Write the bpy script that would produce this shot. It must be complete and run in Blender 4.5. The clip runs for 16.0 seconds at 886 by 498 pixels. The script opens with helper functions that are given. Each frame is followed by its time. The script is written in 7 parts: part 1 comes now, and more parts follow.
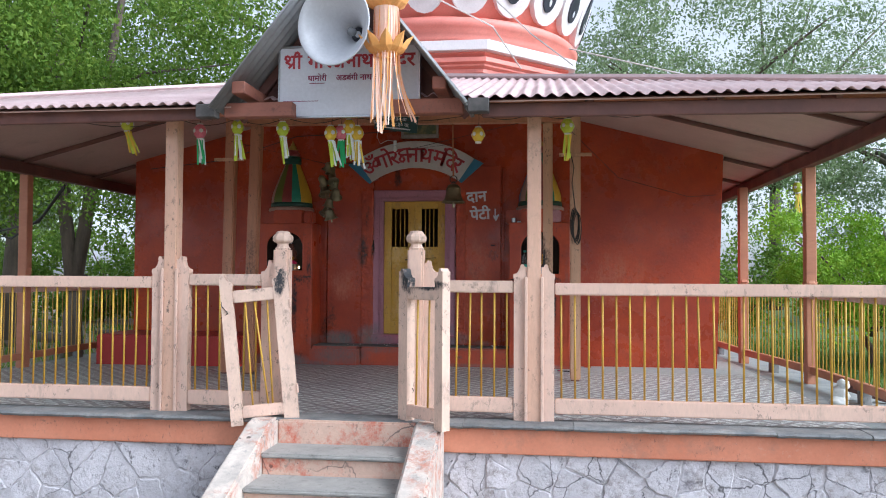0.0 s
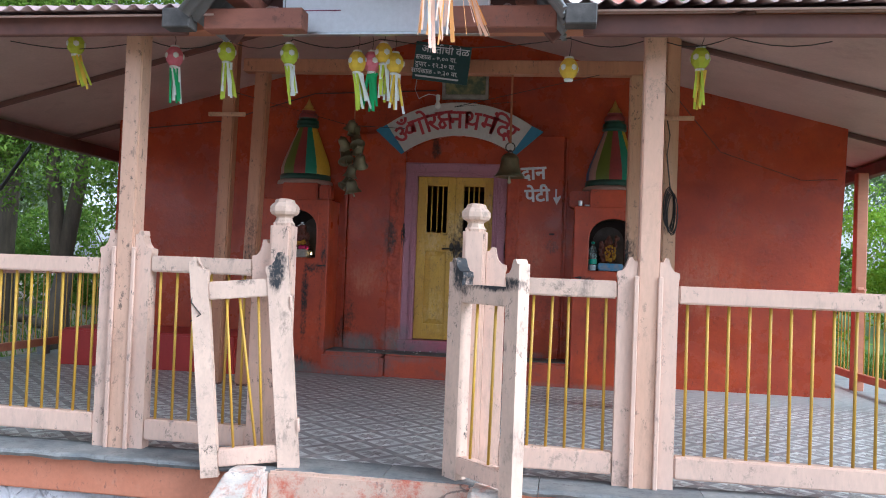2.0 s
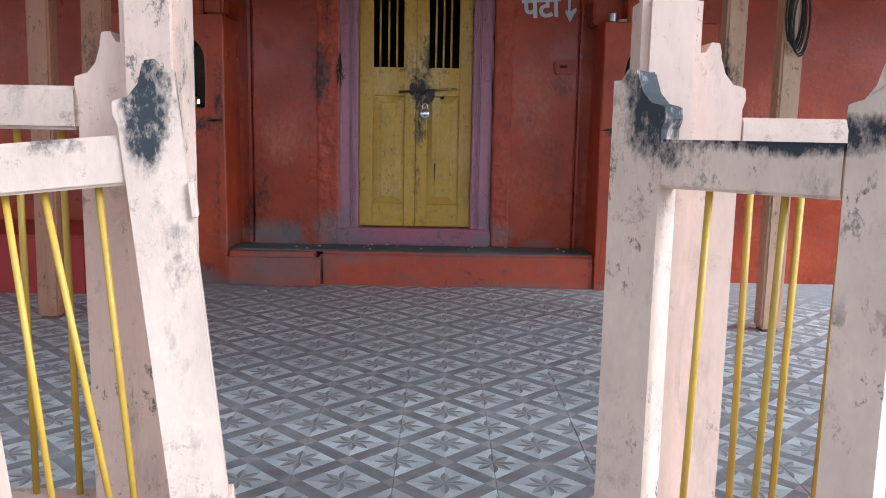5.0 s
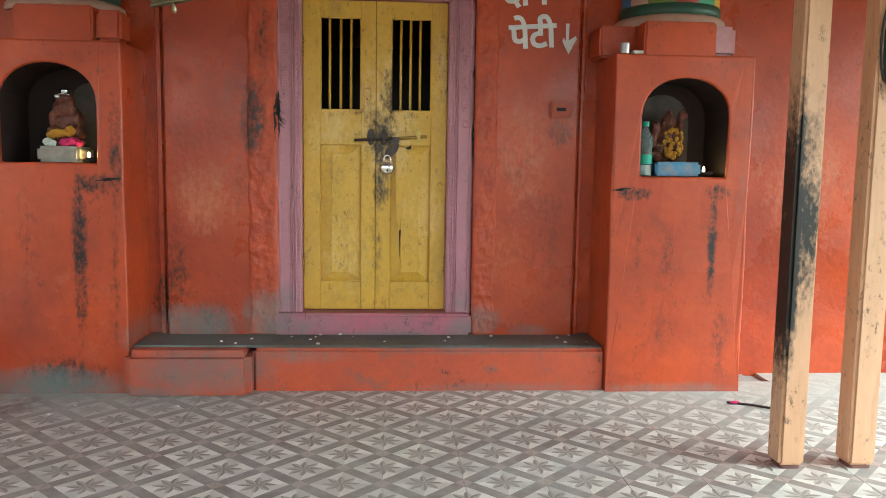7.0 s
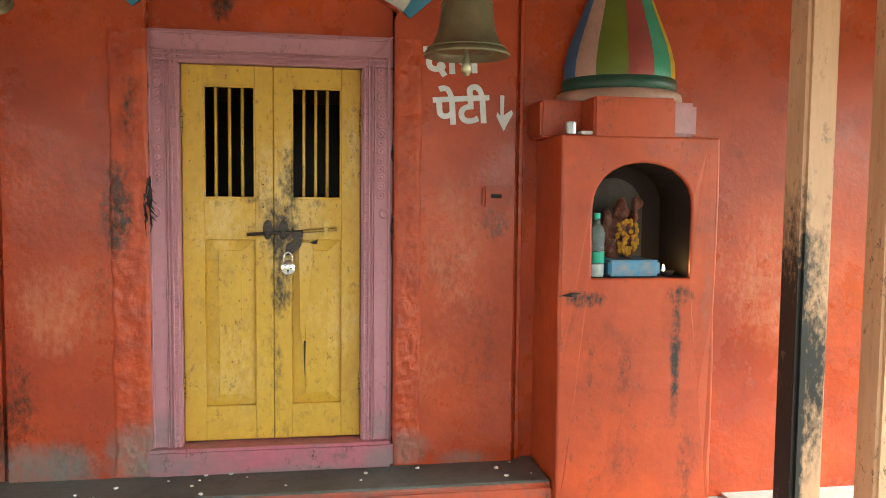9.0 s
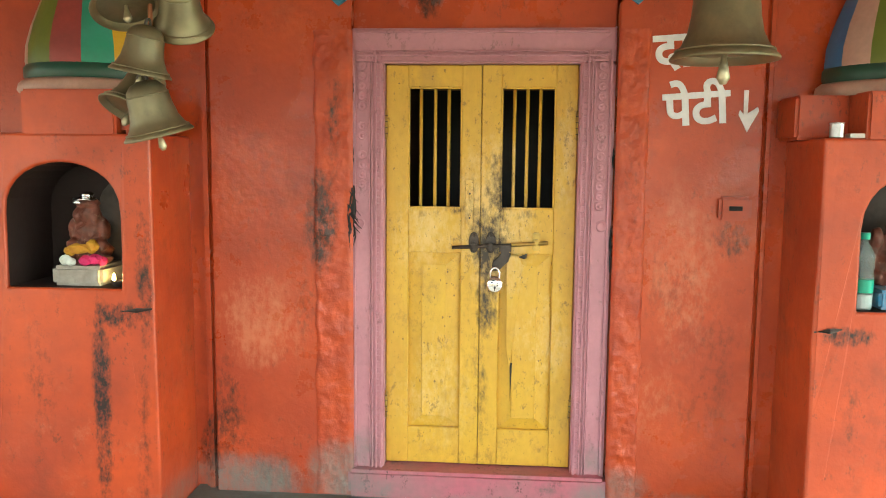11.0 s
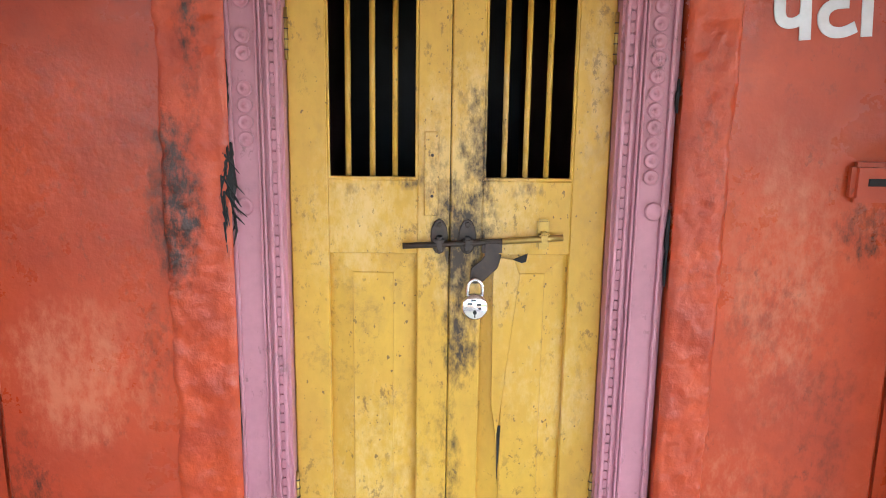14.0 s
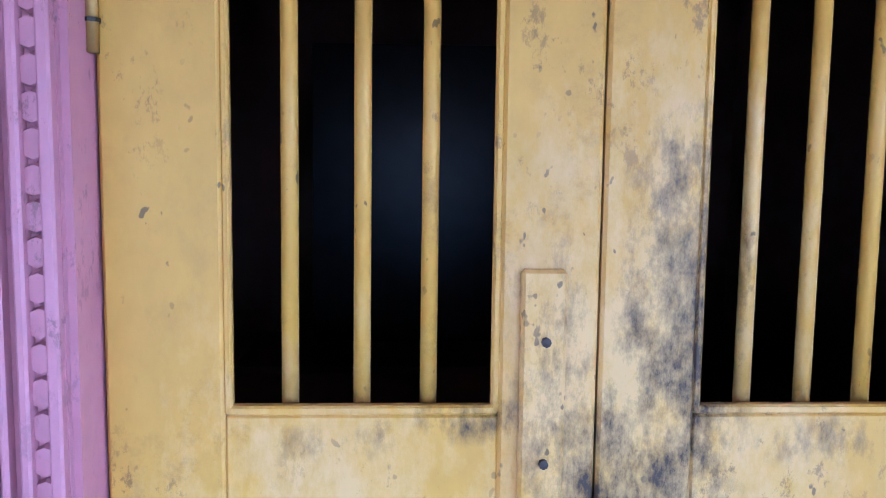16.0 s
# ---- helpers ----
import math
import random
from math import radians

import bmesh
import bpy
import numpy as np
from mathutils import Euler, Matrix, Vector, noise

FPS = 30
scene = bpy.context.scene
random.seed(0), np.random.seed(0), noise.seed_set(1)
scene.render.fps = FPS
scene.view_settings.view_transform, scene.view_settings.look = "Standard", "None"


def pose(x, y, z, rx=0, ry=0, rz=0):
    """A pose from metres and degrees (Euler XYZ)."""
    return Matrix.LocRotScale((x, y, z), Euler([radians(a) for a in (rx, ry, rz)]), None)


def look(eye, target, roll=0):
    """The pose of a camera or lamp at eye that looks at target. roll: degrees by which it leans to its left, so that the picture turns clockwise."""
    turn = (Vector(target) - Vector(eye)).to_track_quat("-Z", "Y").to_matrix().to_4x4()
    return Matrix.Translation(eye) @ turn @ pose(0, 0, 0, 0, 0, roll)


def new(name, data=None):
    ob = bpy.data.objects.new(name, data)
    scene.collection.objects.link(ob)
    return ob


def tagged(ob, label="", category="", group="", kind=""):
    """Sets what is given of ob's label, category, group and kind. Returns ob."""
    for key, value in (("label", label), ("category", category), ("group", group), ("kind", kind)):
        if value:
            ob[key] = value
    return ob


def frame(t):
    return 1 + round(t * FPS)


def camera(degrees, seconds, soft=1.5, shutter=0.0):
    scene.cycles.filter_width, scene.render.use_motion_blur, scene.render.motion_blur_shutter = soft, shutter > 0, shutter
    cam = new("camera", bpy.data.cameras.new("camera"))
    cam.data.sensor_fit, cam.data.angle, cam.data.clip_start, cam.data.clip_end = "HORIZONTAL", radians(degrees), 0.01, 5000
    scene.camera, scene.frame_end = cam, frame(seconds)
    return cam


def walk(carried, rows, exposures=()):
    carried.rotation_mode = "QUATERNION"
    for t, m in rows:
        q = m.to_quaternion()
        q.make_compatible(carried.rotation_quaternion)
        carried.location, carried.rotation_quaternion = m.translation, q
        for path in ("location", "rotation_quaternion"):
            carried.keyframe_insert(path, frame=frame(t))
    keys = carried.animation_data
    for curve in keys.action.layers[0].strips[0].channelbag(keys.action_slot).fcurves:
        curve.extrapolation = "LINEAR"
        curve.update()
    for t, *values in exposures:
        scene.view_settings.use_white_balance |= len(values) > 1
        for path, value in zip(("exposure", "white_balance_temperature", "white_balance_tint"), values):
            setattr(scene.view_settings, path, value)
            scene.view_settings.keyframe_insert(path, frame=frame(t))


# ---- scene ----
cam = camera(58.0, 16.0, soft=1.0)
PATH = [
    (0, (0.581, 0.209, 1.639), (0.327, 2.192, 1.704), 0.3),
    (0.5, (0.495, 0.673, 1.592), (0.22, 2.654, 1.633), 1.7),
    (1, (0.382, 1.129, 1.605), (0.111, 3.11, 1.631), 1.8),
    (1.5, (0.27, 1.626, 1.63), (-0.028, 3.603, 1.648), 1.3),
    (2, (0.066, 2.066, 1.629), (-0.235, 4.043, 1.677), 2.2),
    (2.5, (-0.133, 2.542, 1.626), (-0.386, 4.525, 1.697), 2.0),
    (3, (-0.272, 2.983, 1.633), (-0.508, 4.968, 1.695), 1.3),
    (3.5, (-0.472, 3.401, 1.6), (-0.679, 5.39, 1.654), 1.3),
    (3.7, (-0.549, 3.569, 1.598), (-0.731, 5.561, 1.614), 1.1),
    (5.8, (-0.923, 5.149, 1.536), (-0.853, 7.114, 1.175), 1.0),
    (6, (-0.919, 5.284, 1.56), (-0.847, 7.262, 1.275), 0.8),
    (6.5, (-0.927, 5.577, 1.611), (-0.865, 7.561, 1.368), 0.8),
    (7, (-0.974, 5.796, 1.712), (-0.845, 7.78, 1.498), 0.9),
    (7.5, (-0.943, 5.967, 1.785), (-0.785, 7.956, 1.645), 0.4),
    (8, (-0.964, 6.127, 1.907), (-0.791, 8.117, 1.798), 0.3),
    (8.5, (-0.962, 6.345, 1.941), (-0.788, 8.335, 1.859), 0.3),
    (9, (-0.899, 6.556, 2.025), (-0.573, 8.524, 1.883), 0.6),
    (9.5, (-0.872, 6.738, 2.18), (-0.645, 8.717, 2.0), 0.3),
    (10, (-0.969, 6.883, 2.204), (-1.035, 8.868, 1.976), -0.0),
    (10.2, (-0.923, 6.897, 2.168), (-1.136, 8.874, 1.956), 0.1),
    (12.3, (-1.054, 7.099, 2.23), (-1.067, 9.085, 1.989), 1.1),
    (12.5, (-1.027, 7.196, 2.226), (-1.044, 9.183, 1.992), 0.8),
    (13, (-1.018, 7.493, 2.209), (-1.012, 9.479, 1.973), 0.4),
    (13.5, (-1.03, 7.86, 2.262), (-1.006, 9.824, 1.886), 0.3),
    (14, (-1.111, 8.272, 2.242), (-1.08, 10.226, 1.815), 0.8),
    (14.5, (-1.104, 8.615, 2.216), (-1.096, 10.595, 1.936), 0.7),
    (15, (-1.113, 8.989, 2.204), (-1.109, 10.975, 1.967), 1.2),
    (15.5, (-1.147, 9.333, 2.218), (-1.21, 11.313, 1.943), 1.1),
    (16, (-1.224, 9.594, 2.186), (-1.122, 11.582, 1.988), 0.7),
]
walk(cam, [(t, look(eye, target, roll)) for t, eye, target, roll in PATH],
     [(0.0, 0.84, 5500, 10), (2.0, 1.02, 5200, 8), (3.7, 1.18, 4950, 5), (5.8, 1.2, 5300, 1), (6.5, 1.8, 5800, -4), (7.0, 2.15, 6000, -6), (8.0, 2.55, 6200, -7), (8.5, 2.84, 6400, -7), (9.0, 2.47, 6500, -6), (9.5, 2.93, 6600, -9), (10.2, 3.0, 6600, -9), (12.5, 3.1, 6550, -8), (13.5, 3.1, 6150, -3), (14.2, 3.02, 5200, 4), (15.0, 3.1, 4350, 9), (16.0, 3.17, 3950, 16)])

# ---- world and light ----
world = bpy.data.worlds.new("world")
scene.world = world
world.use_nodes = True
wn, wl = world.node_tree.nodes, world.node_tree.links
sky = wn.new("ShaderNodeTexSky")
sky.sky_type, sky.sun_disc = "NISHITA", False
sky.sun_elevation, sky.sun_rotation = radians(38), radians(110)
sky.air_density, sky.dust_density, sky.ozone_density = 1.0, 2.0, 1.0
haze = wn.new("ShaderNodeHueSaturation")
haze.inputs["Saturation"].default_value = 0.15
wl.new(sky.outputs[0], haze.inputs["Color"])
wl.new(haze.outputs[0], wn["Background"].inputs[0])
wn["Background"].inputs[1].default_value = 0.14
sun = new("sun", bpy.data.lights.new("sun", "SUN"))
sun.data.energy, sun.data.angle, sun.data.color = 1.9, radians(30), (1.0, 0.95, 0.88)
sun.matrix_world = pose(0, 0, 20, 52, 0, 70)

# ---- materials ----


class Nodes:
    """Small helper round a node tree."""

    def __init__(self, name, rough=0.6, metal=0.0, spec=0.5):
        self.m = bpy.data.materials.new(name)
        self.m.use_nodes = True
        self.n, self.l = self.m.node_tree.nodes, self.m.node_tree.links
        self.b = self.n["Principled BSDF"]
        self.b.inputs["Roughness"].default_value = rough
        self.b.inputs["Metallic"].default_value = metal
        self.b.inputs["Specular IOR Level"].default_value = spec
        self.co = self.n.new("ShaderNodeTexCoord").outputs["Object"]

    def put(self, sock, v):
        if isinstance(v, (int, float)):
            sock.default_value = v
        elif isinstance(v, tuple):
            sock.default_value = (*v, 1.0) if len(v) == 3 and len(sock.default_value) == 4 else v
        else:
            self.l.new(v, sock)

    def math(self, op, a, b=0.0, clamp=False):
        k = self.n.new("ShaderNodeMath")
        k.operation, k.use_clamp = op, clamp
        self.put(k.inputs[0], a)
        self.put(k.inputs[1], b)
        return k.outputs[0]

    def noise(self, scale, detail=5.0, rough=0.6, stretch=None, offset=(0, 0, 0)):
        co = self.co
        k = self.n.new("ShaderNodeTexNoise")
        mp = self.n.new("ShaderNodeMapping")
        mp.inputs["Scale"].default_value = stretch or (1, 1, 1)
        mp.inputs["Location"].default_value = offset
        self.l.new(co, mp.inputs[0])
        self.l.new(mp.outputs[0], k.inputs["Vector"])
        k.inputs["Scale"].default_value, k.inputs["Detail"].default_value, k.inputs["Roughness"].default_value = scale, detail, rough
        return k.outputs["Fac"]

    def ramp(self, fac, lo, hi):
        k = self.n.new("ShaderNodeMapRange")
        self.put(k.inputs[0], fac)
        k.inputs[1].default_value, k.inputs[2].default_value = lo, hi
        return k.outputs[0]

    def mix(self, fac, a, b, mode="MIX"):
        k = self.n.new("ShaderNodeMix")
        k.data_type, k.blend_type = "RGBA", mode
        self.put(k.inputs[0], fac)
        self.put(k.inputs[6], a)
        self.put(k.inputs[7], b)
        return k.outputs[2]

    def bump(self, h, strength=0.3, dist=0.01):
        k = self.n.new("ShaderNodeBump")
        k.inputs["Strength"].default_value, k.inputs["Distance"].default_value = strength, dist
        self.l.new(h, k.inputs["Height"])
        self.l.new(k.outputs[0], self.b.inputs["Normal"])

    def colour(self, c):
        self.put(self.b.inputs["Base Color"], c)
        return self.m

    def xyz(self):
        k = self.n.new("ShaderNodeSeparateXYZ")
        self.l.new(self.co, k.inputs[0])
        return k.outputs

    def blob(self, cx, cz, rx, rz, power=1.0):
        """An oval patch in x and z, 1 inside and fading out."""
        x, y, z = self.xyz()
        a = self.math("DIVIDE", self.math("SUBTRACT", x, cx), rx)
        b = self.math("DIVIDE", self.math("SUBTRACT", z, cz), rz)
        d = self.math("ADD", self.math("MULTIPLY", a, a), self.math("MULTIPLY", b, b))
        return self.math("MULTIPLY", self.math("SUBTRACT", 1.0, d, True), power)

    def smudge(self, patches, scale, offset, rag=1.0):
        """Ragged-edged patches of given place and size."""
        tot = None
        for st in patches:
            v = self.blob(*st)
            tot = v if tot is None else self.math("MAXIMUM", tot, v)
        s = self.noise(scale, 10.0, 0.78, (1, 1, 0.4), offset)
        f = self.noise(scale * 5, 6.0, 0.7, (1, 1, 0.6), offset)
        w = self.math("ADD", self.math("MULTIPLY", self.math("SUBTRACT", s, 0.5), 3.4), self.math("MULTIPLY", self.math("SUBTRACT", f, 0.5), 2.6))
        v = self.ramp(self.math("ADD", self.math("MULTIPLY", tot, 0.9), self.math("MULTIPLY", w, rag)), 0.35 * rag, 0.35 + 0.9 * rag + 1.1 * (1.0 - rag))
        return self.math("MULTIPLY", v, self.ramp(tot, 0.0, 0.7), True)

    def rnd(self):
        return self.n.new("ShaderNodeObjectInfo").outputs["Random"]

    def island(self):
        return self.n.new("ShaderNodeNewGeometry").outputs["Random Per Island"]


def paint(name, col, col2, scale=3.0, rough=0.55, bump=0.25, grime=0.0, grime_col=(0.05, 0.045, 0.04), stretch=None, metal=0.0, spec=0.5, dist=0.004, fine=40.0, stains=(), stain_col=(0.03, 0.03, 0.028), rand=0.0, chips=0.0, chip_col=(0.10, 0.06, 0.04), chip_scale=8.0, chip_cut=0.0, specks=0.0, speck_col=(0.03, 0.025, 0.022), speck_scale=38.0, dust=(), dust_col=(0.15, 0.19, 0.185), gloss=0.0, sheen_wear=(), sheen_wear_col=(0.5, 0.2, 0.12), flecks=0.0, fleck_scale=46.0, cracks=0.0, crack_scale=5.0):
    """Aged paint or plaster: two tones, fine grain, grime in patches, stains of given shapes."""
    k = Nodes(name, rough, metal, spec)
    n1 = k.noise(scale, 6.0, 0.62, stretch)
    n2 = k.noise(fine, 4.0, 0.6, stretch)
    c = k.mix(k.ramp(n1, 0.35, 0.68), col, col2)
    c = k.mix(k.math("MULTIPLY", k.ramp(n2, 0.3, 0.75), 0.28), c, tuple(v * 0.55 for v in col))
    if rand:
        c = k.mix(k.math("MULTIPLY", k.rnd(), rand), c, tuple(v * 0.45 for v in col))
    if grime:
        g = k.noise(scale * 1.7, 9.0, 0.72, stretch, (3.1, 7.7, 1.3))
        c = k.mix(k.math("MULTIPLY", k.ramp(g, 0.55, 0.74), grime), c, grime_col)
    if chips:
        cn = k.noise(chip_scale, 14.0, 0.82, None, (9, 4, 2))
        cl = k.noise(chip_scale * 0.22, 3.0, 0.5, None, (1, 14, 6))
        c = k.mix(k.math("MULTIPLY", k.math("MULTIPLY", k.ramp(cn, 0.54 - chip_cut, 0.66 - chip_cut), k.ramp(cl, 0.46 - chip_cut, 0.62 - chip_cut)), chips), c, chip_col)
    # pale patches: worn paint and, on the red wall, sheen put into colour
    if sheen_wear:
        c = k.mix(k.math("MULTIPLY", k.smudge(sheen_wear, 8.0, (8, 3, 6)), 0.6), c, sheen_wear_col)
    if stains:
        c = k.mix(k.smudge(stains, 10.0, (5, 2, 8)), c, stain_col)
    if specks:
        sn = k.noise(speck_scale, 8.0, 0.75, (1, 1, 0.6), (6, 1, 3))
        sl = k.noise(speck_scale * 0.12, 4.0, 0.6, None, (2, 8, 5))
        c = k.mix(k.math("MULTIPLY", k.math("MULTIPLY", k.ramp(sn, 0.565, 0.62), k.ramp(sl, 0.44, 0.60)), specks), c, speck_col)
    if flecks:
        fl_n = k.noise(fleck_scale, 2.5, 0.6, (1, 1, 0.75), (4, 7, 9))
        fl_m = k.noise(fleck_scale * 0.1, 3.0, 0.6, None, (8, 2, 1))
        c = k.mix(k.math("MULTIPLY", k.math("MULTIPLY", k.ramp(fl_n, 0.665, 0.69), k.ramp(fl_m, 0.40, 0.55)), flecks), c, (0.045, 0.035, 0.03))
    if cracks:
        warp = k.n.new("ShaderNodeTexNoise")
        warp.inputs["Scale"].default_value, warp.inputs["Detail"].default_value = crack_scale * 1.3, 6.0
        k.l.new(k.co, warp.inputs["Vector"])
        wv = k.n.new("ShaderNodeVectorMath")
        wv.operation = "MULTIPLY_ADD"
        k.l.new(warp.outputs["Color"], wv.inputs[0])
        wv.inputs[1].default_value = (0.22, 0.22, 0.22)
        k.l.new(k.co, wv.inputs[2])
        vor = k.n.new("ShaderNodeTexVoronoi")
        vor.feature = "DISTANCE_TO_EDGE"
        vor.inputs["Scale"].default_value = crack_scale
        k.l.new(wv.outputs[0], vor.inputs["Vector"])
        gate_n = k.ramp(k.noise(crack_scale * 0.5, 4.0, 0.6, None, (3, 3, 8)), 0.42, 0.56)
        c = k.mix(k.math("MULTIPLY", k.math("MULTIPLY", k.math("SUBTRACT", 1.0, k.ramp(vor.outputs["Distance"], 0.004, 0.02)), gate_n), cracks), c, (0.05, 0.047, 0.05))
    if dust:
        c = k.mix(k.math("MULTIPLY", k.smudge(dust, 7.0, (1, 6, 4), 0.5), 0.9), c, dust_col)
    if bump:
        k.bump(k.math("ADD", k.math("MULTIPLY", n1, 0.8), k.math("MULTIPLY", n2, 0.35)), bump, dist)
    rr = k.math("ADD", rough - 0.08, k.math("MULTIPLY", n1, 0.2))
    if gloss:
        gn = k.noise(1.5, 7.0, 0.68, None, (4, 9, 2))
        rr = k.math("SUBTRACT", rr, k.math("MULTIPLY", k.ramp(gn, 0.45, 0.62), gloss), True)
    k.put(k.b.inputs["Roughness"], rr)
    return k.colour(c)


RED = (0.53, 0.078, 0.021)
RED2 = (0.31, 0.039, 0.017)
DRIP = [(-2.35, 1.1, 0.05, 0.5, 0.62), (-2.75, 1.3, 0.08, 0.4, 0.62), (-2.6, 0.62, 0.3, 0.12, 1.0), (0.45, 1.1, 0.1, 0.5, 0.44), (0.3, 1.3, 0.05, 0.3, 0.5), (0.75, 0.8, 0.06, 0.35, 0.62), (-2.51, 1.25, 0.05, 0.55, 1.25), (0.69, 1.3, 0.035, 0.38, 1.25), (-2.42, 1.58, 0.16, 0.07, 1.12), (0.26, 1.57, 0.14, 0.05, 1.12), (0.7, 1.58, 0.1, 0.06, 1.0), (-2.33, 1.75, 0.05, 0.45, 0.87)]
SMOKE = [(-1.66, 2.35, 0.05, 0.4, 0.72), (-0.45, 2.0, 0.1, 0.5, 0.51), (-0.15, 1.35, 0.22, 0.5, 0.43), (-2.12, 1.1, 0.1, 0.35, 0.87), (-1.95, 0.85, 0.25, 0.14, 0.72), (-1.72, 1.95, 0.1, 0.28, 1.16), (-0.07, 1.88, 0.1, 0.1, 1.01), (-1.78, 1.55, 0.07, 0.3, 0.58), (-2.2, 0.95, 0.09, 0.2, 1.16), (-0.3, 1.7, 0.25, 0.35, 0.36), (-1.28, 2.86, 0.07, 0.16, 1.3)]
DUST = [(-1.64, 0.86, 0.20, 0.20, 1.2), (-0.47, 0.84, 0.16, 0.12, 0.9), (-2.05, 0.82, 0.34, 0.15, 1.3), (-2.7, 0.56, 0.5, 0.14, 1.5), (0.5, 0.54, 0.5, 0.06, 0.9), (-1.1, 0.78, 0.9, 0.05, 0.8), (-0.2, 0.79, 0.2, 0.06, 0.8), (0.83, 1.6, 0.04, 0.5, 0.45), (-2.02, 1.42, 0.20, 0.22, 0.0)]
M = {}
# the pale patches paint gloss sheen and efflorescence into the red
M["wall"] = paint("red_limewash", RED, RED2, 1.5, 0.36, 0.32, 0.65, (0.20, 0.028, 0.018), dist=0.02, spec=0.42, fine=26.0, stains=SMOKE, stain_col=(0.05, 0.018, 0.012), gloss=0.28, specks=0.5, speck_col=(0.12, 0.03, 0.02), chips=0.45, chip_col=(0.56, 0.17, 0.09), chip_scale=5.0, dust=DUST, sheen_wear=[(-1.98, 1.50, 0.26, 0.26, 1.1), (-0.25, 1.75, 0.2, 0.5, 0.8), (1.4, 1.6, 0.5, 0.5, 0.8), (-0.35, 1.2, 0.15, 0.3, 0.7)], sheen_wear_col=(0.56, 0.20, 0.11))
M["rough_wall"] = paint("rough_red_plaster", (0.54, 0.076, 0.019), (0.36, 0.042, 0.015), 9.0, 0.34, 0.9, 0.5, (0.22, 0.035, 0.02), dist=0.012, fine=30.0, stains=SMOKE, stain_col=(0.04, 0.016, 0.012), dust=DUST)
M["block"] = paint("red_niche_paint", (0.55, 0.079, 0.020), (0.34, 0.048, 0.020), 2.2, 0.42, 0.4, 0.75, (0.20, 0.04, 0.022), dist=0.010, fine=22.0, stains=DRIP, stain_col=(0.018, 0.014, 0.014), specks=0.6, speck_col=(0.07, 0.028, 0.02), gloss=0.15, dust=DUST, chips=0.5, chip_col=(0.50, 0.17, 0.10), chip_scale=6.0)
M["gable_wall"] = paint("faded_red_plaster", (0.48, 0.036, 0.026), (0.38, 0.028, 0.026), 1.4, 0.5, 0.5, 0.25, (0.20, 0.03, 0.025), dist=0.01)
M["platform"] = paint("worn_red_step", (0.54, 0.085, 0.03), (0.40, 0.075, 0.04), 4.0, 0.5, 0.6, 0.9, (0.13, 0.10, 0.09), dist=0.012, specks=0.7, dust=[(-1.9, 0.66, 0.5, 0.16, 1.0), (-1.5, 0.72, 0.5, 0.07, 0.8), (-0.6, 0.75, 0.8, 0.04, 0.8), (-2.2, 0.54, 0.4, 0.07, 1.0), (-0.4, 0.54, 0.8, 0.05, 0.8)], dust_col=(0.13, 0.15, 0.15))
M["cement"] = paint("grey_cement", (0.24, 0.265, 0.265), (0.36, 0.385, 0.375), 3.0, 0.6, 0.5, 0.9, (0.07, 0.075, 0.07), dist=0.006, specks=0.5)
M["tread"] = paint("worn_grey_tread", (0.30, 0.295, 0.275), (0.42, 0.40, 0.37), 5.0, 0.75, 0.7, 0.8, (0.12, 0.115, 0.105), dist=0.010, specks=0.6, speck_col=(0.10, 0.09, 0.08), rand=0.2)
M["pink"] = paint("peeling_pink_paint", (0.76, 0.53, 0.41), (0.68, 0.47, 0.37), 3.5, 0.6, 0.45, 0.75, (0.34, 0.25, 0.20), stretch=(1, 1, 0.3), fine=55.0, chips=0.8, chip_col=(0.20, 0.15, 0.12), specks=0.8, speck_col=(0.06, 0.05, 0.045), speck_scale=26.0)
M["pink_worn"] = paint("worn_pink_paint", (0.74, 0.54, 0.42), (0.58, 0.42, 0.33), 6.0, 0.65, 0.6, 0.9, (0.12, 0.10, 0.085), stretch=(1, 1, 0.5), fine=60.0, chips=0.9, chip_col=(0.08, 0.065, 0.055), specks=0.95, speck_scale=24.0)
M["gate"] = paint("scorched_pink_gate_paint", (0.74, 0.54, 0.42), (0.58, 0.42, 0.33), 6.0, 0.65, 0.6, 0.8, (0.16, 0.13, 0.11), stretch=(1, 1, 0.5), fine=60.0, chips=0.9, chip_col=(0.08, 0.065, 0.055), specks=0.9, speck_scale=24.0, stains=[(-0.44, 1.63, 0.10, 0.16, 1.7), (-0.28, 1.565, 0.2, 0.05, 1.8), (-1.43, 1.60, 0.06, 0.16, 1.5), (-1.38, 1.30, 0.04, 0.10, 0.8), (-1.60, 1.52, 0.08, 0.03, 0.9)], stain_col=(0.02, 0.022, 0.026))
M["post"] = paint("salmon_post_paint", (0.72, 0.46, 0.33), (0.64, 0.39, 0.27), 3.5, 0.6, 0.45, 0.7, (0.34, 0.22, 0.16), stretch=(1, 1, 0.3), fine=55.0, chips=0.8, chip_col=(0.20, 0.14, 0.11), specks=0.8, speck_col=(0.06, 0.05, 0.045), speck_scale=26.0)
# darker, redder copy of the tan paint with veranda shade in its colour
M["tan_shaded"] = paint("shaded_tan_post_paint", (0.56, 0.27, 0.15), (0.46, 0.20, 0.11), 3.0, 0.45, 0.3, 0.55, (0.22, 0.10, 0.06), stretch=(2, 2, 0.25), specks=0.8, stains=[(-2.68, 1.7, 0.12, 0.55, 0.8), (-2.93, 1.6, 0.1, 0.4, 0.5)], stain_col=(0.014, 0.012, 0.011))
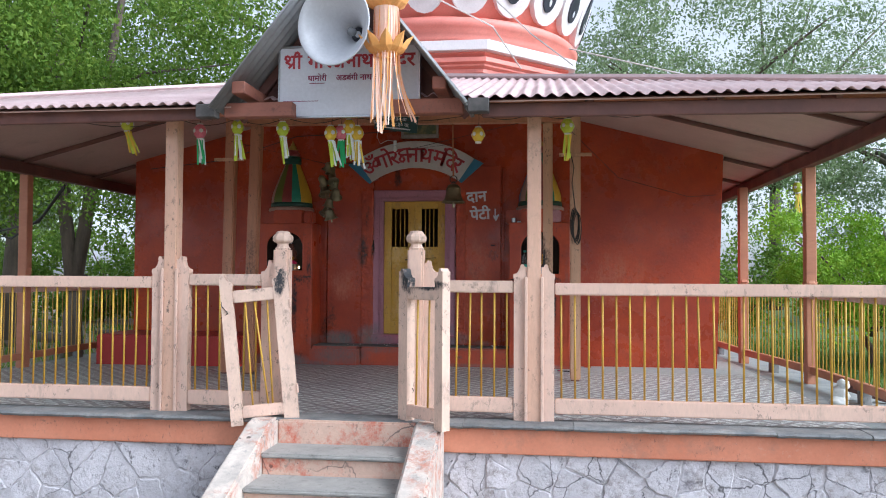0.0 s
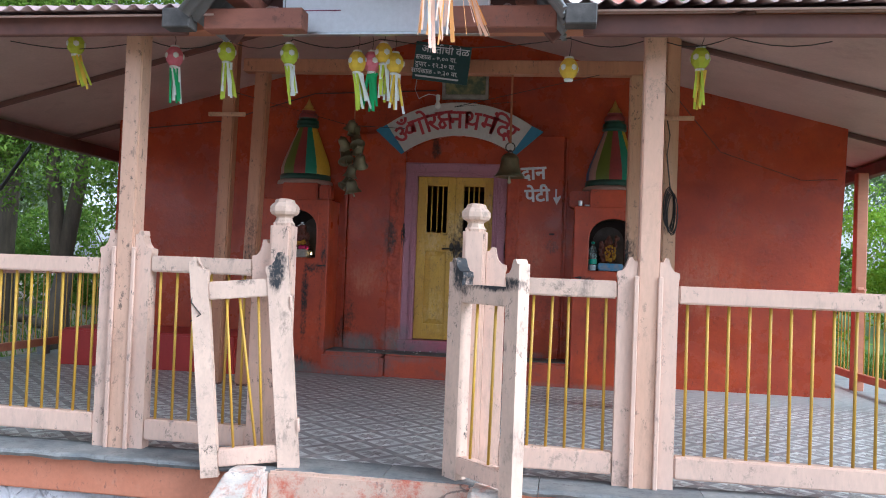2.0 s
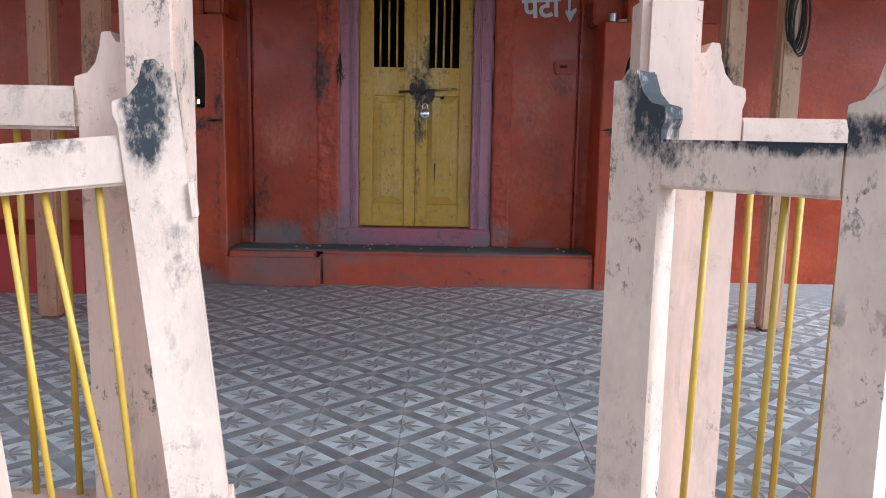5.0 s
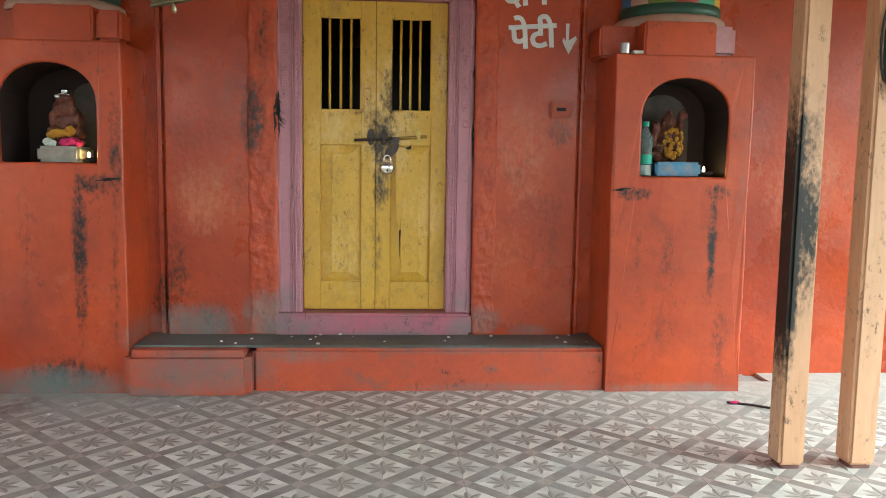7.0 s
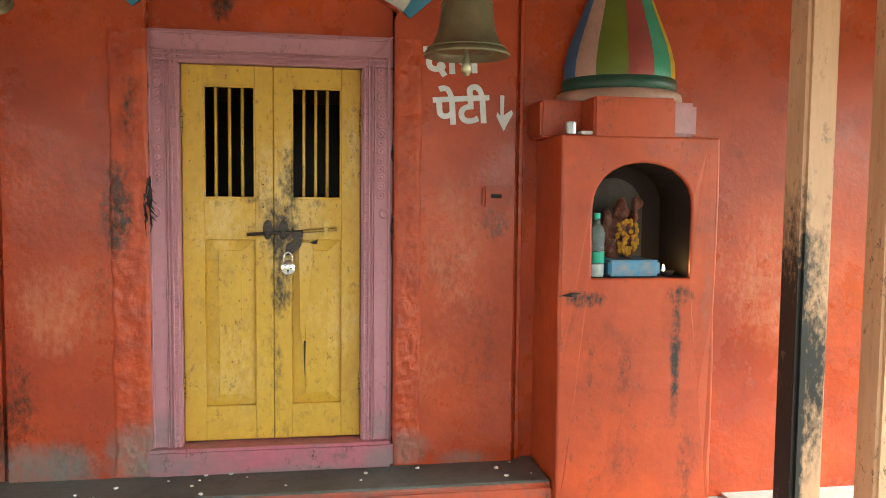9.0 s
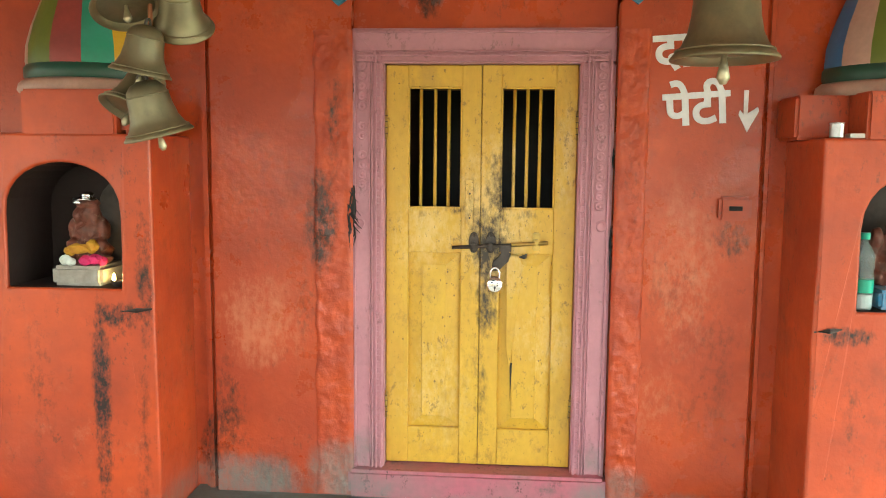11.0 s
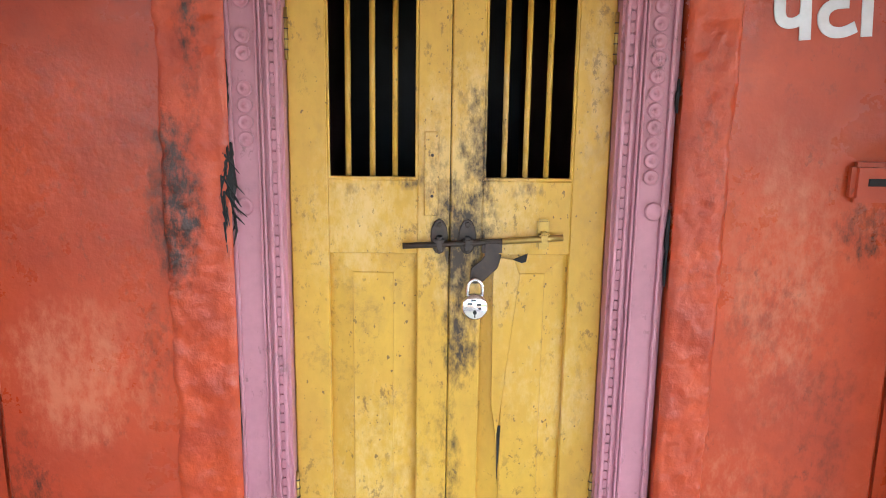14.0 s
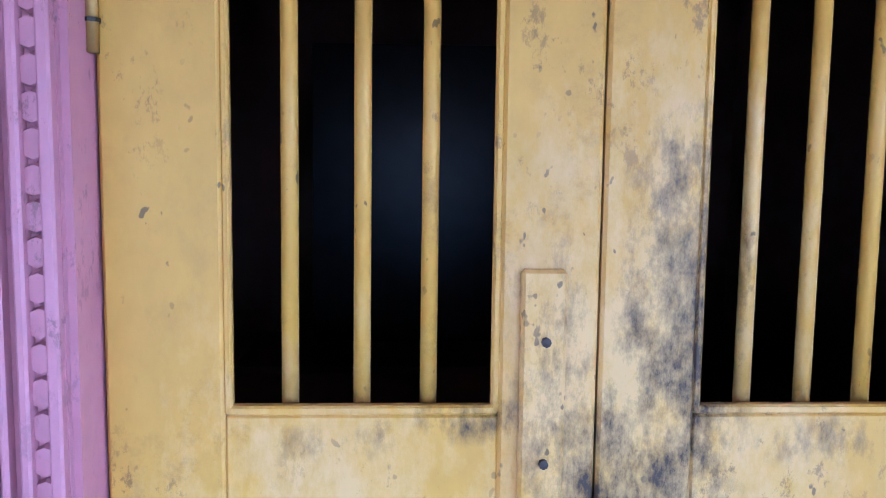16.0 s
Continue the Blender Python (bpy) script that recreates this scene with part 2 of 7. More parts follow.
M["burnt"] = paint("soot_blackened_wood", (0.05, 0.048, 0.047), (0.12, 0.11, 0.105), 9.0, 0.8, 0.7, 0.6, (0.02, 0.02, 0.02))
M["tan"] = paint("tan_post_paint", (0.68, 0.42, 0.26), (0.58, 0.32, 0.18), 3.0, 0.45, 0.3, 0.55, (0.26, 0.13, 0.07), stretch=(2, 2, 0.25), specks=0.8, stains=[(0.60, 1.55, 0.10, 0.50, 1.3), (0.565, 1.45, 0.04, 0.75, 1.9), (-2.68, 1.7, 0.12, 0.55, 0.8), (-2.93, 1.6, 0.1, 0.4, 0.5)], stain_col=(0.014, 0.012, 0.011))
M["beam"] = paint("brown_beam_paint", (0.56, 0.25, 0.14), (0.46, 0.19, 0.11), 3.0, 0.55, 0.3, 0.4, (0.12, 0.06, 0.04), stretch=(0.3, 1, 1))
M["gable_beam"] = paint("weathered_brown_beam", (0.34, 0.13, 0.085), (0.22, 0.085, 0.06), 4.0, 0.65, 0.5, 0.7, (0.07, 0.045, 0.04), stretch=(0.4, 1, 1), chips=0.6, chip_col=(0.12, 0.09, 0.08), specks=0.6)
M["glazed"] = paint("glazed_pinkish_brick", (0.58, 0.30, 0.33), (0.44, 0.20, 0.22), 9.0, 0.2, 0.6, 0.5, (0.30, 0.10, 0.09), dist=0.01)
M["step_top"] = paint("grimy_dark_step_top", (0.13, 0.135, 0.125), (0.075, 0.078, 0.07), 3.0, 0.55, 0.5, 0.8, (0.035, 0.035, 0.03), dist=0.006, specks=0.5, dust=[(-2.0, 0.76, 0.5, 0.1, 1.2), (-0.5, 0.76, 0.35, 0.1, 0.6)])
M["dark_beam"] = paint("dark_maroon_beam", (0.20, 0.085, 0.065), (0.12, 0.06, 0.055), 3.0, 0.6, 0.3, 0.3, (0.03, 0.03, 0.03))
M["yellow_bar"] = paint("yellow_bar_paint", (0.60, 0.36, 0.035), (0.50, 0.29, 0.04), 6.0, 0.45, 0.2, 0.5, (0.10, 0.06, 0.03), rand=0.35)
M["door"] = paint("yellow_door_paint", (0.66, 0.40, 0.045), (0.58, 0.34, 0.05), 3.0, 0.42, 0.3, 0.45, (0.28, 0.17, 0.06), stretch=(1, 1, 0.6), dist=0.003,
                  stains=[(-1.03, 1.86, 0.11, 0.22, 1.3), (-1.03, 1.58, 0.07, 0.18, 1.2), (-0.99, 2.08, 0.08, 0.20, 1.2), (-1.10, 2.0, 0.06, 0.2, 0.7), (-1.15, 1.985, 0.09, 0.03, 0.8), (-1.06, 1.25, 0.05, 0.35, 0.7), (-0.85, 1.965, 0.12, 0.03, 0.6), (-1.30, 1.965, 0.12, 0.02, 0.5), (-1.06, 0.92, 0.3, 0.05, 0.5), (-1.10, 1.45, 0.10, 0.4, 0.35), (-0.72, 1.4, 0.03, 0.3, 0.4)], stain_col=(0.045, 0.030, 0.019), chips=0.6, chip_col=(0.22, 0.135, 0.04), chip_scale=9.0, specks=0.6, speck_col=(0.13, 0.075, 0.03), speck_scale=42.0, flecks=0.7, fleck_scale=58.0, sheen_wear=[(-1.0, 1.95, 0.22, 0.45, 1.3), (-1.3, 1.9, 0.2, 0.25, 0.9), (-0.8, 1.45, 0.16, 0.3, 0.8), (-1.25, 1.2, 0.2, 0.35, 0.8), (-0.72, 2.2, 0.06, 0.4, 0.8)], sheen_wear_col=(0.74, 0.54, 0.24))
M["mauve"] = paint("mauve_gloss_paint", (0.54, 0.25, 0.31), (0.46, 0.205, 0.26), 3.0, 0.42, 0.3, 0.45, (0.30, 0.15, 0.18), dist=0.003, specks=0.6, speck_col=(0.14, 0.07, 0.08), dust=[(-1.55, 0.95, 0.12, 0.14, 0.8), (-0.58, 0.95, 0.1, 0.12, 0.7)])
M["mauve_sill"] = paint("worn_mauve_sill", (0.46, 0.13, 0.18), (0.30, 0.17, 0.19), 5.0, 0.5, 0.5, 0.95, (0.11, 0.10, 0.10), specks=0.8, dust=[(-1.55, 0.80, 0.22, 0.10, 1.0), (-0.55, 0.80, 0.18, 0.10, 1.0), (-1.0, 0.77, 0.5, 0.04, 0.8)])
M["white"] = paint("white_paint", (0.78, 0.77, 0.74), (0.70, 0.69, 0.66), 4.0, 0.5, 0.2, 0.3, (0.4, 0.38, 0.36))
M["sign_white"] = paint("grimy_white_sign", (0.66, 0.63, 0.60), (0.56, 0.53, 0.50), 3.0, 0.5, 0.3, 0.5, (0.28, 0.26, 0.25))
M["board"] = paint("white_board", (0.72, 0.73, 0.78), (0.66, 0.68, 0.74), 1.5, 0.35, 0.0, 0.15, (0.5, 0.5, 0.52))
M["blue"] = paint("blue_paint", (0.06, 0.26, 0.42), (0.05, 0.21, 0.35), 4.0, 0.45, 0.2, 0.3, (0.03, 0.08, 0.12))
M["letter_red"] = paint("red_lettering", (0.50, 0.045, 0.06), (0.42, 0.035, 0.05), 8.0, 0.5, 0.0)
M["letter_dark"] = paint("dark_red_lettering", (0.28, 0.03, 0.10), (0.22, 0.03, 0.09), 8.0, 0.5, 0.0)
M["letter_white"] = paint("white_lettering", (0.80, 0.81, 0.84), (0.66, 0.67, 0.70), 9.0, 0.5, 0.2)
M["green_board"] = paint("dark_green_board", (0.02, 0.075, 0.08), (0.015, 0.06, 0.065), 3.0, 0.4, 0.1, 0.2, (0.05, 0.07, 0.07))
M["steel"] = paint("worn_steel", (0.55, 0.56, 0.58), (0.42, 0.42, 0.43), 30.0, 0.3, 0.15, 0.3, (0.1, 0.1, 0.1), metal=0.9)
M["chrome"] = paint("chromed_steel", (0.86, 0.87, 0.88), (0.78, 0.79, 0.8), 30.0, 0.14, 0.05, metal=1.0)
M["iron"] = paint("dark_iron", (0.05, 0.045, 0.045), (0.09, 0.07, 0.06), 25.0, 0.45, 0.3, 0.4, (0.14, 0.08, 0.05), metal=0.7)
M["brass"] = paint("tarnished_brass", (0.52, 0.36, 0.10), (0.38, 0.26, 0.09), 20.0, 0.38, 0.2, 0.4, (0.12, 0.09, 0.05), metal=0.85)
M["bell"] = paint("bronze_patina", (0.25, 0.21, 0.12), (0.16, 0.145, 0.09), 9.0, 0.42, 0.25, 0.5, (0.07, 0.07, 0.05), metal=0.75)
M["clapper"] = paint("worn_pale_brass", (0.50, 0.44, 0.30), (0.36, 0.31, 0.20), 24.0, 0.35, 0.3, 0.4, (0.12, 0.10, 0.07), metal=0.7)
M["tin"] = paint("pink_tin_sheet", (0.66, 0.51, 0.50), (0.54, 0.38, 0.37), 2.0, 0.45, 0.1, 0.45, (0.30, 0.19, 0.17), metal=0.25)
M["grey_tin"] = paint("grey_tin_sheet", (0.34, 0.35, 0.36), (0.25, 0.26, 0.27), 2.5, 0.5, 0.1, 0.4, (0.10, 0.09, 0.085), metal=0.4)
M["ceiling"] = paint("brown_ceiling_sheet", (0.60, 0.43, 0.37), (0.49, 0.335, 0.285), 1.2, 0.5, 0.15, 0.45, (0.19, 0.12, 0.10))
M["orange_band"] = paint("salmon_band_paint", (0.66, 0.27, 0.16), (0.56, 0.20, 0.11), 2.2, 0.6, 0.5, 0.7, (0.30, 0.17, 0.12), specks=0.7, speck_col=(0.15, 0.09, 0.07), chips=0.6, chip_col=(0.6, 0.45, 0.36))
M["stone_slab"] = paint("grey_stone_slab", (0.17, 0.18, 0.185), (0.34, 0.33, 0.31), 6.0, 0.7, 0.8, 0.75, (0.07, 0.07, 0.07), dist=0.012, rand=0.35, specks=0.6)
M["step_paint"] = paint("peeling_step_paint", (0.68, 0.47, 0.36), (0.58, 0.40, 0.31), 3.0, 0.7, 0.7, 0.35, (0.36, 0.27, 0.21), dist=0.008, chips=0.95, chip_col=(0.52, 0.13, 0.075), chip_scale=6.0, chip_cut=0.06, specks=0.8, speck_col=(0.2, 0.17, 0.15), flecks=0.7, fleck_scale=14.0, cracks=0.7, crack_scale=3.0)
M["step_white"] = paint("flaking_whitewash", (0.70, 0.62, 0.54), (0.42, 0.38, 0.34), 7.0, 0.75, 0.8, 0.95, (0.27, 0.26, 0.24), dist=0.012, chips=0.95, chip_col=(0.48, 0.22, 0.15), chip_scale=9.0, chip_cut=0.07, specks=0.95, speck_col=(0.24, 0.235, 0.225), speck_scale=16.0, flecks=0.8, fleck_scale=16.0)
M["whitewash"] = paint("whitewashed_stone", (0.70, 0.68, 0.71), (0.50, 0.49, 0.52), 3.2, 0.85, 0.9, 0.95, (0.12, 0.11, 0.125), dist=0.025, rand=0.35, specks=0.9, speck_col=(0.06, 0.055, 0.06), speck_scale=18.0, chips=0.8, chip_col=(0.22, 0.19, 0.18), chip_scale=11.0, chip_cut=0.05, cracks=0.85, crack_scale=3.2)
M["mortar"] = paint("limewashed_mortar", (0.50, 0.48, 0.50), (0.64, 0.62, 0.64), 6.0, 0.9, 0.8, 0.9, (0.06, 0.055, 0.055), dist=0.02)
M["earth"] = paint("dry_earth", (0.28, 0.225, 0.17), (0.21, 0.17, 0.13), 0.6, 0.95, 0.5, 0.9, (0.10, 0.13, 0.04), dist=0.02)
M["grass_ground"] = paint("short_grass", (0.07, 0.14, 0.025), (0.11, 0.19, 0.04), 1.2, 0.9, 0.6, 0.4, (0.17, 0.14, 0.07), dist=0.02)
M["bark"] = paint("grey_bark", (0.17, 0.135, 0.10), (0.09, 0.075, 0.06), 4.0, 0.9, 0.9, 0.3, (0.05, 0.05, 0.04), stretch=(2, 2, 0.4), dist=0.03)
M["tower_red"] = paint("tower_coral_paint", (0.82, 0.30, 0.24), (0.76, 0.24, 0.19), 1.6, 0.5, 0.3, 0.3, (0.40, 0.12, 0.10))
M["tower_white"] = paint("tower_white_paint", (0.82, 0.79, 0.79), (0.76, 0.72, 0.73), 2.0, 0.5, 0.2, 0.2, (0.5, 0.42, 0.42))
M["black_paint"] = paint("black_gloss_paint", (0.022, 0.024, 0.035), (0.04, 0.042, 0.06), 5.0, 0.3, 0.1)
M["black"] = paint("black_rag", (0.015, 0.016, 0.018), (0.03, 0.03, 0.03), 20.0, 0.9, 0.4)
M["dark_room"] = paint("dark_plaster", (0.34, 0.22, 0.18), (0.22, 0.15, 0.12), 2.0, 0.8, 0.2)
M["green_paint"] = paint("green_stripe_paint", (0.11, 0.15, 0.016), (0.14, 0.18, 0.025), 5.0, 0.4, 0.25, 0.35, (0.06, 0.09, 0.03))
M["teal_paint"] = paint("teal_stripe_paint", (0.02, 0.26, 0.15), (0.05, 0.30, 0.22), 5.0, 0.4, 0.25, 0.35, (0.03, 0.09, 0.06))
M["maroon_paint"] = paint("maroon_stripe_paint", (0.32, 0.05, 0.045), (0.24, 0.045, 0.045), 5.0, 0.4, 0.25, 0.35, (0.13, 0.04, 0.03))
M["yellow_paint"] = paint("yellow_stripe_paint", (0.66, 0.42, 0.03), (0.58, 0.36, 0.03), 5.0, 0.4, 0.25, 0.35, (0.22, 0.14, 0.03))
M["blue_stripe"] = paint("blue_stripe_paint", (0.04, 0.17, 0.36), (0.05, 0.14, 0.30), 5.0, 0.4, 0.25, 0.35, (0.03, 0.06, 0.10))
M["pale_stripe"] = paint("pale_pink_stripe_paint", (0.52, 0.33, 0.27), (0.44, 0.29, 0.24), 5.0, 0.4, 0.25, 0.35, (0.22, 0.15, 0.14))
M["dark_green"] = paint("dark_green_band", (0.012, 0.075, 0.05), (0.02, 0.06, 0.045), 5.0, 0.35, 0.3, 0.3, (0.02, 0.03, 0.02))
M["gold"] = paint("gold_paint", (0.62, 0.40, 0.08), (0.48, 0.22, 0.05), 12.0, 0.4, 0.4, 0.5, (0.30, 0.05, 0.03), metal=0.3)
M["ochre"] = paint("vermilion_stone", (0.19, 0.05, 0.03), (0.085, 0.035, 0.025), 26.0, 0.5, 0.9, 0.7, (0.05, 0.02, 0.015), specks=0.95, speck_col=(0.42, 0.30, 0.20), speck_scale=60.0)
M["marigold"] = paint("marigold_petals", (0.52, 0.28, 0.02), (0.40, 0.17, 0.02), 30.0, 0.8, 0.6)
M["magenta"] = paint("magenta_petals", (0.62, 0.02, 0.16), (0.5, 0.02, 0.12), 30.0, 0.7, 0.4)
M["white_petals"] = paint("white_petals", (0.74, 0.78, 0.74), (0.6, 0.66, 0.62), 30.0, 0.7, 0.3)
M["grey_stone"] = paint("pale_offering_stone", (0.40, 0.37, 0.33), (0.26, 0.23, 0.20), 14.0, 0.8, 0.6, 0.5, (0.1, 0.09, 0.08))
M["niche_wash"] = paint("sooty_whitewash", (0.11, 0.09, 0.083), (0.045, 0.033, 0.030), 5.0, 0.7, 0.6, 0.85, (0.05, 0.04, 0.04))
# soot plaster taken near black, so the hollow's shade is partly in the colour
M["soot_shade_red"] = paint("soot_and_shade_plaster", (0.026, 0.010, 0.008), (0.016, 0.009, 0.008), 5.0, 0.7, 0.5, 0.6, (0.02, 0.018, 0.018))
M["plastic_green"] = paint("green_plastic", (0.02, 0.40, 0.26), (0.02, 0.36, 0.24), 5.0, 0.3, 0.0)
M["plastic_blue"] = paint("blue_wrapper", (0.02, 0.28, 0.54), (0.30, 0.27, 0.27), 17.0, 0.35, 0.4, 0.6, (0.10, 0.09, 0.09))
M["plastic_white"] = paint("white_plastic", (0.78, 0.79, 0.80), (0.7, 0.71, 0.72), 10.0, 0.4, 0.1)
M["orange_paper"] = paint("orange_paper", (0.88, 0.40, 0.10), (0.86, 0.46, 0.16), 8.0, 0.7, 0.1)
M["peach_paper"] = paint("peach_paper", (0.90, 0.56, 0.43), (0.88, 0.66, 0.50), 12.0, 0.7, 0.1)
M["lime_paper"] = paint("lime_paper", (0.52, 0.66, 0.04), (0.56, 0.60, 0.05), 12.0, 0.7, 0.1)
M["yellow_paper"] = paint("yellow_paper", (0.78, 0.56, 0.04), (0.74, 0.48, 0.05), 12.0, 0.7, 0.1)
M["green_paper"] = paint("green_paper", (0.03, 0.42, 0.12), (0.04, 0.36, 0.12), 12.0, 0.7, 0.1)
M["white_paper"] = paint("white_paper", (0.78, 0.80, 0.76), (0.70, 0.72, 0.68), 12.0, 0.7, 0.1)
M["pink_paper"] = paint("pink_paper", (0.72, 0.20, 0.26), (0.66, 0.16, 0.22), 12.0, 0.7, 0.1)
M["rope"] = paint("orange_rope", (0.46, 0.17, 0.08), (0.34, 0.13, 0.07), 30.0, 0.85, 0.4)
M["white_cord"] = paint("pale_cord", (0.66, 0.62, 0.58), (0.55, 0.52, 0.48), 30.0, 0.85, 0.3)
M["wire"] = paint("dark_wire", (0.03, 0.03, 0.03), (0.05, 0.045, 0.04), 30.0, 0.6, 0.0)
M["horn"] = paint("white_horn_enamel", (0.66, 0.67, 0.70), (0.60, 0.61, 0.65), 2.0, 0.32, 0.05, 0.15, (0.4, 0.4, 0.42))


def leaf_mat(name, a, b):
    k = Nodes(name, 0.55, 0.0, 0.3)
    c = k.mix(k.island(), a, b)
    c = k.mix(k.math("MULTIPLY", k.ramp(k.noise(0.6, 3.0), 0.35, 0.65), 0.5), c, tuple(v * 0.6 for v in a))
    k.b.inputs["Transmission Weight"].default_value = 0.0
    tr = k.n.new("ShaderNodeBsdfTranslucent")
    k.put(tr.inputs[0], c)
    ad = k.n.new("ShaderNodeMixShader")
    ad.inputs[0].default_value = 0.45
    k.colour(c)
    k.l.new(k.b.outputs[0], ad.inputs[1])
    k.l.new(tr.outputs[0], ad.inputs[2])
    k.l.new(ad.outputs[0], k.n["Material Output"].inputs[0])
    return k.m


M["leaf"] = leaf_mat("neem_leaves", (0.12, 0.24, 0.03), (0.27, 0.40, 0.06))
# far leaves: haze is put into the base colour, paler and greyer
M["leaf_far"] = leaf_mat("hazed_far_leaves", (0.20, 0.30, 0.13), (0.40, 0.48, 0.28))
M["leaf_bright"] = leaf_mat("bright_shrub_leaves", (0.22, 0.42, 0.025), (0.36, 0.56, 0.05))
M["grass"] = leaf_mat("grass_blades", (0.09, 0.20, 0.02), (0.18, 0.28, 0.05))

# cement tile with an eight-pointed star between diagonal bands
TILE = 0.305
k = Nodes("patterned_cement_tile", 0.42, 0.0, 0.4)
tx, ty, tz = k.xyz()
u, v = k.math("DIVIDE", tx, TILE), k.math("DIVIDE", ty, TILE)
pa, pb = k.math("ADD", u, v), k.math("SUBTRACT", u, v)
fa = k.math("SUBTRACT", pa, k.math("ROUND", pa))
fb = k.math("SUBTRACT", pb, k.math("ROUND", pb))
ba = k.math("GREATER_THAN", k.math("ABSOLUTE", fa), 0.385)
bb = k.math("GREATER_THAN", k.math("ABSOLUTE", fb), 0.385)
th = k.math("ARCTAN2", fb, fa)
turn = k.math("MULTIPLY", th, 8 / (2 * math.pi))
ray = k.math("PINGPONG", turn, 0.5)
rad = k.math("SQRT", k.math("ADD", k.math("MULTIPLY", fa, fa), k.math("MULTIPLY", fb, fb)))
star = k.math("LESS_THAN", rad, k.math("SUBTRACT", 0.34, k.math("MULTIPLY", ray, 0.36)))
half = k.math("GREATER_THAN", k.math("FRACT", turn), 0.5)
facet = k.math("GREATER_THAN", k.math("FRACT", k.math("MULTIPLY", turn, 0.5)), 0.5)
c = k.mix(facet, (0.84, 0.85, 0.82), (0.64, 0.65, 0.63))
c = k.mix(star, c, k.mix(half, (0.44, 0.41, 0.39), (0.21, 0.185, 0.175)))
c = k.mix(k.math("MAXIMUM", ba, bb), c, (0.215, 0.19, 0.185))
c = k.mix(k.math("MULTIPLY", ba, bb), c, (0.41, 0.33, 0.31))
k.co = k.n.new("ShaderNodeNewGeometry").outputs["Position"]
sheen_wear = k.noise(7.0, 8.0, 0.7, None, (2, 5, 1))
c = k.mix(k.math("MULTIPLY", k.ramp(sheen_wear, 0.36, 0.66), 0.55), c, (0.52, 0.54, 0.525))
dirt = k.noise(2.0, 9.0, 0.72, None, (7, 3, 1))
c = k.mix(k.math("MULTIPLY", k.ramp(dirt, 0.50, 0.70), 0.5), c, (0.18, 0.195, 0.195))
gx2, gy2, gz2 = k.xyz()
film_n = k.math("ADD", k.math("MULTIPLY", k.noise(1.6, 7.0, 0.65, None, (3, 8, 2)), 1.3), -0.65)
edge = k.math("ADD", k.ramp(gy2, 9.0, 9.9), film_n)
sides = k.ramp(k.math("ABSOLUTE", k.math("ADD", gx2, 0.8)), 0.35, 1.5)
c = k.mix(k.math("MULTIPLY", k.math("MULTIPLY", k.ramp(edge, 0.2, 0.9), sides), 0.85), c, (0.40, 0.46, 0.45))
rust = k.math("MULTIPLY", k.ramp(k.noise(5.0, 6.0, 0.7, None, (1, 1, 5)), 0.56, 0.66), k.math("MULTIPLY", k.ramp(gy2, 9.2, 9.5), k.math("SUBTRACT", 1.0, k.ramp(gx2, -2.9, -2.3))))
c = k.mix(k.math("MULTIPLY", rust, 0.8), c, (0.12, 0.06, 0.045))
c = k.mix(k.math("MULTIPLY", k.rnd(), 0.22), c, (0.28, 0.26, 0.255))
k.bump(k.noise(60.0), 0.08, 0.002)
k.put(k.b.inputs["Roughness"], k.math("ADD", 0.32, k.math("MULTIPLY", sheen_wear, 0.3)))
M["tile"] = k.colour(c)

k = Nodes("clear_bottle_plastic", 0.08)
k.b.inputs["Transmission Weight"].default_value = 0.85
k.b.inputs["IOR"].default_value = 1.2
M["bottle"] = k.colour((0.75, 0.88, 0.88))
k = Nodes("lamp_flame", 0.5)
k.b.inputs["Emission Color"].default_value = (1.0, 0.62, 0.22, 1)
k.b.inputs["Emission Strength"].default_value = 40.0
M["flame"] = k.colour((1.0, 0.7, 0.3))
k = Nodes("picture_print", 0.4)
pn = k.noise(14.0, 3.0)
M["print"] = k.colour(k.mix(k.ramp(pn, 0.4, 0.6), (0.30, 0.27, 0.13), (0.10, 0.14, 0.09)))

# ---- mesh helpers ----


def thing(name, label, category, at=(0, 0, 0), group="", kind=""):
    ob = new(name)
    ob.location = at
    ob.empty_display_size = 0.1
    return tagged(ob, label, category, group, kind)


def part(name, bm, material, parent=None, label="", smooth=False):
    """One mesh object from a bmesh in world coordinates, under a thing or a part."""
    me = bpy.data.meshes.new(name)
    if smooth:
        for f in bm.faces:
            f.smooth = True
    bm.normal_update()
    bm.to_mesh(me)
    bm.free()
    for mt in material if isinstance(material, (list, tuple)) else [material]:
        me.materials.append(mt)
    ob = new(name, me)
    if parent is not None:
        ob.parent = parent
        if parent.type == "EMPTY":
            ob.matrix_parent_inverse = parent.matrix_basis.inverted()
    return tagged(ob, label) if label else ob


def box(lo, hi, bevel=0.004, seg=1, bm=None):
    bm2 = bmesh.new()
    bmesh.ops.create_cube(bm2, size=1.0)
    for q in bm2.verts:
        q.co = Vector([(lo[i] + hi[i]) / 2 + q.co[i] * (hi[i] - lo[i]) for i in range(3)])
    if bevel:
        bmesh.ops.bevel(bm2, geom=bm2.edges[:], offset=min(bevel, 0.45 * min(hi[i] - lo[i] for i in range(3))), segments=seg, affect="EDGES")
    return join(bm, bm2)


def join(bm, other):
    if bm is None:
        return other
    me = bpy.data.meshes.new("tmp")
    other.to_mesh(me)
    other.free()
    bm.from_mesh(me)
    bpy.data.meshes.remove(me)
    return bm


def xform(bm, m):
    bmesh.ops.transform(bm, matrix=m, verts=bm.verts)
    return bm


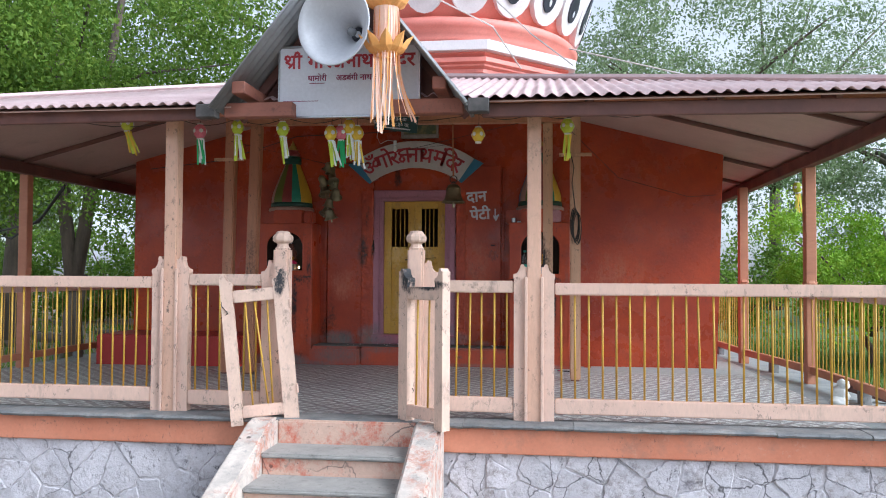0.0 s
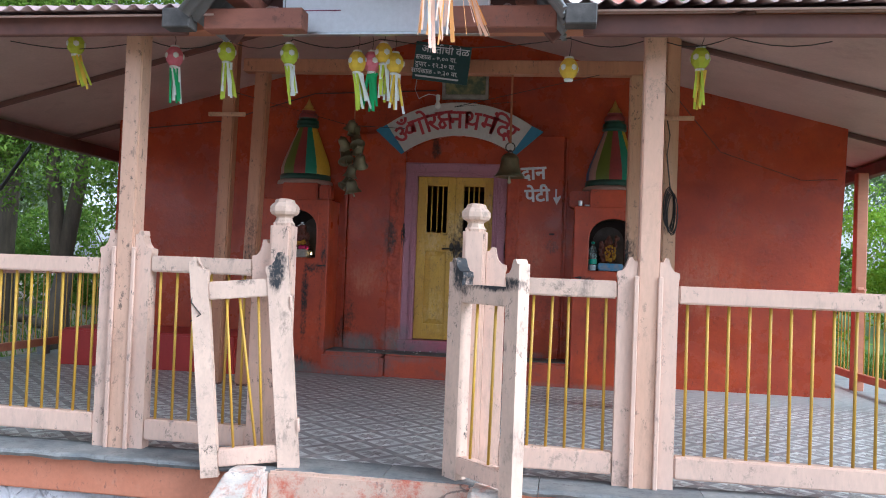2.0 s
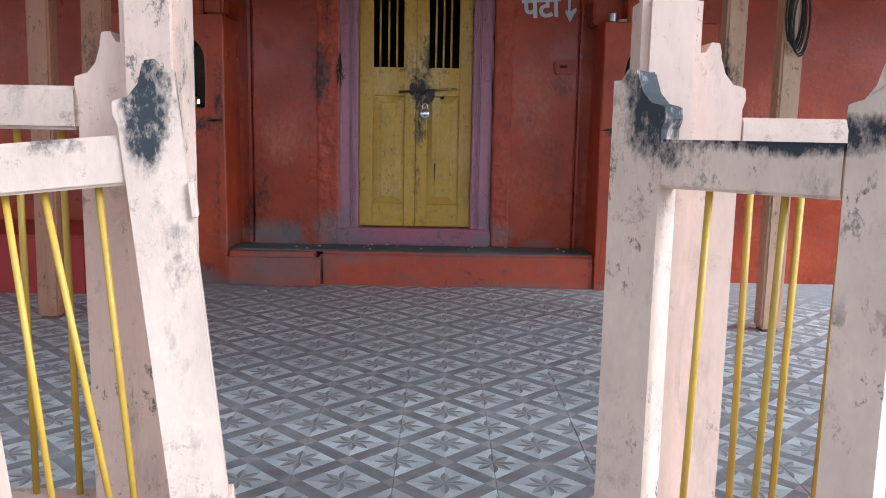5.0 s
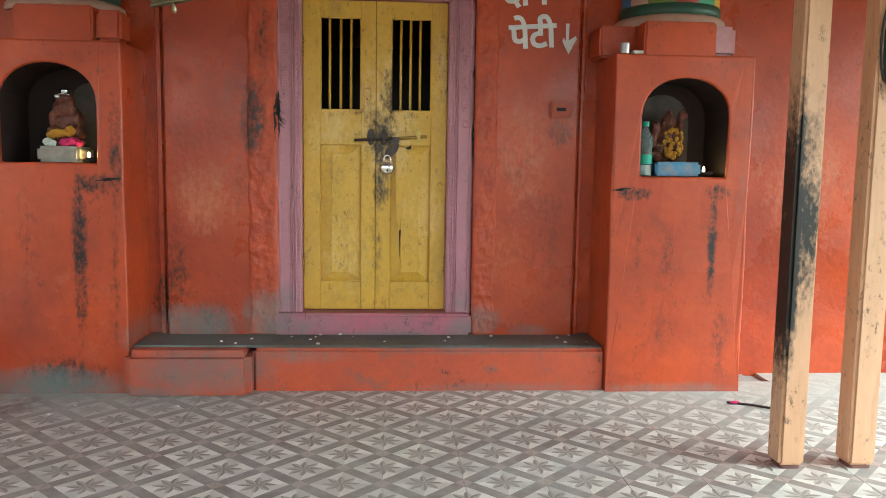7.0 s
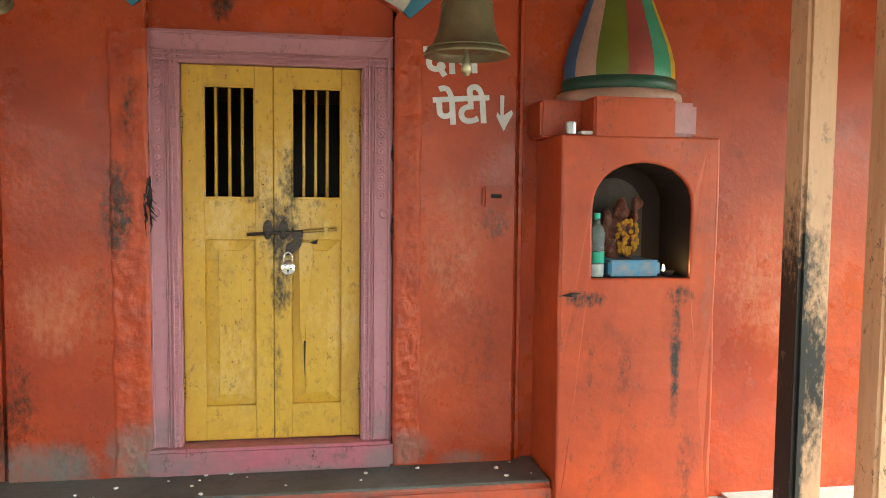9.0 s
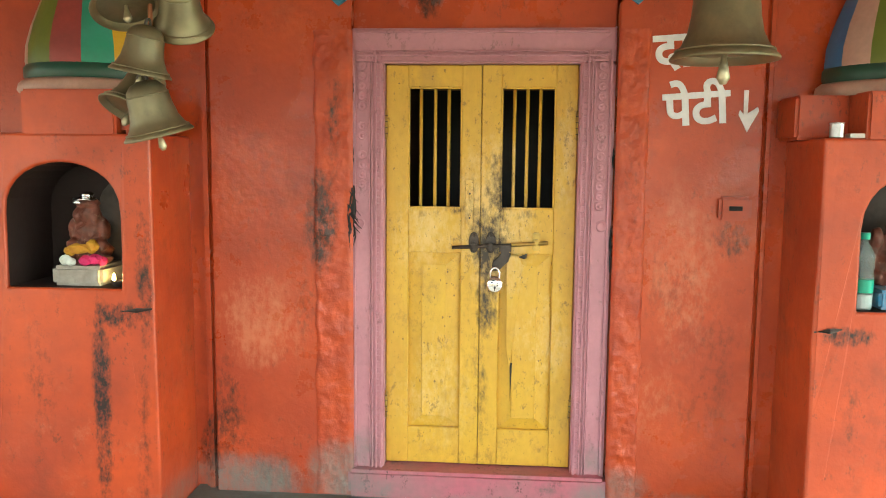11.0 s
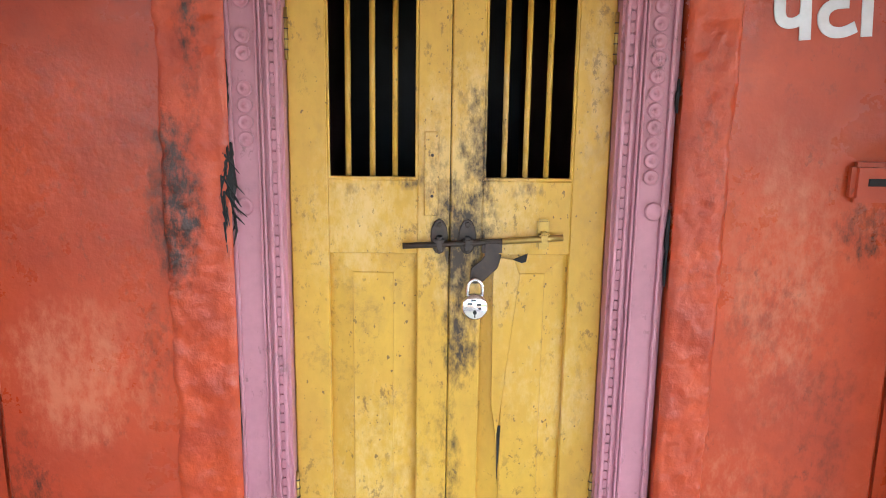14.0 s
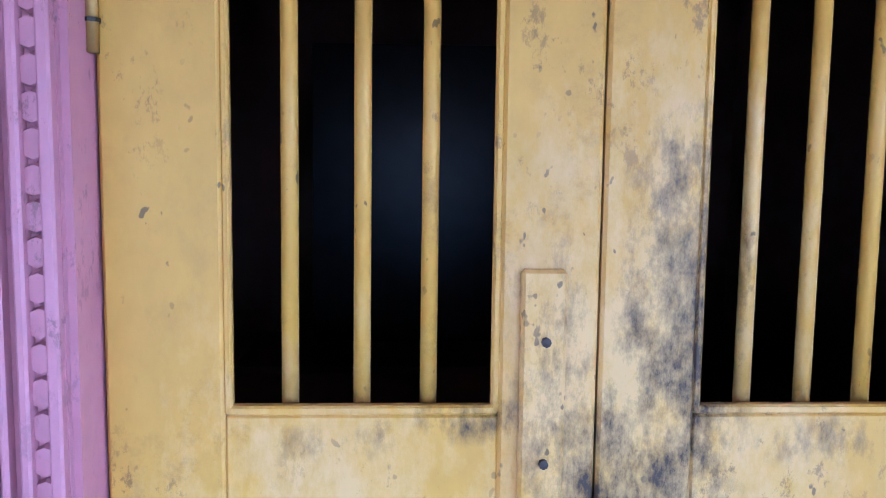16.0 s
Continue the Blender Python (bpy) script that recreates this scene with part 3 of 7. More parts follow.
def lathe(profile, n=24, at=(0, 0, 0), start=0.0, sweep=2 * math.pi, squash=1.0):
    """A turned shape from (radius, z) pairs."""
    bm = bmesh.new()
    full = sweep > 6.2
    cols = n if full else n + 1
    rings = [[bm.verts.new((at[0] + r * math.cos(start + sweep * i / n), at[1] + squash * r * math.sin(start + sweep * i / n), at[2] + z)) for i in range(cols)] for r, z in profile]
    for a, b in zip(rings, rings[1:]):
        for i in range(n):
            j = (i + 1) % cols
            bm.faces.new((a[i], a[j], b[j], b[i]))
    for ring, flip in ((rings[0], True), (rings[-1], False)):
        if full:
            bm.faces.new(ring[::-1] if flip else ring)
    bmesh.ops.remove_doubles(bm, verts=bm.verts, dist=1e-5)
    bmesh.ops.recalc_face_normals(bm, faces=bm.faces)
    return bm


def prism(poly, y0, y1, bevel=0.0):
    """A polygon in x and z, extruded along y."""
    bm = bmesh.new()
    a = [bm.verts.new((x, y0, z)) for x, z in poly]
    b = [bm.verts.new((x, y1, z)) for x, z in poly]
    bm.faces.new(a)
    bm.faces.new(b[::-1])
    for i in range(len(poly)):
        j = (i + 1) % len(poly)
        bm.faces.new((a[j], a[i], b[i], b[j]))
    bmesh.ops.recalc_face_normals(bm, faces=bm.faces)
    if bevel:
        bmesh.ops.bevel(bm, geom=bm.edges[:], offset=bevel, segments=1, affect="EDGES")
    return bm


def tube(points, radius, n=8, taper=None):
    """A round bar along points; taper gives a radius for each point."""
    bm = bmesh.new()
    pts = [Vector(p) for p in points]
    rings = []
    for i, p in enumerate(pts):
        d = (pts[min(i + 1, len(pts) - 1)] - pts[max(i - 1, 0)]).normalized()
        s = d.orthogonal().normalized() if abs(d.z) > 0.9 else d.cross(Vector((0, 0, 1))).normalized()
        w = d.cross(s)
        r = taper[i] if taper else radius
        rings.append([bm.verts.new(p + (s * math.cos(2 * math.pi * q / n) + w * math.sin(2 * math.pi * q / n)) * r) for q in range(n)])
    for a, b in zip(rings, rings[1:]):
        off = min(range(n), key=lambda o: (a[0].co - b[o].co).length)
        for i in range(n):
            bm.faces.new((a[i], a[(i + 1) % n], b[(i + 1 + off) % n], b[(i + off) % n]))
    bm.faces.new(rings[0][::-1])
    bm.faces.new(rings[-1])
    bmesh.ops.recalc_face_normals(bm, faces=bm.faces)
    return bm


def raw(name, verts, faces, material, parent=None, label="", smooth=False):
    me = bpy.data.meshes.new(name)
    me.from_pydata([tuple(q) for q in verts], [], [tuple(f) for f in faces])
    me.materials.append(material)
    if smooth:
        me.polygons.foreach_set("use_smooth", [True] * len(me.polygons))
    me.update()
    ob = new(name, me)
    ob.parent = parent
    return tagged(ob, label) if label else ob


def letters(text, size, m, material, parent, thick=0.002, bold=0.0, name="lettering"):
    """Raised or painted letters as a mesh, centred, standing in x and z."""
    cu = bpy.data.curves.new("text", "FONT")
    cu.body, cu.size, cu.extrude, cu.offset = text, size, thick, bold
    cu.align_x, cu.align_y = "CENTER", "CENTER"
    cu.resolution_u = 3
    ob = bpy.data.objects.new("text", cu)
    scene.collection.objects.link(ob)
    me = bpy.data.meshes.new_from_object(ob.evaluated_get(bpy.context.evaluated_depsgraph_get()))
    bpy.data.objects.remove(ob)
    bm = bmesh.new()
    bm.from_mesh(me)
    bpy.data.meshes.remove(me)
    xform(bm, m @ pose(0, 0, 0, 90))
    return part(name, bm, material, parent)



def text_bm(text, size, bold=0.0, thick=0.0012):
    """Letters as a bmesh in x and z, starting at x = 0 on the base line; two joined letters are drawn in strokes."""
    if text in STROKES:
        bm = None
        w = 0.085 + 1.2 * bold / size
        for line in STROKES[text]:
            pts = [Vector((x, 0, z)) for x, z in line]
            for p, q in zip(pts, pts[1:]):
                d = (q - p).normalized()
                n2 = Vector((-d.z, 0, d.x)) * w / 2
                p2, q2 = p - d * w * 0.3, q + d * w * 0.3
                bm = join(bm, prism([((a).x, (a).z) for a in (p2 - n2, q2 - n2, q2 + n2, p2 + n2)], -thick / size, thick / size))
        return xform(bm, Matrix.Diagonal((size, size, size, 1)))
    cu = bpy.data.curves.new("text", "FONT")
    cu.body, cu.size, cu.extrude, cu.offset, cu.resolution_u = text, size, thick, bold, 3
    ob = bpy.data.objects.new("text", cu)
    scene.collection.objects.link(ob)
    me = bpy.data.meshes.new_from_object(ob.evaluated_get(bpy.context.evaluated_depsgraph_get()))
    bpy.data.objects.remove(ob)
    bm = bmesh.new()
    bm.from_mesh(me)
    bpy.data.meshes.remove(me)
    return xform(bm, pose(0, 0, 0, 90))


STROKES = {
    "क्ष": [[(0.0, 0.62), (0.64, 0.62)], [(0.52, 0.62), (0.52, 0.0)], [(0.30, 0.60), (0.15, 0.55), (0.11, 0.46), (0.18, 0.38), (0.30, 0.35), (0.18, 0.28), (0.11, 0.18), (0.16, 0.07), (0.27, 0.05), (0.34, 0.13), (0.30, 0.24)], [(0.30, 0.35), (0.52, 0.35)]],
    "श्री": [[(0.36, 0.62), (0.92, 0.62)], [(0.12, 0.44), (0.04, 0.50), (0.06, 0.60), (0.17, 0.64), (0.28, 0.58), (0.28, 0.46), (0.20, 0.37), (0.08, 0.31)], [(0.10, 0.31), (0.22, 0.26), (0.33, 0.16)], [(0.50, 0.62), (0.50, 0.0)], [(0.50, 0.30), (0.25, 0.04)],
            [(0.78, 0.62), (0.78, 0.0)], [(0.78, 0.62), (0.77, 0.76), (0.68, 0.83), (0.58, 0.78), (0.55, 0.64)]],
}


def word(pieces, size, m, material, parent, bold=0.0, gap=0.0, thick=0.0012, centre=True):
    """Pieces of writing laid side by side, centred on m."""
    items, x = [], 0.0
    for p in pieces:
        if p == " ":
            x += size * 0.28
            continue
        bm = text_bm(p, size, bold, thick)
        x0, x1 = min(q.co.x for q in bm.verts), max(q.co.x for q in bm.verts)
        seen, lift = set(), 0
        bm.verts.ensure_lookup_table()
        for q in bm.verts:
            if q in seen:
                continue
            todo = [q]
            while todo:
                w = todo.pop()
                if w in seen:
                    continue
                seen.add(w)
                w.co.y -= 0.0006 * (lift % 4)
                todo += [e.other_vert(w) for e in w.link_edges]
            lift += 1
        items.append((bm, x - x0))
        x += x1 - x0 + gap
    for bm, dx in items:
        xform(bm, m @ Matrix.Translation((dx - (x / 2 if centre else 0), 0, -0.31 * size)))
        part("lettering", bm, material, parent)


rng = random.Random(7)

# ---- setting: ground, plinth, floor ----
F = 0.53
WX0, WX1, WY = -4.82, 2.66, 10.20


def grid_ground(name, x0, x1, y0, y1, n, material, z=0.0, amp=0.03):
    vs, fs = [], []
    for j in range(n + 1):
        for i in range(n + 1):
            x, y = x0 + (x1 - x0) * i / n, y0 + (y1 - y0) * j / n
            dip = 0.16 * max(0.0, min(1.0, (y - 4.3) / 0.8, (7.4 - y) / 0.8, (x + 7.5) / 1.2, (4.4 - x) / 0.4)) if name == "ground_yard" else 0.0
            vs.append((x, y, z - dip + amp * noise.noise((x * 0.35, y * 0.35, 3.0))))
    for j in range(n):
        for i in range(n):
            a = j * (n + 1) + i
            fs.append((a, a + 1, a + n + 2, a + n + 1))
    return raw(name, vs, fs, material, smooth=True)


g = grid_ground("ground", -1500, 1500, -1500, 1500, 60, M["earth"], -0.30, 0.0)
tagged(g, "flat dry earth with sparse grass round the temple", "ground", kind="structure")
g = grid_ground("ground_grass", 4.2, 60, -12, 70, 60, M["grass_ground"], -0.02, 0.04)
tagged(g, "short green lawn beside the veranda", "grass", kind="structure")
g = grid_ground("ground_yard", -50, 4.2, -14, 60, 130, M["earth"], -0.03, 0.04)
tagged(g, "dry brown yard with weeds", "ground", kind="structure")

PX0, PX1, PY0, PY1 = -5.75, 3.72, 6.125, 13.6
floor = part("floor", box((PX0, PY0 + 0.05, -0.28), (PX1, PY1, F - 0.016), 0), M["cement"])
tagged(floor, "veranda floor of patterned cement tiles with a grey cement border", "floor", kind="structure")

# salmon band and the rubble wall below it
band = part("plinth_band", box((PX0, PY0 + 0.005, 0.325), (PX1, PY0 + 0.06, 0.512), 0.008, 2), M["orange_band"])
tagged(band, "salmon painted plaster band under the stone edge", "band", kind="structure")
rubble = part("plinth_wall", box((PX0 + 0.02, PY0 + 0.045, -0.28), (PX1 - 0.02, PY0 + 0.09, 0.335), 0), M["mortar"])
tagged(rubble, "whitewashed rubble stone plinth wall with dark joints", "stone wall", kind="structure")

# main wall with the door opening and the dark room behind
DX = -1.067
DOOR_L, DOOR_R, DOOR_B, DOOR_T = -1.46, -0.674, 0.892, 2.574


def wall_top(x):
    return min(4.10, 3.15 - 0.26 * (abs(x - DX) - 3.75))


bm = prism([(WX0, 0.0), (-1.60, 0.0), (-1.60, wall_top(-1.60)), (WX0, wall_top(WX0))], WY, WY + 0.42)
bm = join(bm, prism([(-0.535, 0.0), (WX1 - 0.05, 0.0), (WX1 + 0.06, wall_top(WX1)), (-0.535, wall_top(-0.535))], WY, WY + 0.42))
bm = join(bm, prism([(-1.60, 3.01), (-0.535, 3.01), (-0.535, wall_top(-0.535)), (-1.067, 4.10), (-1.60, wall_top(-1.60))], WY, WY + 0.42))
bm = box((-1.60, WY, 0.0), (-0.535, WY + 0.42, 0.765), 0, 1, bm)
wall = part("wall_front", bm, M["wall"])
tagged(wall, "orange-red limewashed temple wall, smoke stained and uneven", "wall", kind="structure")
bm = box((WX0, WY + 0.42, 0.0), (WX0 + 0.4, 16.0, 3.12), 0)
bm = box((WX1 - 0.4, WY + 0.42, 0.0), (WX1, 16.0, 3.12), 0, 1, bm)
bm = box((WX0, 16.0, 0.0), (WX1, 16.4, 3.12), 0, 1, bm)
tagged(part("wall_sides", bm, M["gable_wall"]), "plain red plastered side and rear temple walls", "wall", kind="structure")
bm = box((-2.6, WY + 0.43, 0.78), (-2.5, 13.5, 3.4), 0)
bm = box((0.4, WY + 0.43, 0.78), (0.5, 13.5, 3.4), 0, 1, bm)
bm = box((-2.6, 13.5, 0.78), (0.5, 13.6, 3.4), 0, 1, bm)
bm = box((-2.6, WY + 0.43, 0.70), (0.5, 13.6, 0.78), 0, 1, bm)
bm = box((-2.6, WY + 0.43, 3.4), (0.5, 13.6, 3.5), 0, 1, bm)
tagged(part("inner_room", bm, M["dark_room"]), "dark unlit shrine room behind the door", "room", kind="structure")

tagged(part("roof_terrace", box((WX0, WY + 0.42, 3.12), (WX1, 16.4, 3.2), 0), M["cement"]), "grey cement roof terrace round the tower", "roof", kind="structure")

# raised surround of the door with an arched opening
arc = [(-1.05 + 0.96 * math.sin(radians(a)), 2.025 + 0.96 * math.cos(radians(a))) for a in range(-34, 35, 4)]
poly = [(-2.177, 0.72), (-1.588, 0.72), (-1.588, 2.80)] + arc + [(-0.53, 2.80), (-0.53, 0.72), (0.033, 0.72), (0.033, 3.0), (-0.2, 3.0)]
poly += [(-1.05 + 1.30 * math.sin(radians(a)), 2.025 + 1.30 * math.cos(radians(a))) for a in range(36, -37, -6)] + [(-1.9, 3.0), (-2.177, 3.0)]
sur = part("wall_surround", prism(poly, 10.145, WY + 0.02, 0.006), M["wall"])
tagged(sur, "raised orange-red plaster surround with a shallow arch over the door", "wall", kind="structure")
tym = part("wall_tympanum", prism([(-1.605, 2.69), (-0.53, 2.69), (-0.53, 2.80)] + arc[::-1] + [(-1.605, 2.80)], 10.20, 10.24), M["wall"])
tagged(tym, "recessed red plaster field above the door frame", "wall", kind="structure")
# strips of rough plaster where the frame was walled in


def rough_strip(x0, x1, z0, z1, seed):
    nx, nz = 14, int((z1 - z0) / 0.011)
    vs, fs = [], []
    for j in range(nz + 1):
        z = z0 + (z1 - z0) * j / nz
        edge = 0.016 * noise.noise((seed, z * 6, 0.0)) + 0.008 * noise.noise((seed, z * 25, 5.0))
        for i in range(nx + 1):
            f = i / nx
            x = x0 + (x1 - x0) * f + edge * (1 if 0 < f < 1 else 0.6) * (f if seed < 5 else 1 - f)
            lump = 0.007 * noise.noise((x * 22, z * 14, seed)) + 0.006 * noise.noise((x * 60, z * 45, seed + 3)) + 0.006 * noise.noise((x * 95, z * 80, seed))
            y = 10.137 - lump if 0 < f < 1 else 10.149
            vs.append((x, y, z))
    W2 = nx + 1
    for j in range(nz):
        for i in range(nx):
            a = j * W2 + i
            fs.append((a, a + 1, a + W2 + 1, a + W2))
    ob = raw("wall_patch", vs, fs, M["rough_wall"], smooth=True)
    return tagged(ob, "rough hand-laid red plaster strip along the door frame", "plaster", kind="structure")


rough_strip(-1.745, -1.583, 0.775, 2.70, 7.0)
rough_strip(-0.531, -0.405, 0.775, 2.70, 2.0)
for xa, xb in ((0.033, 0.085), (-2.235, -2.177)):
    rib = part("wall_rib", box((xa, 10.165, 0.74), (xb, WY + 0.02, 3.0), 0.018, 3), M["wall"])
    tagged(rib, "rounded red plaster rib beside the surround", "wall rib", kind="structure")

# platform step below the door
bm = box((-1.68, 9.855, F - 0.03), (0.16, WY + 0.03, 0.755), 0.02, 3)
bm = box((-2.30, 9.765, F - 0.03), (-1.675, WY + 0.03, 0.757), 0.035, 4, bm)
tagged(part("door_platform", bm, M["platform"]), "worn red plastered step in front of the door", "step", kind="structure")
bm = box((-2.28, 9.872, 0.752), (0.14, WY + 0.02, 0.766), 0.005)
tagged(part("platform_top", bm, M["step_top"]), "grimy dark worn top of the door step", "step", kind="structure")

# niche blocks


def niche_block(name, x0, x1, nx0, nx1, sill, spring, top, lab):
    th = thing(name, lab, "shrine niche", ((x0 + x1) / 2, 9.83, F - 0.02))
    cxn, hw = (nx0 + nx1) / 2, (nx1 - nx0) / 2
    arch = [(cxn + hw * math.cos(a), spring + (top - spring) * math.sin(a) ** 0.85) for a in [math.pi * i / 14 for i in range(15)]]
    hole = [(nx0, sill)] + [(x, z) for x, z in arch[::-1]] + [(nx1, sill)]
    # front face with the arched hole, as a left half and a right half
    Z0, Z1 = F - 0.02, 2.275
    bm = bmesh.new()
    mid = len(hole) // 2
    top_pt = hole[mid]
    polys = [[(x0, Z0), (x1, Z0), (nx1, sill), (nx0, sill)], [(x0, Z0), *hole[:mid + 1], (top_pt[0], Z1), (x0, Z1)], [(x1, Z0), (x1, Z1), (top_pt[0], Z1), *hole[mid:]]]
    for p in polys:
        vs = [bm.verts.new((x, 9.83, z)) for x, z in p]
        bm.faces.new(vs)
    bmesh.ops.remove_doubles(bm, verts=bm.verts, dist=1e-5)
    ring = [e for e in bm.edges if e.is_boundary and all(abs(q.co.x - x0) > 1e-4 and abs(q.co.x - x1) > 1e-4 and q.co.z < Z1 - 1e-4 and q.co.z > Z0 + 1e-4 for q in e.verts)]
    ret = bmesh.ops.extrude_edge_only(bm, edges=ring)
    for q in [g2 for g2 in ret["geom"] if isinstance(g2, bmesh.types.BMVert)]:
        q.co.y = 9.845
    outer_e = [e for e in bm.edges if e.is_boundary and all(abs(q.co.y - 9.83) < 1e-4 for q in e.verts)]
    ret = bmesh.ops.extrude_edge_only(bm, edges=outer_e)
    for q in [g2 for g2 in ret["geom"] if isinstance(g2, bmesh.types.BMVert)]:
        q.co.y = WY + 0.02
    bmesh.ops.recalc_face_normals(bm, faces=bm.faces)
    bmesh.ops.subdivide_edges(bm, edges=[e for e in bm.edges if e.calc_length() > 0.25], cuts=6, use_grid_fill=True)
    for q in bm.verts:
        q.co.x += 0.010 * noise.noise((q.co.z * 3.1, q.co.y * 2.0, x0))
        if q.co.y < 9.84:
            q.co.y += 0.006 * noise.noise((q.co.x * 4, q.co.z * 4, x0 + 2))
    body = part("body", bm, M["block"], th)
    md = body.modifiers.new("worn", "BEVEL")
    md.width, md.segments, md.limit_method, md.angle_limit = 0.014, 3, "ANGLE", radians(50)
    # the hollow behind
    bm = bmesh.new()
    a = [bm.verts.new((x, 9.845, z)) for x, z in hole]
    b = [bm.verts.new((x, 10.15, z)) for x, z in hole]
    for i in range(len(hole)):
        j = (i + 1) % len(hole)
        bm.faces.new((a[i], a[j], b[j], b[i]))
    bm.faces.new(b)
    bmesh.ops.recalc_face_normals(bm, faces=bm.faces)
    bmesh.ops.reverse_faces(bm, faces=bm.faces)
    # soot colour darkened further to carry the shade inside the arch
    part("hollow", bm, M["soot_shade_red"], th, "sooty inside of the niche, its shade deepened in the colour")
    return th


nb = niche_block("shrine_niche", 0.146, 0.868, 0.292, 0.744, 1.66, 1.96, 2.161, "orange-red plastered niche pillar with oil drips below its arch")
nb2 = niche_block("shrine_niche", -3.005, -2.288, -2.872, -2.415, 1.685, 1.97, 2.167, "orange-red plastered niche pillar with dark oil streaks")
for nbk, xa, xb, br in ((nb, 0.10, 0.66, 0.70), (nb2, -2.98, -2.42, -2.36)):
    part("upper_block", box((xa + 0.19, 9.833, 2.262), (xb, WY + 0.01, 2.44), 0.010, 2), M["block"], nbk)
    part("ledge_back", box((xa + 0.0, 9.99, 2.272), (xa + 0.20, WY + 0.01, 2.436), 0.012, 2), M["block"], nbk)
    part("brick_stub", box((br - 0.055, 9.85, 2.272), (br + 0.07, 10.0, 2.425), 0.018, 2), M["glazed"] if nbk is nb else M["block"], nbk, "exposed glazed pinkish brick end")

# ---- roof ----
EY, EZ, FS = 5.86, 2.865, 0.285
CX = -1.07


def front_z(y):
    return EZ + FS * (y - EY)


def side_z(x):
    return 3.12 - 0.26 * (abs(x - CX) - 3.75)


def hip_y(x):
    return min(EY + (side_z(x) - EZ) / FS, WY + 0.3)


def wave(s, p=0.1, a=0.014):
    return a * math.sin(2 * math.pi * s / p)


vs, fs = [], []
xs = np.arange(CX - 4.62, CX + 4.62, 0.0125)
cols = [x for x in xs if hip_y(x) > EY + 0.02]
for i, x in enumerate(cols):
    gap = abs(x + 0.915) < 0.93
    y0 = EY + 0.0 if not gap else EY + 0.35
    yh = hip_y(x)
    for y in (y0, max(yh, y0 + 0.05)):
        vs.append((x, y, front_z(y) + 0.05 + wave(x)))
    if i:
        a = 2 * (i - 1)
        fs.append((a, a + 2, a + 3, a + 1))
rf = raw("roof_front", vs, fs, M["tin"], smooth=True)
md = rf.modifiers.new("thick", "SOLIDIFY")
md.thickness = 0.003
tagged(rf, "faded pink corrugated tin roof over the veranda front", "roof", kind="structure")
for sg in (1, -1):
    vs, fs = [], []
    ys = np.arange(EY, 15.0, 0.0125)
    for i, y in enumerate(ys):
        d1 = 4.72
        d0 = max(3.75 + (3.12 - front_z(y)) / 0.26, 0.3) if y < WY else 3.72
        d0 = min(d0, d1 - 0.05)
        for d in (d1, d0):
            x = CX + sg * d
            vs.append((x, y, side_z(x) + 0.05 + wave(y)))
        if i:
            a = 2 * (i - 1)
            fs.append((a, a + 2, a + 3, a + 1))
    rf = raw("roof_side", vs, fs, M["tin"], smooth=True)
    md = rf.modifiers.new("thick", "SOLIDIFY")
    md.thickness = 0.003
    tagged(rf, "faded pink corrugated tin roof over the veranda side", "roof", kind="structure")
# ridge flashing where front and side sheets meet
for sg in (1, -1):
    pts = [(CX + sg * (3.75 + (3.12 - front_z(y)) / 0.26), y, front_z(y) + 0.075) for y in np.linspace(EY + 0.05, WY, 8)]
    tagged(part("roof_flashing", tube(pts, 0.035, 6), M["tin"]), "pinkish tin ridge strip on the roof hip", "roof ridge", kind="structure")

# ceiling sheets below
vs, fs = [], []
xs = np.linspace(CX - 4.55, CX + 4.55, 60)
ys = np.linspace(EY + 0.06, 14.6, 50)
for y in ys:
    for x in xs:
        vs.append((x, y, min(front_z(y), side_z(x), 4.2) + 0.012))
W = len(xs)
for j in range(len(ys) - 1):
    for i in range(W - 1):
        if not (WX0 + 0.3 < xs[i] and xs[i + 1] < WX1 - 0.3 and ys[j] > WY + 0.35) and not (abs(xs[i] + 0.915) < 0.85 and ys[j] < 6.3):
            a = j * W + i
            fs.append((a, a + 1, a + W + 1, a + W))
ce = raw("ceiling", vs, fs, M["ceiling"])
md = ce.modifiers.new("thick", "SOLIDIFY")
md.thickness = 0.01
tagged(ce, "brown painted sheet ceiling under the veranda roof", "ceiling", kind="structure")


def beam(name, a, b, w, h, material, label, cat="beam"):
    """A square timber from a to b."""
    a, b = Vector(a), Vector(b)
    d = b - a
    bm = box((-w / 2, 0, -h / 2), (w / 2, d.length, h / 2), 0.006)
    q = d.to_track_quat("Y", "Z").to_matrix().to_4x4()
    xform(bm, Matrix.Translation(a) @ q)
    return tagged(part(name, bm, material), label, cat, kind="structure")


beam("beam_eave", (-5.6, 6.02, 2.855), (-1.95, 6.02, 2.865), 0.05, 0.10, M["dark_beam"], "dark painted eave board under the tin edge")
beam("beam_eave", (0.12, 6.02, 2.845), (3.55, 6.02, 2.82), 0.05, 0.10, M["dark_beam"], "dark painted eave board under the tin edge")
beam("beam_plate", (-5.5, 6.36, 2.985), (3.45, 6.36, 2.935), 0.11, 0.09, M["beam"], "brown painted timber plate on the veranda posts")
beam("beam_inner", (-2.80, 8.80, 3.362), (0.84, 8.80, 3.330), 0.11, 0.115, M["tan_shaded"], "tan painted timber beam on the inner posts")
for sg in (1, -1):
    bx = CX + sg * 4.40
    beam("beam_side", (bx, 6.1, 2.86), (bx, 13.8, 2.86), 0.10, 0.13, M["dark_beam"], "dark timber beam along the veranda side")
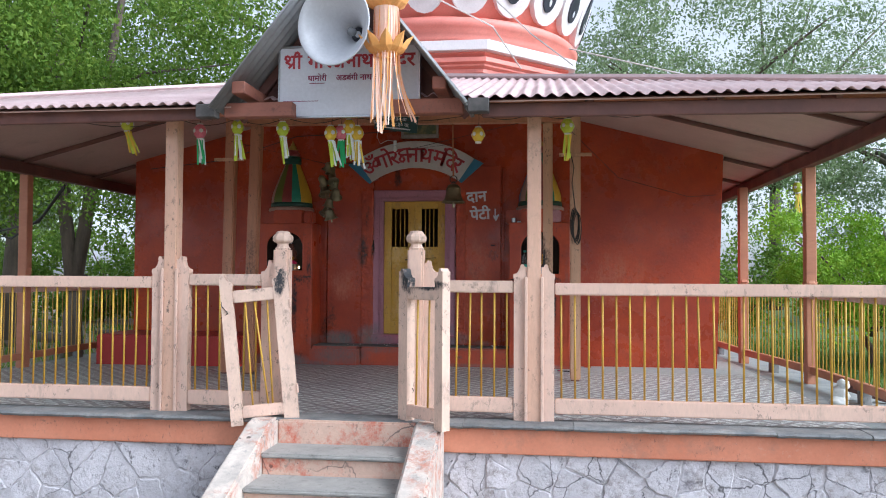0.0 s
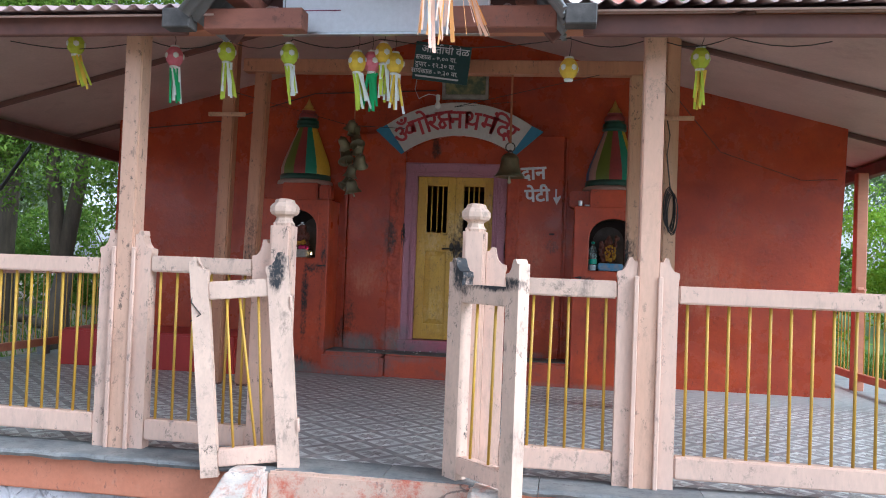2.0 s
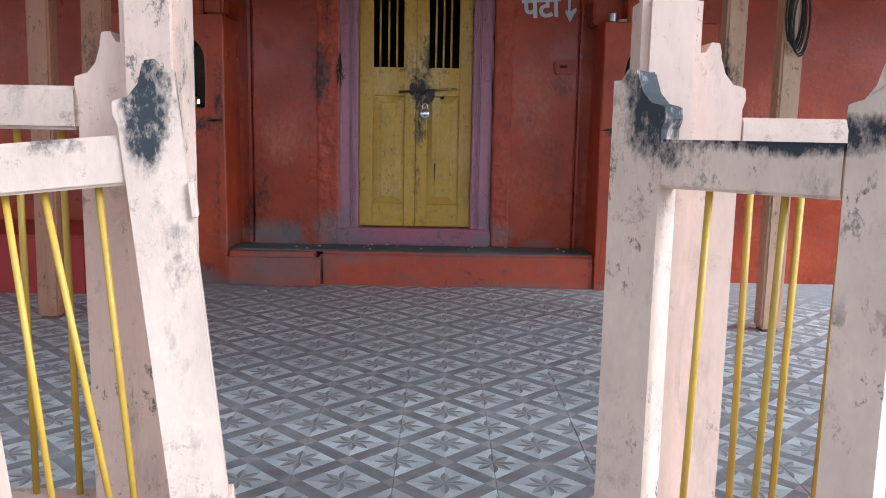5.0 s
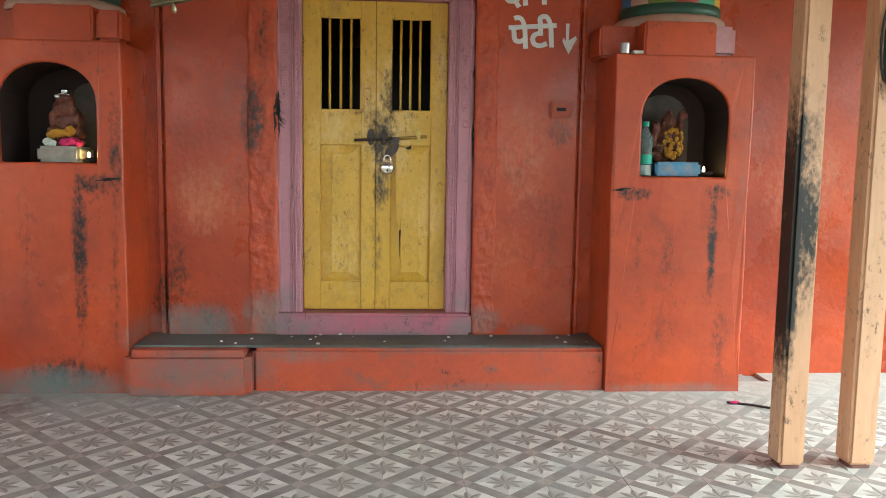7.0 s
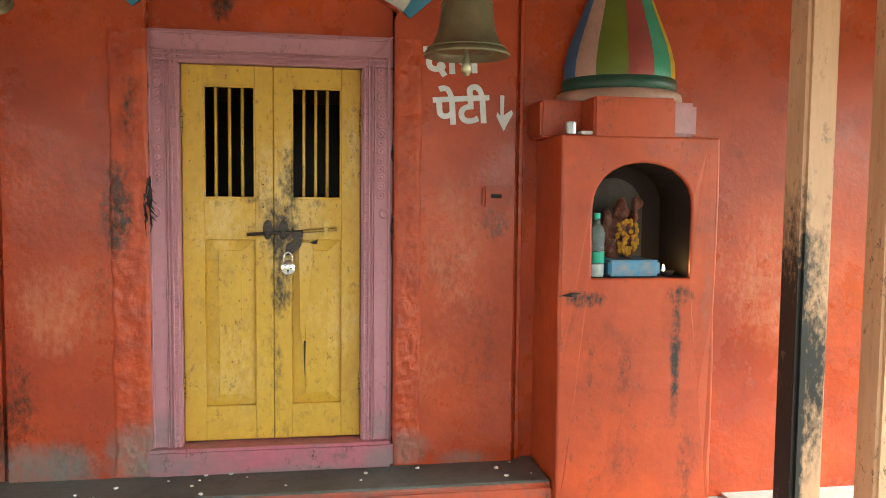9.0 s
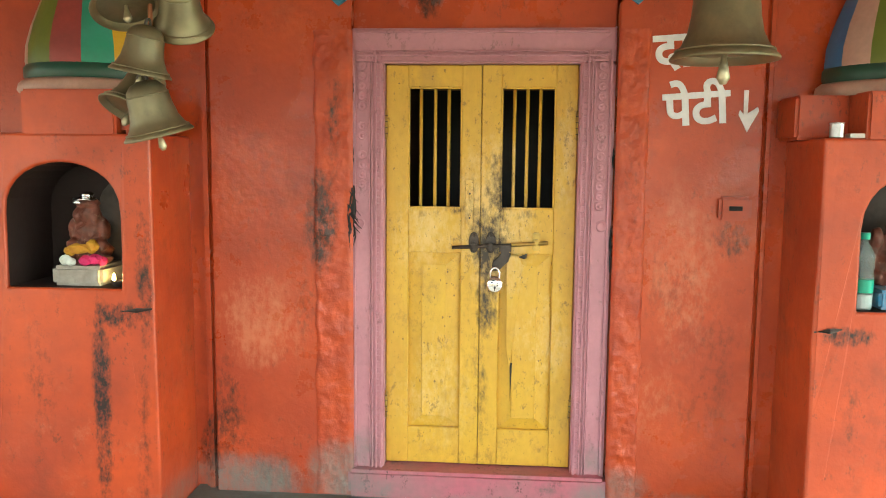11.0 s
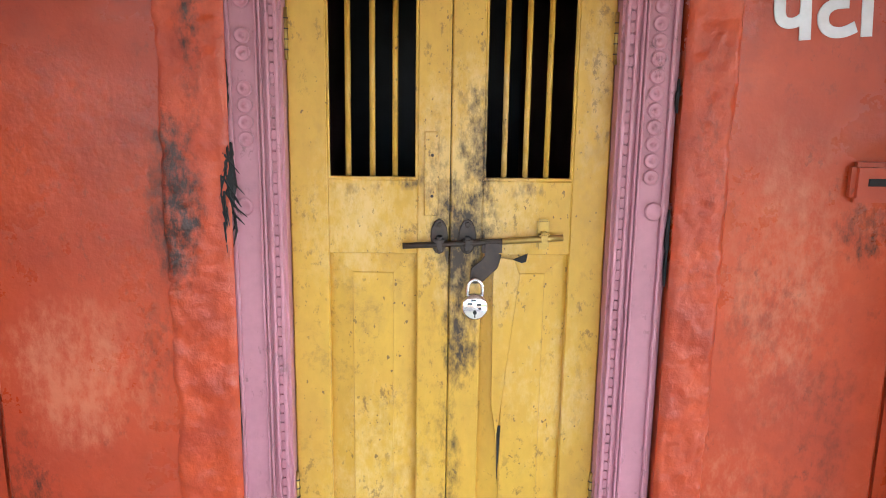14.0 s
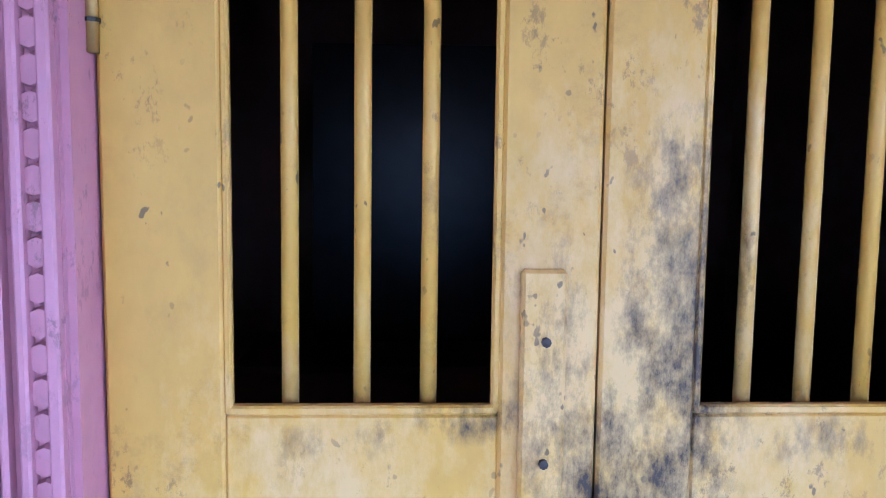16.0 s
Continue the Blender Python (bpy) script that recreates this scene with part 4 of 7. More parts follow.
for x in (-4.2, -3.3, 0.9, 1.8, 2.6):
    yt = min(hip_y(x) - 0.1, 10.15)
    beam("rafter", (x, 6.0, front_z(6.0) - 0.03), (x, yt, front_z(yt) - 0.03), 0.05, 0.06, M["dark_beam"], "dark timber rafter under the ceiling", "rafter")
for sg in (1, -1):
    for y in (7.4, 8.8, 10.3, 11.8):
        d0 = max(3.76 + (3.12 - front_z(min(y, 10.1))) / 0.26, 3.76 if y > WY else 0.6) + 0.05
        d1 = 4.6
        if d0 < d1 - 0.2:
            xa, xb = CX + sg * d0, CX + sg * d1
            beam("rafter", (xa, y, side_z(xa) - 0.025), (xb, y, side_z(xb) - 0.025), 0.04, 0.045, M["dark_beam"], "dark timber rafter under the side ceiling", "rafter")

# ---- gable porch over the steps ----
AP = (-0.915, 4.04)
for sg in (1, -1):
    foot = (-0.915 + sg * 0.945, 2.855)
    L = math.hypot(foot[0] - AP[0], foot[1] - AP[1])
    nx, nz = sg * (AP[1] - foot[1]) / L, abs(foot[0] - AP[0]) / L
    vs, fs = [], []
    ys = np.arange(5.72, 6.34, 0.0125)
    for i, y in enumerate(ys):
        w = wave(y, 0.09, 0.014)
        vs += [(AP[0] + nx * w, y, AP[1] + nz * w), (foot[0] + nx * w, y, foot[1] + nz * w)]
        if i:
            a = 2 * (i - 1)
            fs.append((a, a + 1, a + 3, a + 2))
    pg = raw("roof_gable", vs, fs, M["grey_tin"], smooth=True)
    md = pg.modifiers.new("thick", "SOLIDIFY")
    md.thickness = 0.003
    tagged(pg, "grey corrugated sheet of the small gable over the steps", "roof", kind="structure")
    d = 0.05
    for yy in (6.27,):
        beam("gable_rafter", (AP[0] + sg * 0.04, yy, AP[1] - 0.10), (foot[0] - sg * 0.04, yy, foot[1] + 0.0), 0.05, 0.07, M["dark_beam"], "dark brown timber edge of the gable", "rafter")
    beam("gable_purlin", (foot[0] - sg * 0.20, 5.80, 3.01), (foot[0] - sg * 0.20, 6.34, 3.01), 0.10, 0.09, M["gable_beam"], "brown purlin under the gable sheet", "purlin")
    xs0 = foot[0] - sg * 0.02
    beam("gable_tie_stub", (xs0 - sg * 0.55, 5.98, 2.87), (xs0 - sg * 0.02, 5.98, 2.87), 0.10, 0.11, M["gable_beam"], "brown timber tie end at the gable foot", "beam")
    beam("burnt_beam_end", (xs0 + sg * 0.02, 5.90, 2.855), (xs0 + sg * 0.17, 5.90, 2.855), 0.10, 0.10, M["burnt"], "weathered black timber end below the gable", "beam")
tagged(part("gable_panel", prism([(-1.78, 2.93), (-0.05, 2.93), (-0.915, 3.98)], 6.31, 6.34), M["dark_beam"]), "dark boarded back of the small gable", "gable", kind="structure")

# ---- veranda posts, rails and gate ----
RT = 1.565


def scroll_panel(x0, x1, z0, shoulder, peak, toward):
    """A plank whose top steps up in a curve towards the post (toward = +1: high at x1)."""
    w = x1 - x0
    prof = [(0.0, shoulder - 0.02), (-0.06, shoulder), (-0.04, shoulder + 0.022), (0.06, shoulder + 0.026), (0.22, shoulder + 0.030), (0.40, shoulder + 0.052), (0.52, shoulder + 0.090),
            (0.56, peak - 0.03), (0.50, peak - 0.008), (0.55, peak + 0.014), (0.72, peak + 0.016), (0.84, peak - 0.005), (1.0, peak - 0.006)]
    pts = [(x0 + w * f, z) if toward > 0 else (x1 - w * f, z) for f, z in prof]
    base = [(x1, z0), (x0, z0)] if toward > 0 else [(x0, z0), (x1, z0)]
    return pts + base


def veranda_post(x, top, sh, pk, lab):
    th = thing("veranda_post", lab, "post", (x, 6.33, F))
    part("shaft", box((x - 0.053, 6.275, F - 0.005), (x + 0.053, 6.385, top), 0.008, 2), M["post"], th)
    z0 = F - 0.005
    part("side_panel", prism(scroll_panel(x - 0.152, x - 0.056, z0, sh, pk, 1), 6.29, 6.365), M["pink"], th, "pink plank with a scrolled shoulder")
    part("side_panel", prism(scroll_panel(x + 0.056, x + 0.152, z0, sh, pk, -1), 6.29, 6.365), M["pink"], th, "pink plank with a scrolled shoulder")
    part("cover_strip", box((x - 0.072, 6.262, z0), (x - 0.048, 6.278, pk - 0.08), 0.004), M["pink"], th)
    part("cover_strip", box((x + 0.048, 6.262, z0), (x + 0.072, 6.278, pk - 0.08), 0.004), M["pink"], th)
    return th


veranda_post(0.497, 2.94, 1.625, 1.708, "pink painted timber veranda post with scrolled side planks")
veranda_post(-2.40, 2.985, 1.652, 1.762, "pink painted timber veranda post, cracked paint, scrolled side planks")


def gate_post(x, side, lab):
    th = thing("gate_post", lab, "gate post", (x, 6.30, F))
    part("shaft", box((x - 0.062, 6.25, F - 0.005), (x + 0.062, 6.37, 1.845), 0.016, 2), M["pink"], th)
    prof = [(0.055, 1.84), (0.06, 1.855), (0.05, 1.865), (0.043, 1.885), (0.05, 1.895), (0.072, 1.905), (0.080, 1.92), (0.080, 1.945), (0.068, 1.962), (0.058, 1.968), (0.052, 1.985), (0.03, 1.992), (0.0, 1.993)]
    bm = lathe(prof, 8, (x, 6.31, -0.012), math.pi / 8)
    part("finial", bm, M["pink_worn"], th, "octagonal worn knob on top of the post")
    if side > 0:
        part("side_panel", prism(scroll_panel(x + 0.064, x + 0.165, F - 0.005, 1.635, 1.735, -1), 6.29, 6.36), M["pink"], th)
    else:
        part("side_panel", prism(scroll_panel(x - 0.165, x - 0.064, F - 0.005, 1.635, 1.735, 1), 6.29, 6.36), M["pink"], th)
    return th


gate_post(-1.475, -1, "pink gate post with an octagonal knob and a scrolled plank")
gate_post(-0.407, 1, "pink gate post with an octagonal knob, paint worn off")


def railing(x0, x1, y, lab, step=0.1, zt=RT, zb=0.715, bars_mat=None, worn="pink"):
    th = thing("railing", lab, "railing", ((x0 + x1) / 2, y, F), group="veranda railings")
    part("top_rail", box((x0, y - 0.035, zt - 0.092), (x1, y + 0.035, zt), 0.008, 2), M[worn], th)
    part("bottom_rail", box((x0, y - 0.035, zb - 0.115), (x1, y + 0.035, zb), 0.008, 2), M["pink"], th)
    n = max(2, round((x1 - x0) / step))
    for i in range(n):
        x = x0 + (x1 - x0) * (i + 0.5) / n
        jit = rng.uniform(-0.004, 0.004) if rng.random() < 0.7 else rng.uniform(-0.022, 0.022)
        part("bar", tube([(x, y, zb - 0.01), (x + jit, y, zt - 0.08)], 0.008, 6), M["yellow_bar"], th, smooth=True)
    return th


railing(0.652, 3.50, 6.325, "pink timber railing with thin yellow bars on the stone edge", zt=1.583)
railing(-5.42, -2.556, 6.325, "pink timber railing with thin yellow bars on the stone edge", zt=1.615, zb=0.73)
railing(-0.245, 0.342, 6.325, "short pink railing with yellow bars beside the gate", worn="pink_worn", zt=1.598)
railing(-2.245, -1.642, 6.325, "short pink railing with yellow bars beside the gate", worn="pink_worn", zt=1.638)


def gate_leaf(hinge, free, lean, bars, lab, burnt):
    """A small gate leaf that stands open: stiles, two rails and bars, built along x from 0 and turned into place."""
    w = math.hypot(free[0] - hinge[0], free[1] - hinge[1])
    ang = math.degrees(math.atan2(free[1] - hinge[1], free[0] - hinge[0]))
    zb = 0.53
    th = thing("gate_leaf", lab, "gate", (hinge[0], hinge[1], zb - 0.05))
    m = pose(hinge[0], hinge[1], zb, 0, lean, ang)
    H = 1.16

    def stile(x0, x1, flip):
        pts = scroll_panel(x0, x1, 0.0, H - 0.10, H - 0.02, 1 if flip else -1)
        bm = prism(pts, -0.035, 0.035)
        return xform(bm, m)

    part("stile", stile(-0.05, 0.062, False), M["gate"], th, "worn pink stile with a scrolled soot-stained top")
    part("stile", stile(w - 0.045, w + 0.045, True), M["gate"], th)
    part("top_rail", xform(box((0.045, -0.03, H - 0.235), (w - 0.045, 0.03, H - 0.14), 0.006, 2), m), M["gate"], th)
    part("bottom_rail", xform(box((0.045, -0.03, 0.05), (w - 0.045, 0.03, 0.14), 0.006, 2), m), M["pink"], th)
    for a, b in bars:
        part("bar", xform(tube([(w * a, 0, 0.13), (w * b, 0, H - 0.22)], 0.0075, 6), m), M["yellow_bar"], th, smooth=True)
    for zz in (0.2, 0.85):
        part("hinge", xform(box((-0.062, -0.02, zz), (-0.048, 0.045, zz + 0.07), 0.003), m), M["pink"], th)
    return th


gl = gate_leaf((-0.468, 6.215), (-0.150, 5.90), 0.0, [(0.30, 0.34), (0.62, 0.66)], "open worn pink gate leaf with yellow bars, scorched top rail", True)
gr = gate_leaf((-1.335, 6.175), (-1.735, 6.07), 5.5, [(0.34, 0.28), (0.42, 0.52), (0.70, 0.68)], "open sagging pink gate leaf with bent yellow bars", False)
part("wire_tie", tube([(-1.845, 6.02, 1.50), (-1.85, 6.0, 1.40), (-1.80, 6.01, 1.34), (-1.86, 6.02, 1.30)], 0.004, 5), M["wire"], gr)

# side railings of the veranda
for sx, pts in ((1, [(3.42, 6.4), (3.36, 9.1), (3.14, 11.05), (3.05, 13.4)]), (-1, [(-5.55, 6.4), (-5.52, 8.95), (-5.52, 11.2), (-5.52, 13.4)])):
    for (xa, ya), (xb, yb) in zip(pts, pts[1:]):
        th = thing("side_railing", "side veranda railing of yellow bars between brown rails", "railing", ((xa + xb) / 2, (ya + yb) / 2, F), group="side railings")
        d = Vector((xb - xa, yb - ya, 0))
        q = Matrix.Translation((xa, ya, 0)) @ pose(0, 0, 0, 0, 0, math.degrees(math.atan2(d.y, d.x)))
        L = d.length
        part("top_rail", xform(box((0, -0.03, 1.41), (L, 0.03, 1.49), 0.006), q), M["pink"], th)
        part("bottom_rail", xform(box((0, -0.03, 0.62), (L, 0.03, 0.70), 0.006), q), M["beam"], th)
        n = round(L / 0.1)
        for i in range(n):
            x = L * (i + 0.5) / n
            part("bar", xform(tube([(x, 0, 0.69), (x + rng.uniform(-0.01, 0.01), 0, 1.42)], 0.0065, 5), q), M["yellow_bar"], th)
        part("foot_block", xform(box((L / 2 - 0.06, -0.04, F - 0.02), (L / 2 + 0.06, 0.04, 0.625), 0.004), q), M["stone_slab"], th)
    for xa, ya in pts[1:3] if sx > 0 else pts[1:2]:
        th = thing("side_post", "brown painted timber post of the veranda side", "post", (xa, ya, F))
        part("shaft", box((xa - 0.055, ya - 0.055, F - 0.02), (xa + 0.055, ya + 0.055, 2.80), 0.008), M["beam"], th)
        part("collar", lathe([(0.078, 1.48), (0.085, 1.50), (0.06, 1.54), (0.075, 1.57), (0.06, 1.60)], 8, (xa, ya, 0), math.pi / 8), M["beam"], th)

# inner posts
for x, foot, w, y0, top, cross, lab in ((0.605, 0.005, 0.052, 8.745, 3.275, False, "tan timber post, paint burnt black at waist height"), (0.895, 0.0, 0.055, 8.74, 3.62, True, "tan timber post with a coil of dark cord on a nail"),
                                       (-2.634, -0.07, 0.060, 8.76, 3.31, False, "tan timber post, sooty halfway up"), (-2.92, -0.04, 0.058, 8.75, 3.62, True, "tan timber post with a small nailed cross piece")):
    th = thing("inner_post", lab, "post", (x + foot, y0 + 0.055, F))
    lean = Matrix.Identity(4)
    lean[0][2], lean[0][3] = -foot / (top - F), foot * top / (top - F)
    # left posts take the tan with shade and red bounce mixed in
    part("shaft", xform(box((x - w, y0, F + 0.015), (x + w, y0 + 0.11, top), 0.012, 2), lean), M["tan" if x > 0 else "tan_shaded"], th)
    part("foot", xform(box((x - w * 0.8, y0 + 0.01, F - 0.02), (x + w * 0.8, y0 + 0.10, F + 0.02), 0.01), lean), M["dark_beam"], th)
    if cross:
        part("cross_piece", xform(box((x - 0.17, y0 - 0.025, 2.90), (x + 0.17, y0 + 0.001, 2.935), 0.003), lean), M["tan"], th)
coil = thing("cord_coil", "coil of dark cord hanging on the post", "cord", (0.90, 8.73, 2.0))
for i in range(6):
    a = rng.uniform(0.025, 0.048)
    part("loop", tube([(0.885 + a * math.cos(t2) + 0.006 * i, 8.735 - 0.006 * i, 2.19 - 0.012 * i + 0.165 * math.sin(t2)) for t2 in np.linspace(0, 6.28, 16)], 0.005, 5), M["wire"], coil)
part("tail", tube([(0.895, 8.736, 2.34), (0.86, 8.73, 2.62), (0.88, 8.73, 2.78), (0.845, 8.742, 2.95)], 0.005, 5), M["wire"], coil)

# ---- steps ----
st = thing("stone_steps", "peeling painted steps up to the gate with grey treads", "steps", (-0.87, 5.6, 0))
SX0, SX1 = -1.42, -0.36
for i, (zt, yf) in enumerate(((0.37, 5.72), (0.215, 5.37), (0.06, 5.02))):
    part("riser", box((SX0, yf + 0.02, -0.20), (SX1, 6.16, zt - 0.035), 0.008), M["step_paint"], st)
    part("tread", box((SX0 - 0.005, yf - 0.015, zt - 0.034), (SX1 + 0.005, 6.15, zt), 0.012, 2), M["tread"], st, "grey stone tread with chipped edge")
part("top_riser", box((SX0, 6.065, 0.35), (SX1, 6.17, 0.542), 0.012, 2), M["step_paint"], st)
for xa, xb in ((SX0 - 0.19, SX0), (SX1, SX1 + 0.20)):
    bm = bmesh.new()
    prof = [(6.12, -0.22), (6.12, 0.555), (5.96, 0.56), (4.80, 0.08), (4.68, 0.03), (4.68, -0.22)]
    a = [bm.verts.new((xa, y, z)) for y, z in prof]
    b = [bm.verts.new((xb, y, z)) for y, z in prof]
    bm.faces.new(a)
    bm.faces.new(b[::-1])
    for i in range(len(prof)):
        j = (i + 1) % len(prof)
        bm.faces.new((a[j], a[i], b[i], b[j]))
    bmesh.ops.recalc_face_normals(bm, faces=bm.faces)
    bmesh.ops.bevel(bm, geom=bm.edges[:], offset=0.02, segments=2, affect="EDGES")
    part("side_ramp", bm, M["step_white"], st, "flaking whitewashed sloping side of the steps")

# ---- the door ----
fr = thing("door_frame", "mauve painted carved wooden door frame with roundels", "door frame", (DX, 10.2, 0.76))
FY = 10.175
for xa, xb, s in ((-1.60, DOOR_L, 1), (DOOR_R, -0.535, -1)):
    jb = part("jamb", box((xa, FY, 0.87), (xb, 10.30, DOOR_T), 0.006, 2), M["mauve"], fr)
    xi = xb if s > 0 else xa
    for off, wd, pr in ((0.012, 0.010, 0.010), (0.032, 0.008, 0.014), (0.048, 0.006, 0.012), (0.058, 0.006, 0.010), (0.122, 0.010, 0.012)):
        xc = xi - s * off
        part("fluting", box((xc - wd / 2, FY - pr, 0.875), (xc + wd / 2, FY + 0.01, DOOR_T + 0.05), 0.002), M["mauve"], jb)
    bm = None
    for i in range(66):
        zc = 0.90 + i * 0.0255
        bm = join(bm, xform(lathe([(0.0125, 0.0), (0.011, 0.005), (0.0, 0.0055)], 8), Matrix.Translation((xi - s * 0.022, FY - 0.001, zc)) @ pose(0, 0, 0, 90)))
    tagged(part("scallop_row", bm, M["mauve"], jb), kind="stuff")
    ring = [(0.0185, 0.0), (0.019, 0.006), (0.016, 0.009), (0.013, 0.006), (0.006, 0.006), (0.004, 0.010), (0.0, 0.011)]
    n = 16 if s < 0 else 14
    for i in range(n):
        if s > 0 and i in (6, 9):
            continue
        zc = 2.60 - i * 0.0395
        part("roundel", xform(lathe(ring, 14), Matrix.Translation((xi - s * 0.088, FY - 0.001, zc)) @ pose(0, 0, 0, 90)), M["mauve"], jb, smooth=True)
    part("hook_ring", xform(lathe([(0.022, 0.0), (0.023, 0.003), (0.019, 0.007), (0.014, 0.003), (0.0, 0.002)], 14), Matrix.Translation((xi - s * 0.10, FY - 0.002, 1.925)) @ pose(0, 0, 0, 90)), M["mauve"], jb, smooth=True)
hd = part("lintel", box((-1.60, FY + 0.001, DOOR_T), (-0.535, 10.30, 2.712), 0.008, 2), M["mauve"], fr)
for off, wd, pr in ((0.010, 0.010, 0.010), (0.030, 0.008, 0.014), (0.046, 0.006, 0.011), (0.122, 0.010, 0.012)):
    part("fluting", box((-1.57, FY - pr, DOOR_T + off - wd / 2), (-0.565, FY + 0.01, DOOR_T + off + wd / 2), 0.002), M["mauve"], hd)
for sg in (1, -1):
    xm = DX + sg * 0.46
    bm = xform(box((-0.1, FY - 0.008, -0.004), (0.1, FY + 0.002, 0.004), 0.001), Matrix.Translation((xm, 0, 2.642)) @ pose(0, 0, 0, 0, -sg * 45, 0))
    part("mitre_line", bm, M["mauve"], hd)
part("sill", box((-1.605, 10.12, 0.765), (-0.53, 10.30, 0.885), 0.014, 2), M["mauve_sill"], fr, "worn mauve door sill, grey and scuffed")


def door_leaf(x0, x1, wx0, wx1, px0, px1, lab, left):
    th = thing("door_leaf", lab, "door", ((x0 + x1) / 2, 10.25, DOOR_B))
    y0, y1 = 10.225, 10.262
    wz0, wz1, pz0, pz1 = 1.988, 2.483, 1.050, 1.802
    part("stile", box((x0, y0, DOOR_B), (wx0, y1, DOOR_T - 0.002), 0.003), M["door"], th)
    part("stile", box((wx1, y0, DOOR_B), (x1, y1, DOOR_T - 0.002), 0.003), M["door"], th)
    for za, zb in ((DOOR_B, pz0), (pz1, wz0), (wz1, DOOR_T - 0.002)):
        part("rail", box((wx0 - 0.001, y0 + 0.0015, za), (wx1 + 0.001, y1 - 0.001, zb), 0.003), M["door"], th)
    # raised panel: a flat field, a sloping margin
    bm = bmesh.new()
    fx0, fx1, fz0, fz1 = wx0 + 0.058, wx1 - 0.058, pz0 + 0.048, pz1 - 0.048
    A = [bm.verts.new((x, y0 + 0.020, z)) for x, z in ((wx0, pz0), (wx1, pz0), (wx1, pz1), (wx0, pz1))]
    B = [bm.verts.new((x, y0 + 0.006, z)) for x, z in ((fx0, fz0), (fx1, fz0), (fx1, fz1), (fx0, fz1))]
    C = [bm.verts.new((x, y0 + 0.003, z)) for x, z in ((fx0 + 0.002, fz0 + 0.002), (fx1 - 0.002, fz0 + 0.002), (fx1 - 0.002, fz1 - 0.002), (fx0 + 0.002, fz1 - 0.002))]
    for P, Q in ((A, B), (B, C)):
        for i in range(4):
            j = (i + 1) % 4
            bm.faces.new((P[i], P[j], Q[j], Q[i]))
    bm.faces.new(C)
    part("panel", bm, M["door"], th)
    part("panel_back", box((wx0 - 0.002, y0 + 0.021, pz0 - 0.002), (wx1 + 0.002, y1 - 0.004, pz1 + 0.002), 0), M["door"], th)
    for i in range(3):
        xb = wx0 + (wx1 - wx0) * ((0.2205, 0.491, 0.744) if left else (0.237, 0.479, 0.717))[i]
        part("window_bar", tube([(xb, y0 + 0.029, wz0 - 0.006), (xb + 0.001, y0 + 0.029, wz1 + 0.006)], 0.0072, 10), M["door"], th, smooth=True)
    for za, zb2 in ((wz0 - 0.001, wz0 + 0.007), (wz1 - 0.007, wz1 + 0.001)):
        part("bead", box((wx0, y0 + 0.001, za), (wx1, y0 + 0.012, zb2), 0.002), M["door"], th)
    for xa in (wx0 - 0.001, wx1 - 0.006):
        part("bead", box((xa, y0 + 0.001, wz0), (xa + 0.007, y0 + 0.012, wz1), 0.002), M["door"], th)
    xh = x0 if left else x1
    for zc in (2.33, 1.15):
        hg = part("hinge", tube([(xh, y0 - 0.006, zc - 0.06), (xh, y0 - 0.006, zc + 0.06)], 0.006, 8), M["brass"], th, smooth=True)
        for i in range(1, 5):
            part("knuckle", lathe([(0.0075, -0.0015), (0.0075, 0.0015)], 8, (xh, y0 - 0.006, zc - 0.06 + i * 0.024)), M["iron"], hg)
    return th


dl = door_leaf(DOOR_L + 0.002, -1.0650, -1.365, -1.145, -1.352, -1.145, "closed yellow panelled door leaf with barred window, grubby", True)
dr2 = door_leaf(-1.0630, DOOR_R - 0.002, -0.983, -0.764, -0.971, -0.765, "closed yellow door leaf with barred window and split panel", False)
part("patch_strip", box((-1.129, 10.216, 1.90), (-1.092, 10.226, 2.108), 0.003), M["door"], dl)
for zc in (2.05, 1.95):
    part("nail", xform(lathe([(0.004, 0), (0.004, 0.004), (0.0, 0.005)], 8), Matrix.Translation((-1.109, 10.216, zc)) @ pose(0, 0, 0, 90)), M["iron"], dl)
bm = prism([(-0.933, 1.34), (-0.922, 1.34), (-0.929, 1.17)], 10.2265, 10.2285)
part("split", bm, M["black"], dr2, "dark split in the panel")
bm = prism([(-0.905, 1.79), (-0.868, 1.806), (-0.871, 1.785), (-0.882, 1.782)], 10.2205, 10.2245)
part("broken_corner", bm, M["black"], dr2, "dark gap at the broken panel corner")
bm = prism([(-0.955, 1.80), (-0.90, 1.79), (-0.885, 1.75), (-0.935, 1.30), (-0.95, 1.4)], 10.219, 10.231, 0.002)
part("split_board", bm, M["door"], dr2, "warped sliver of the split panel")

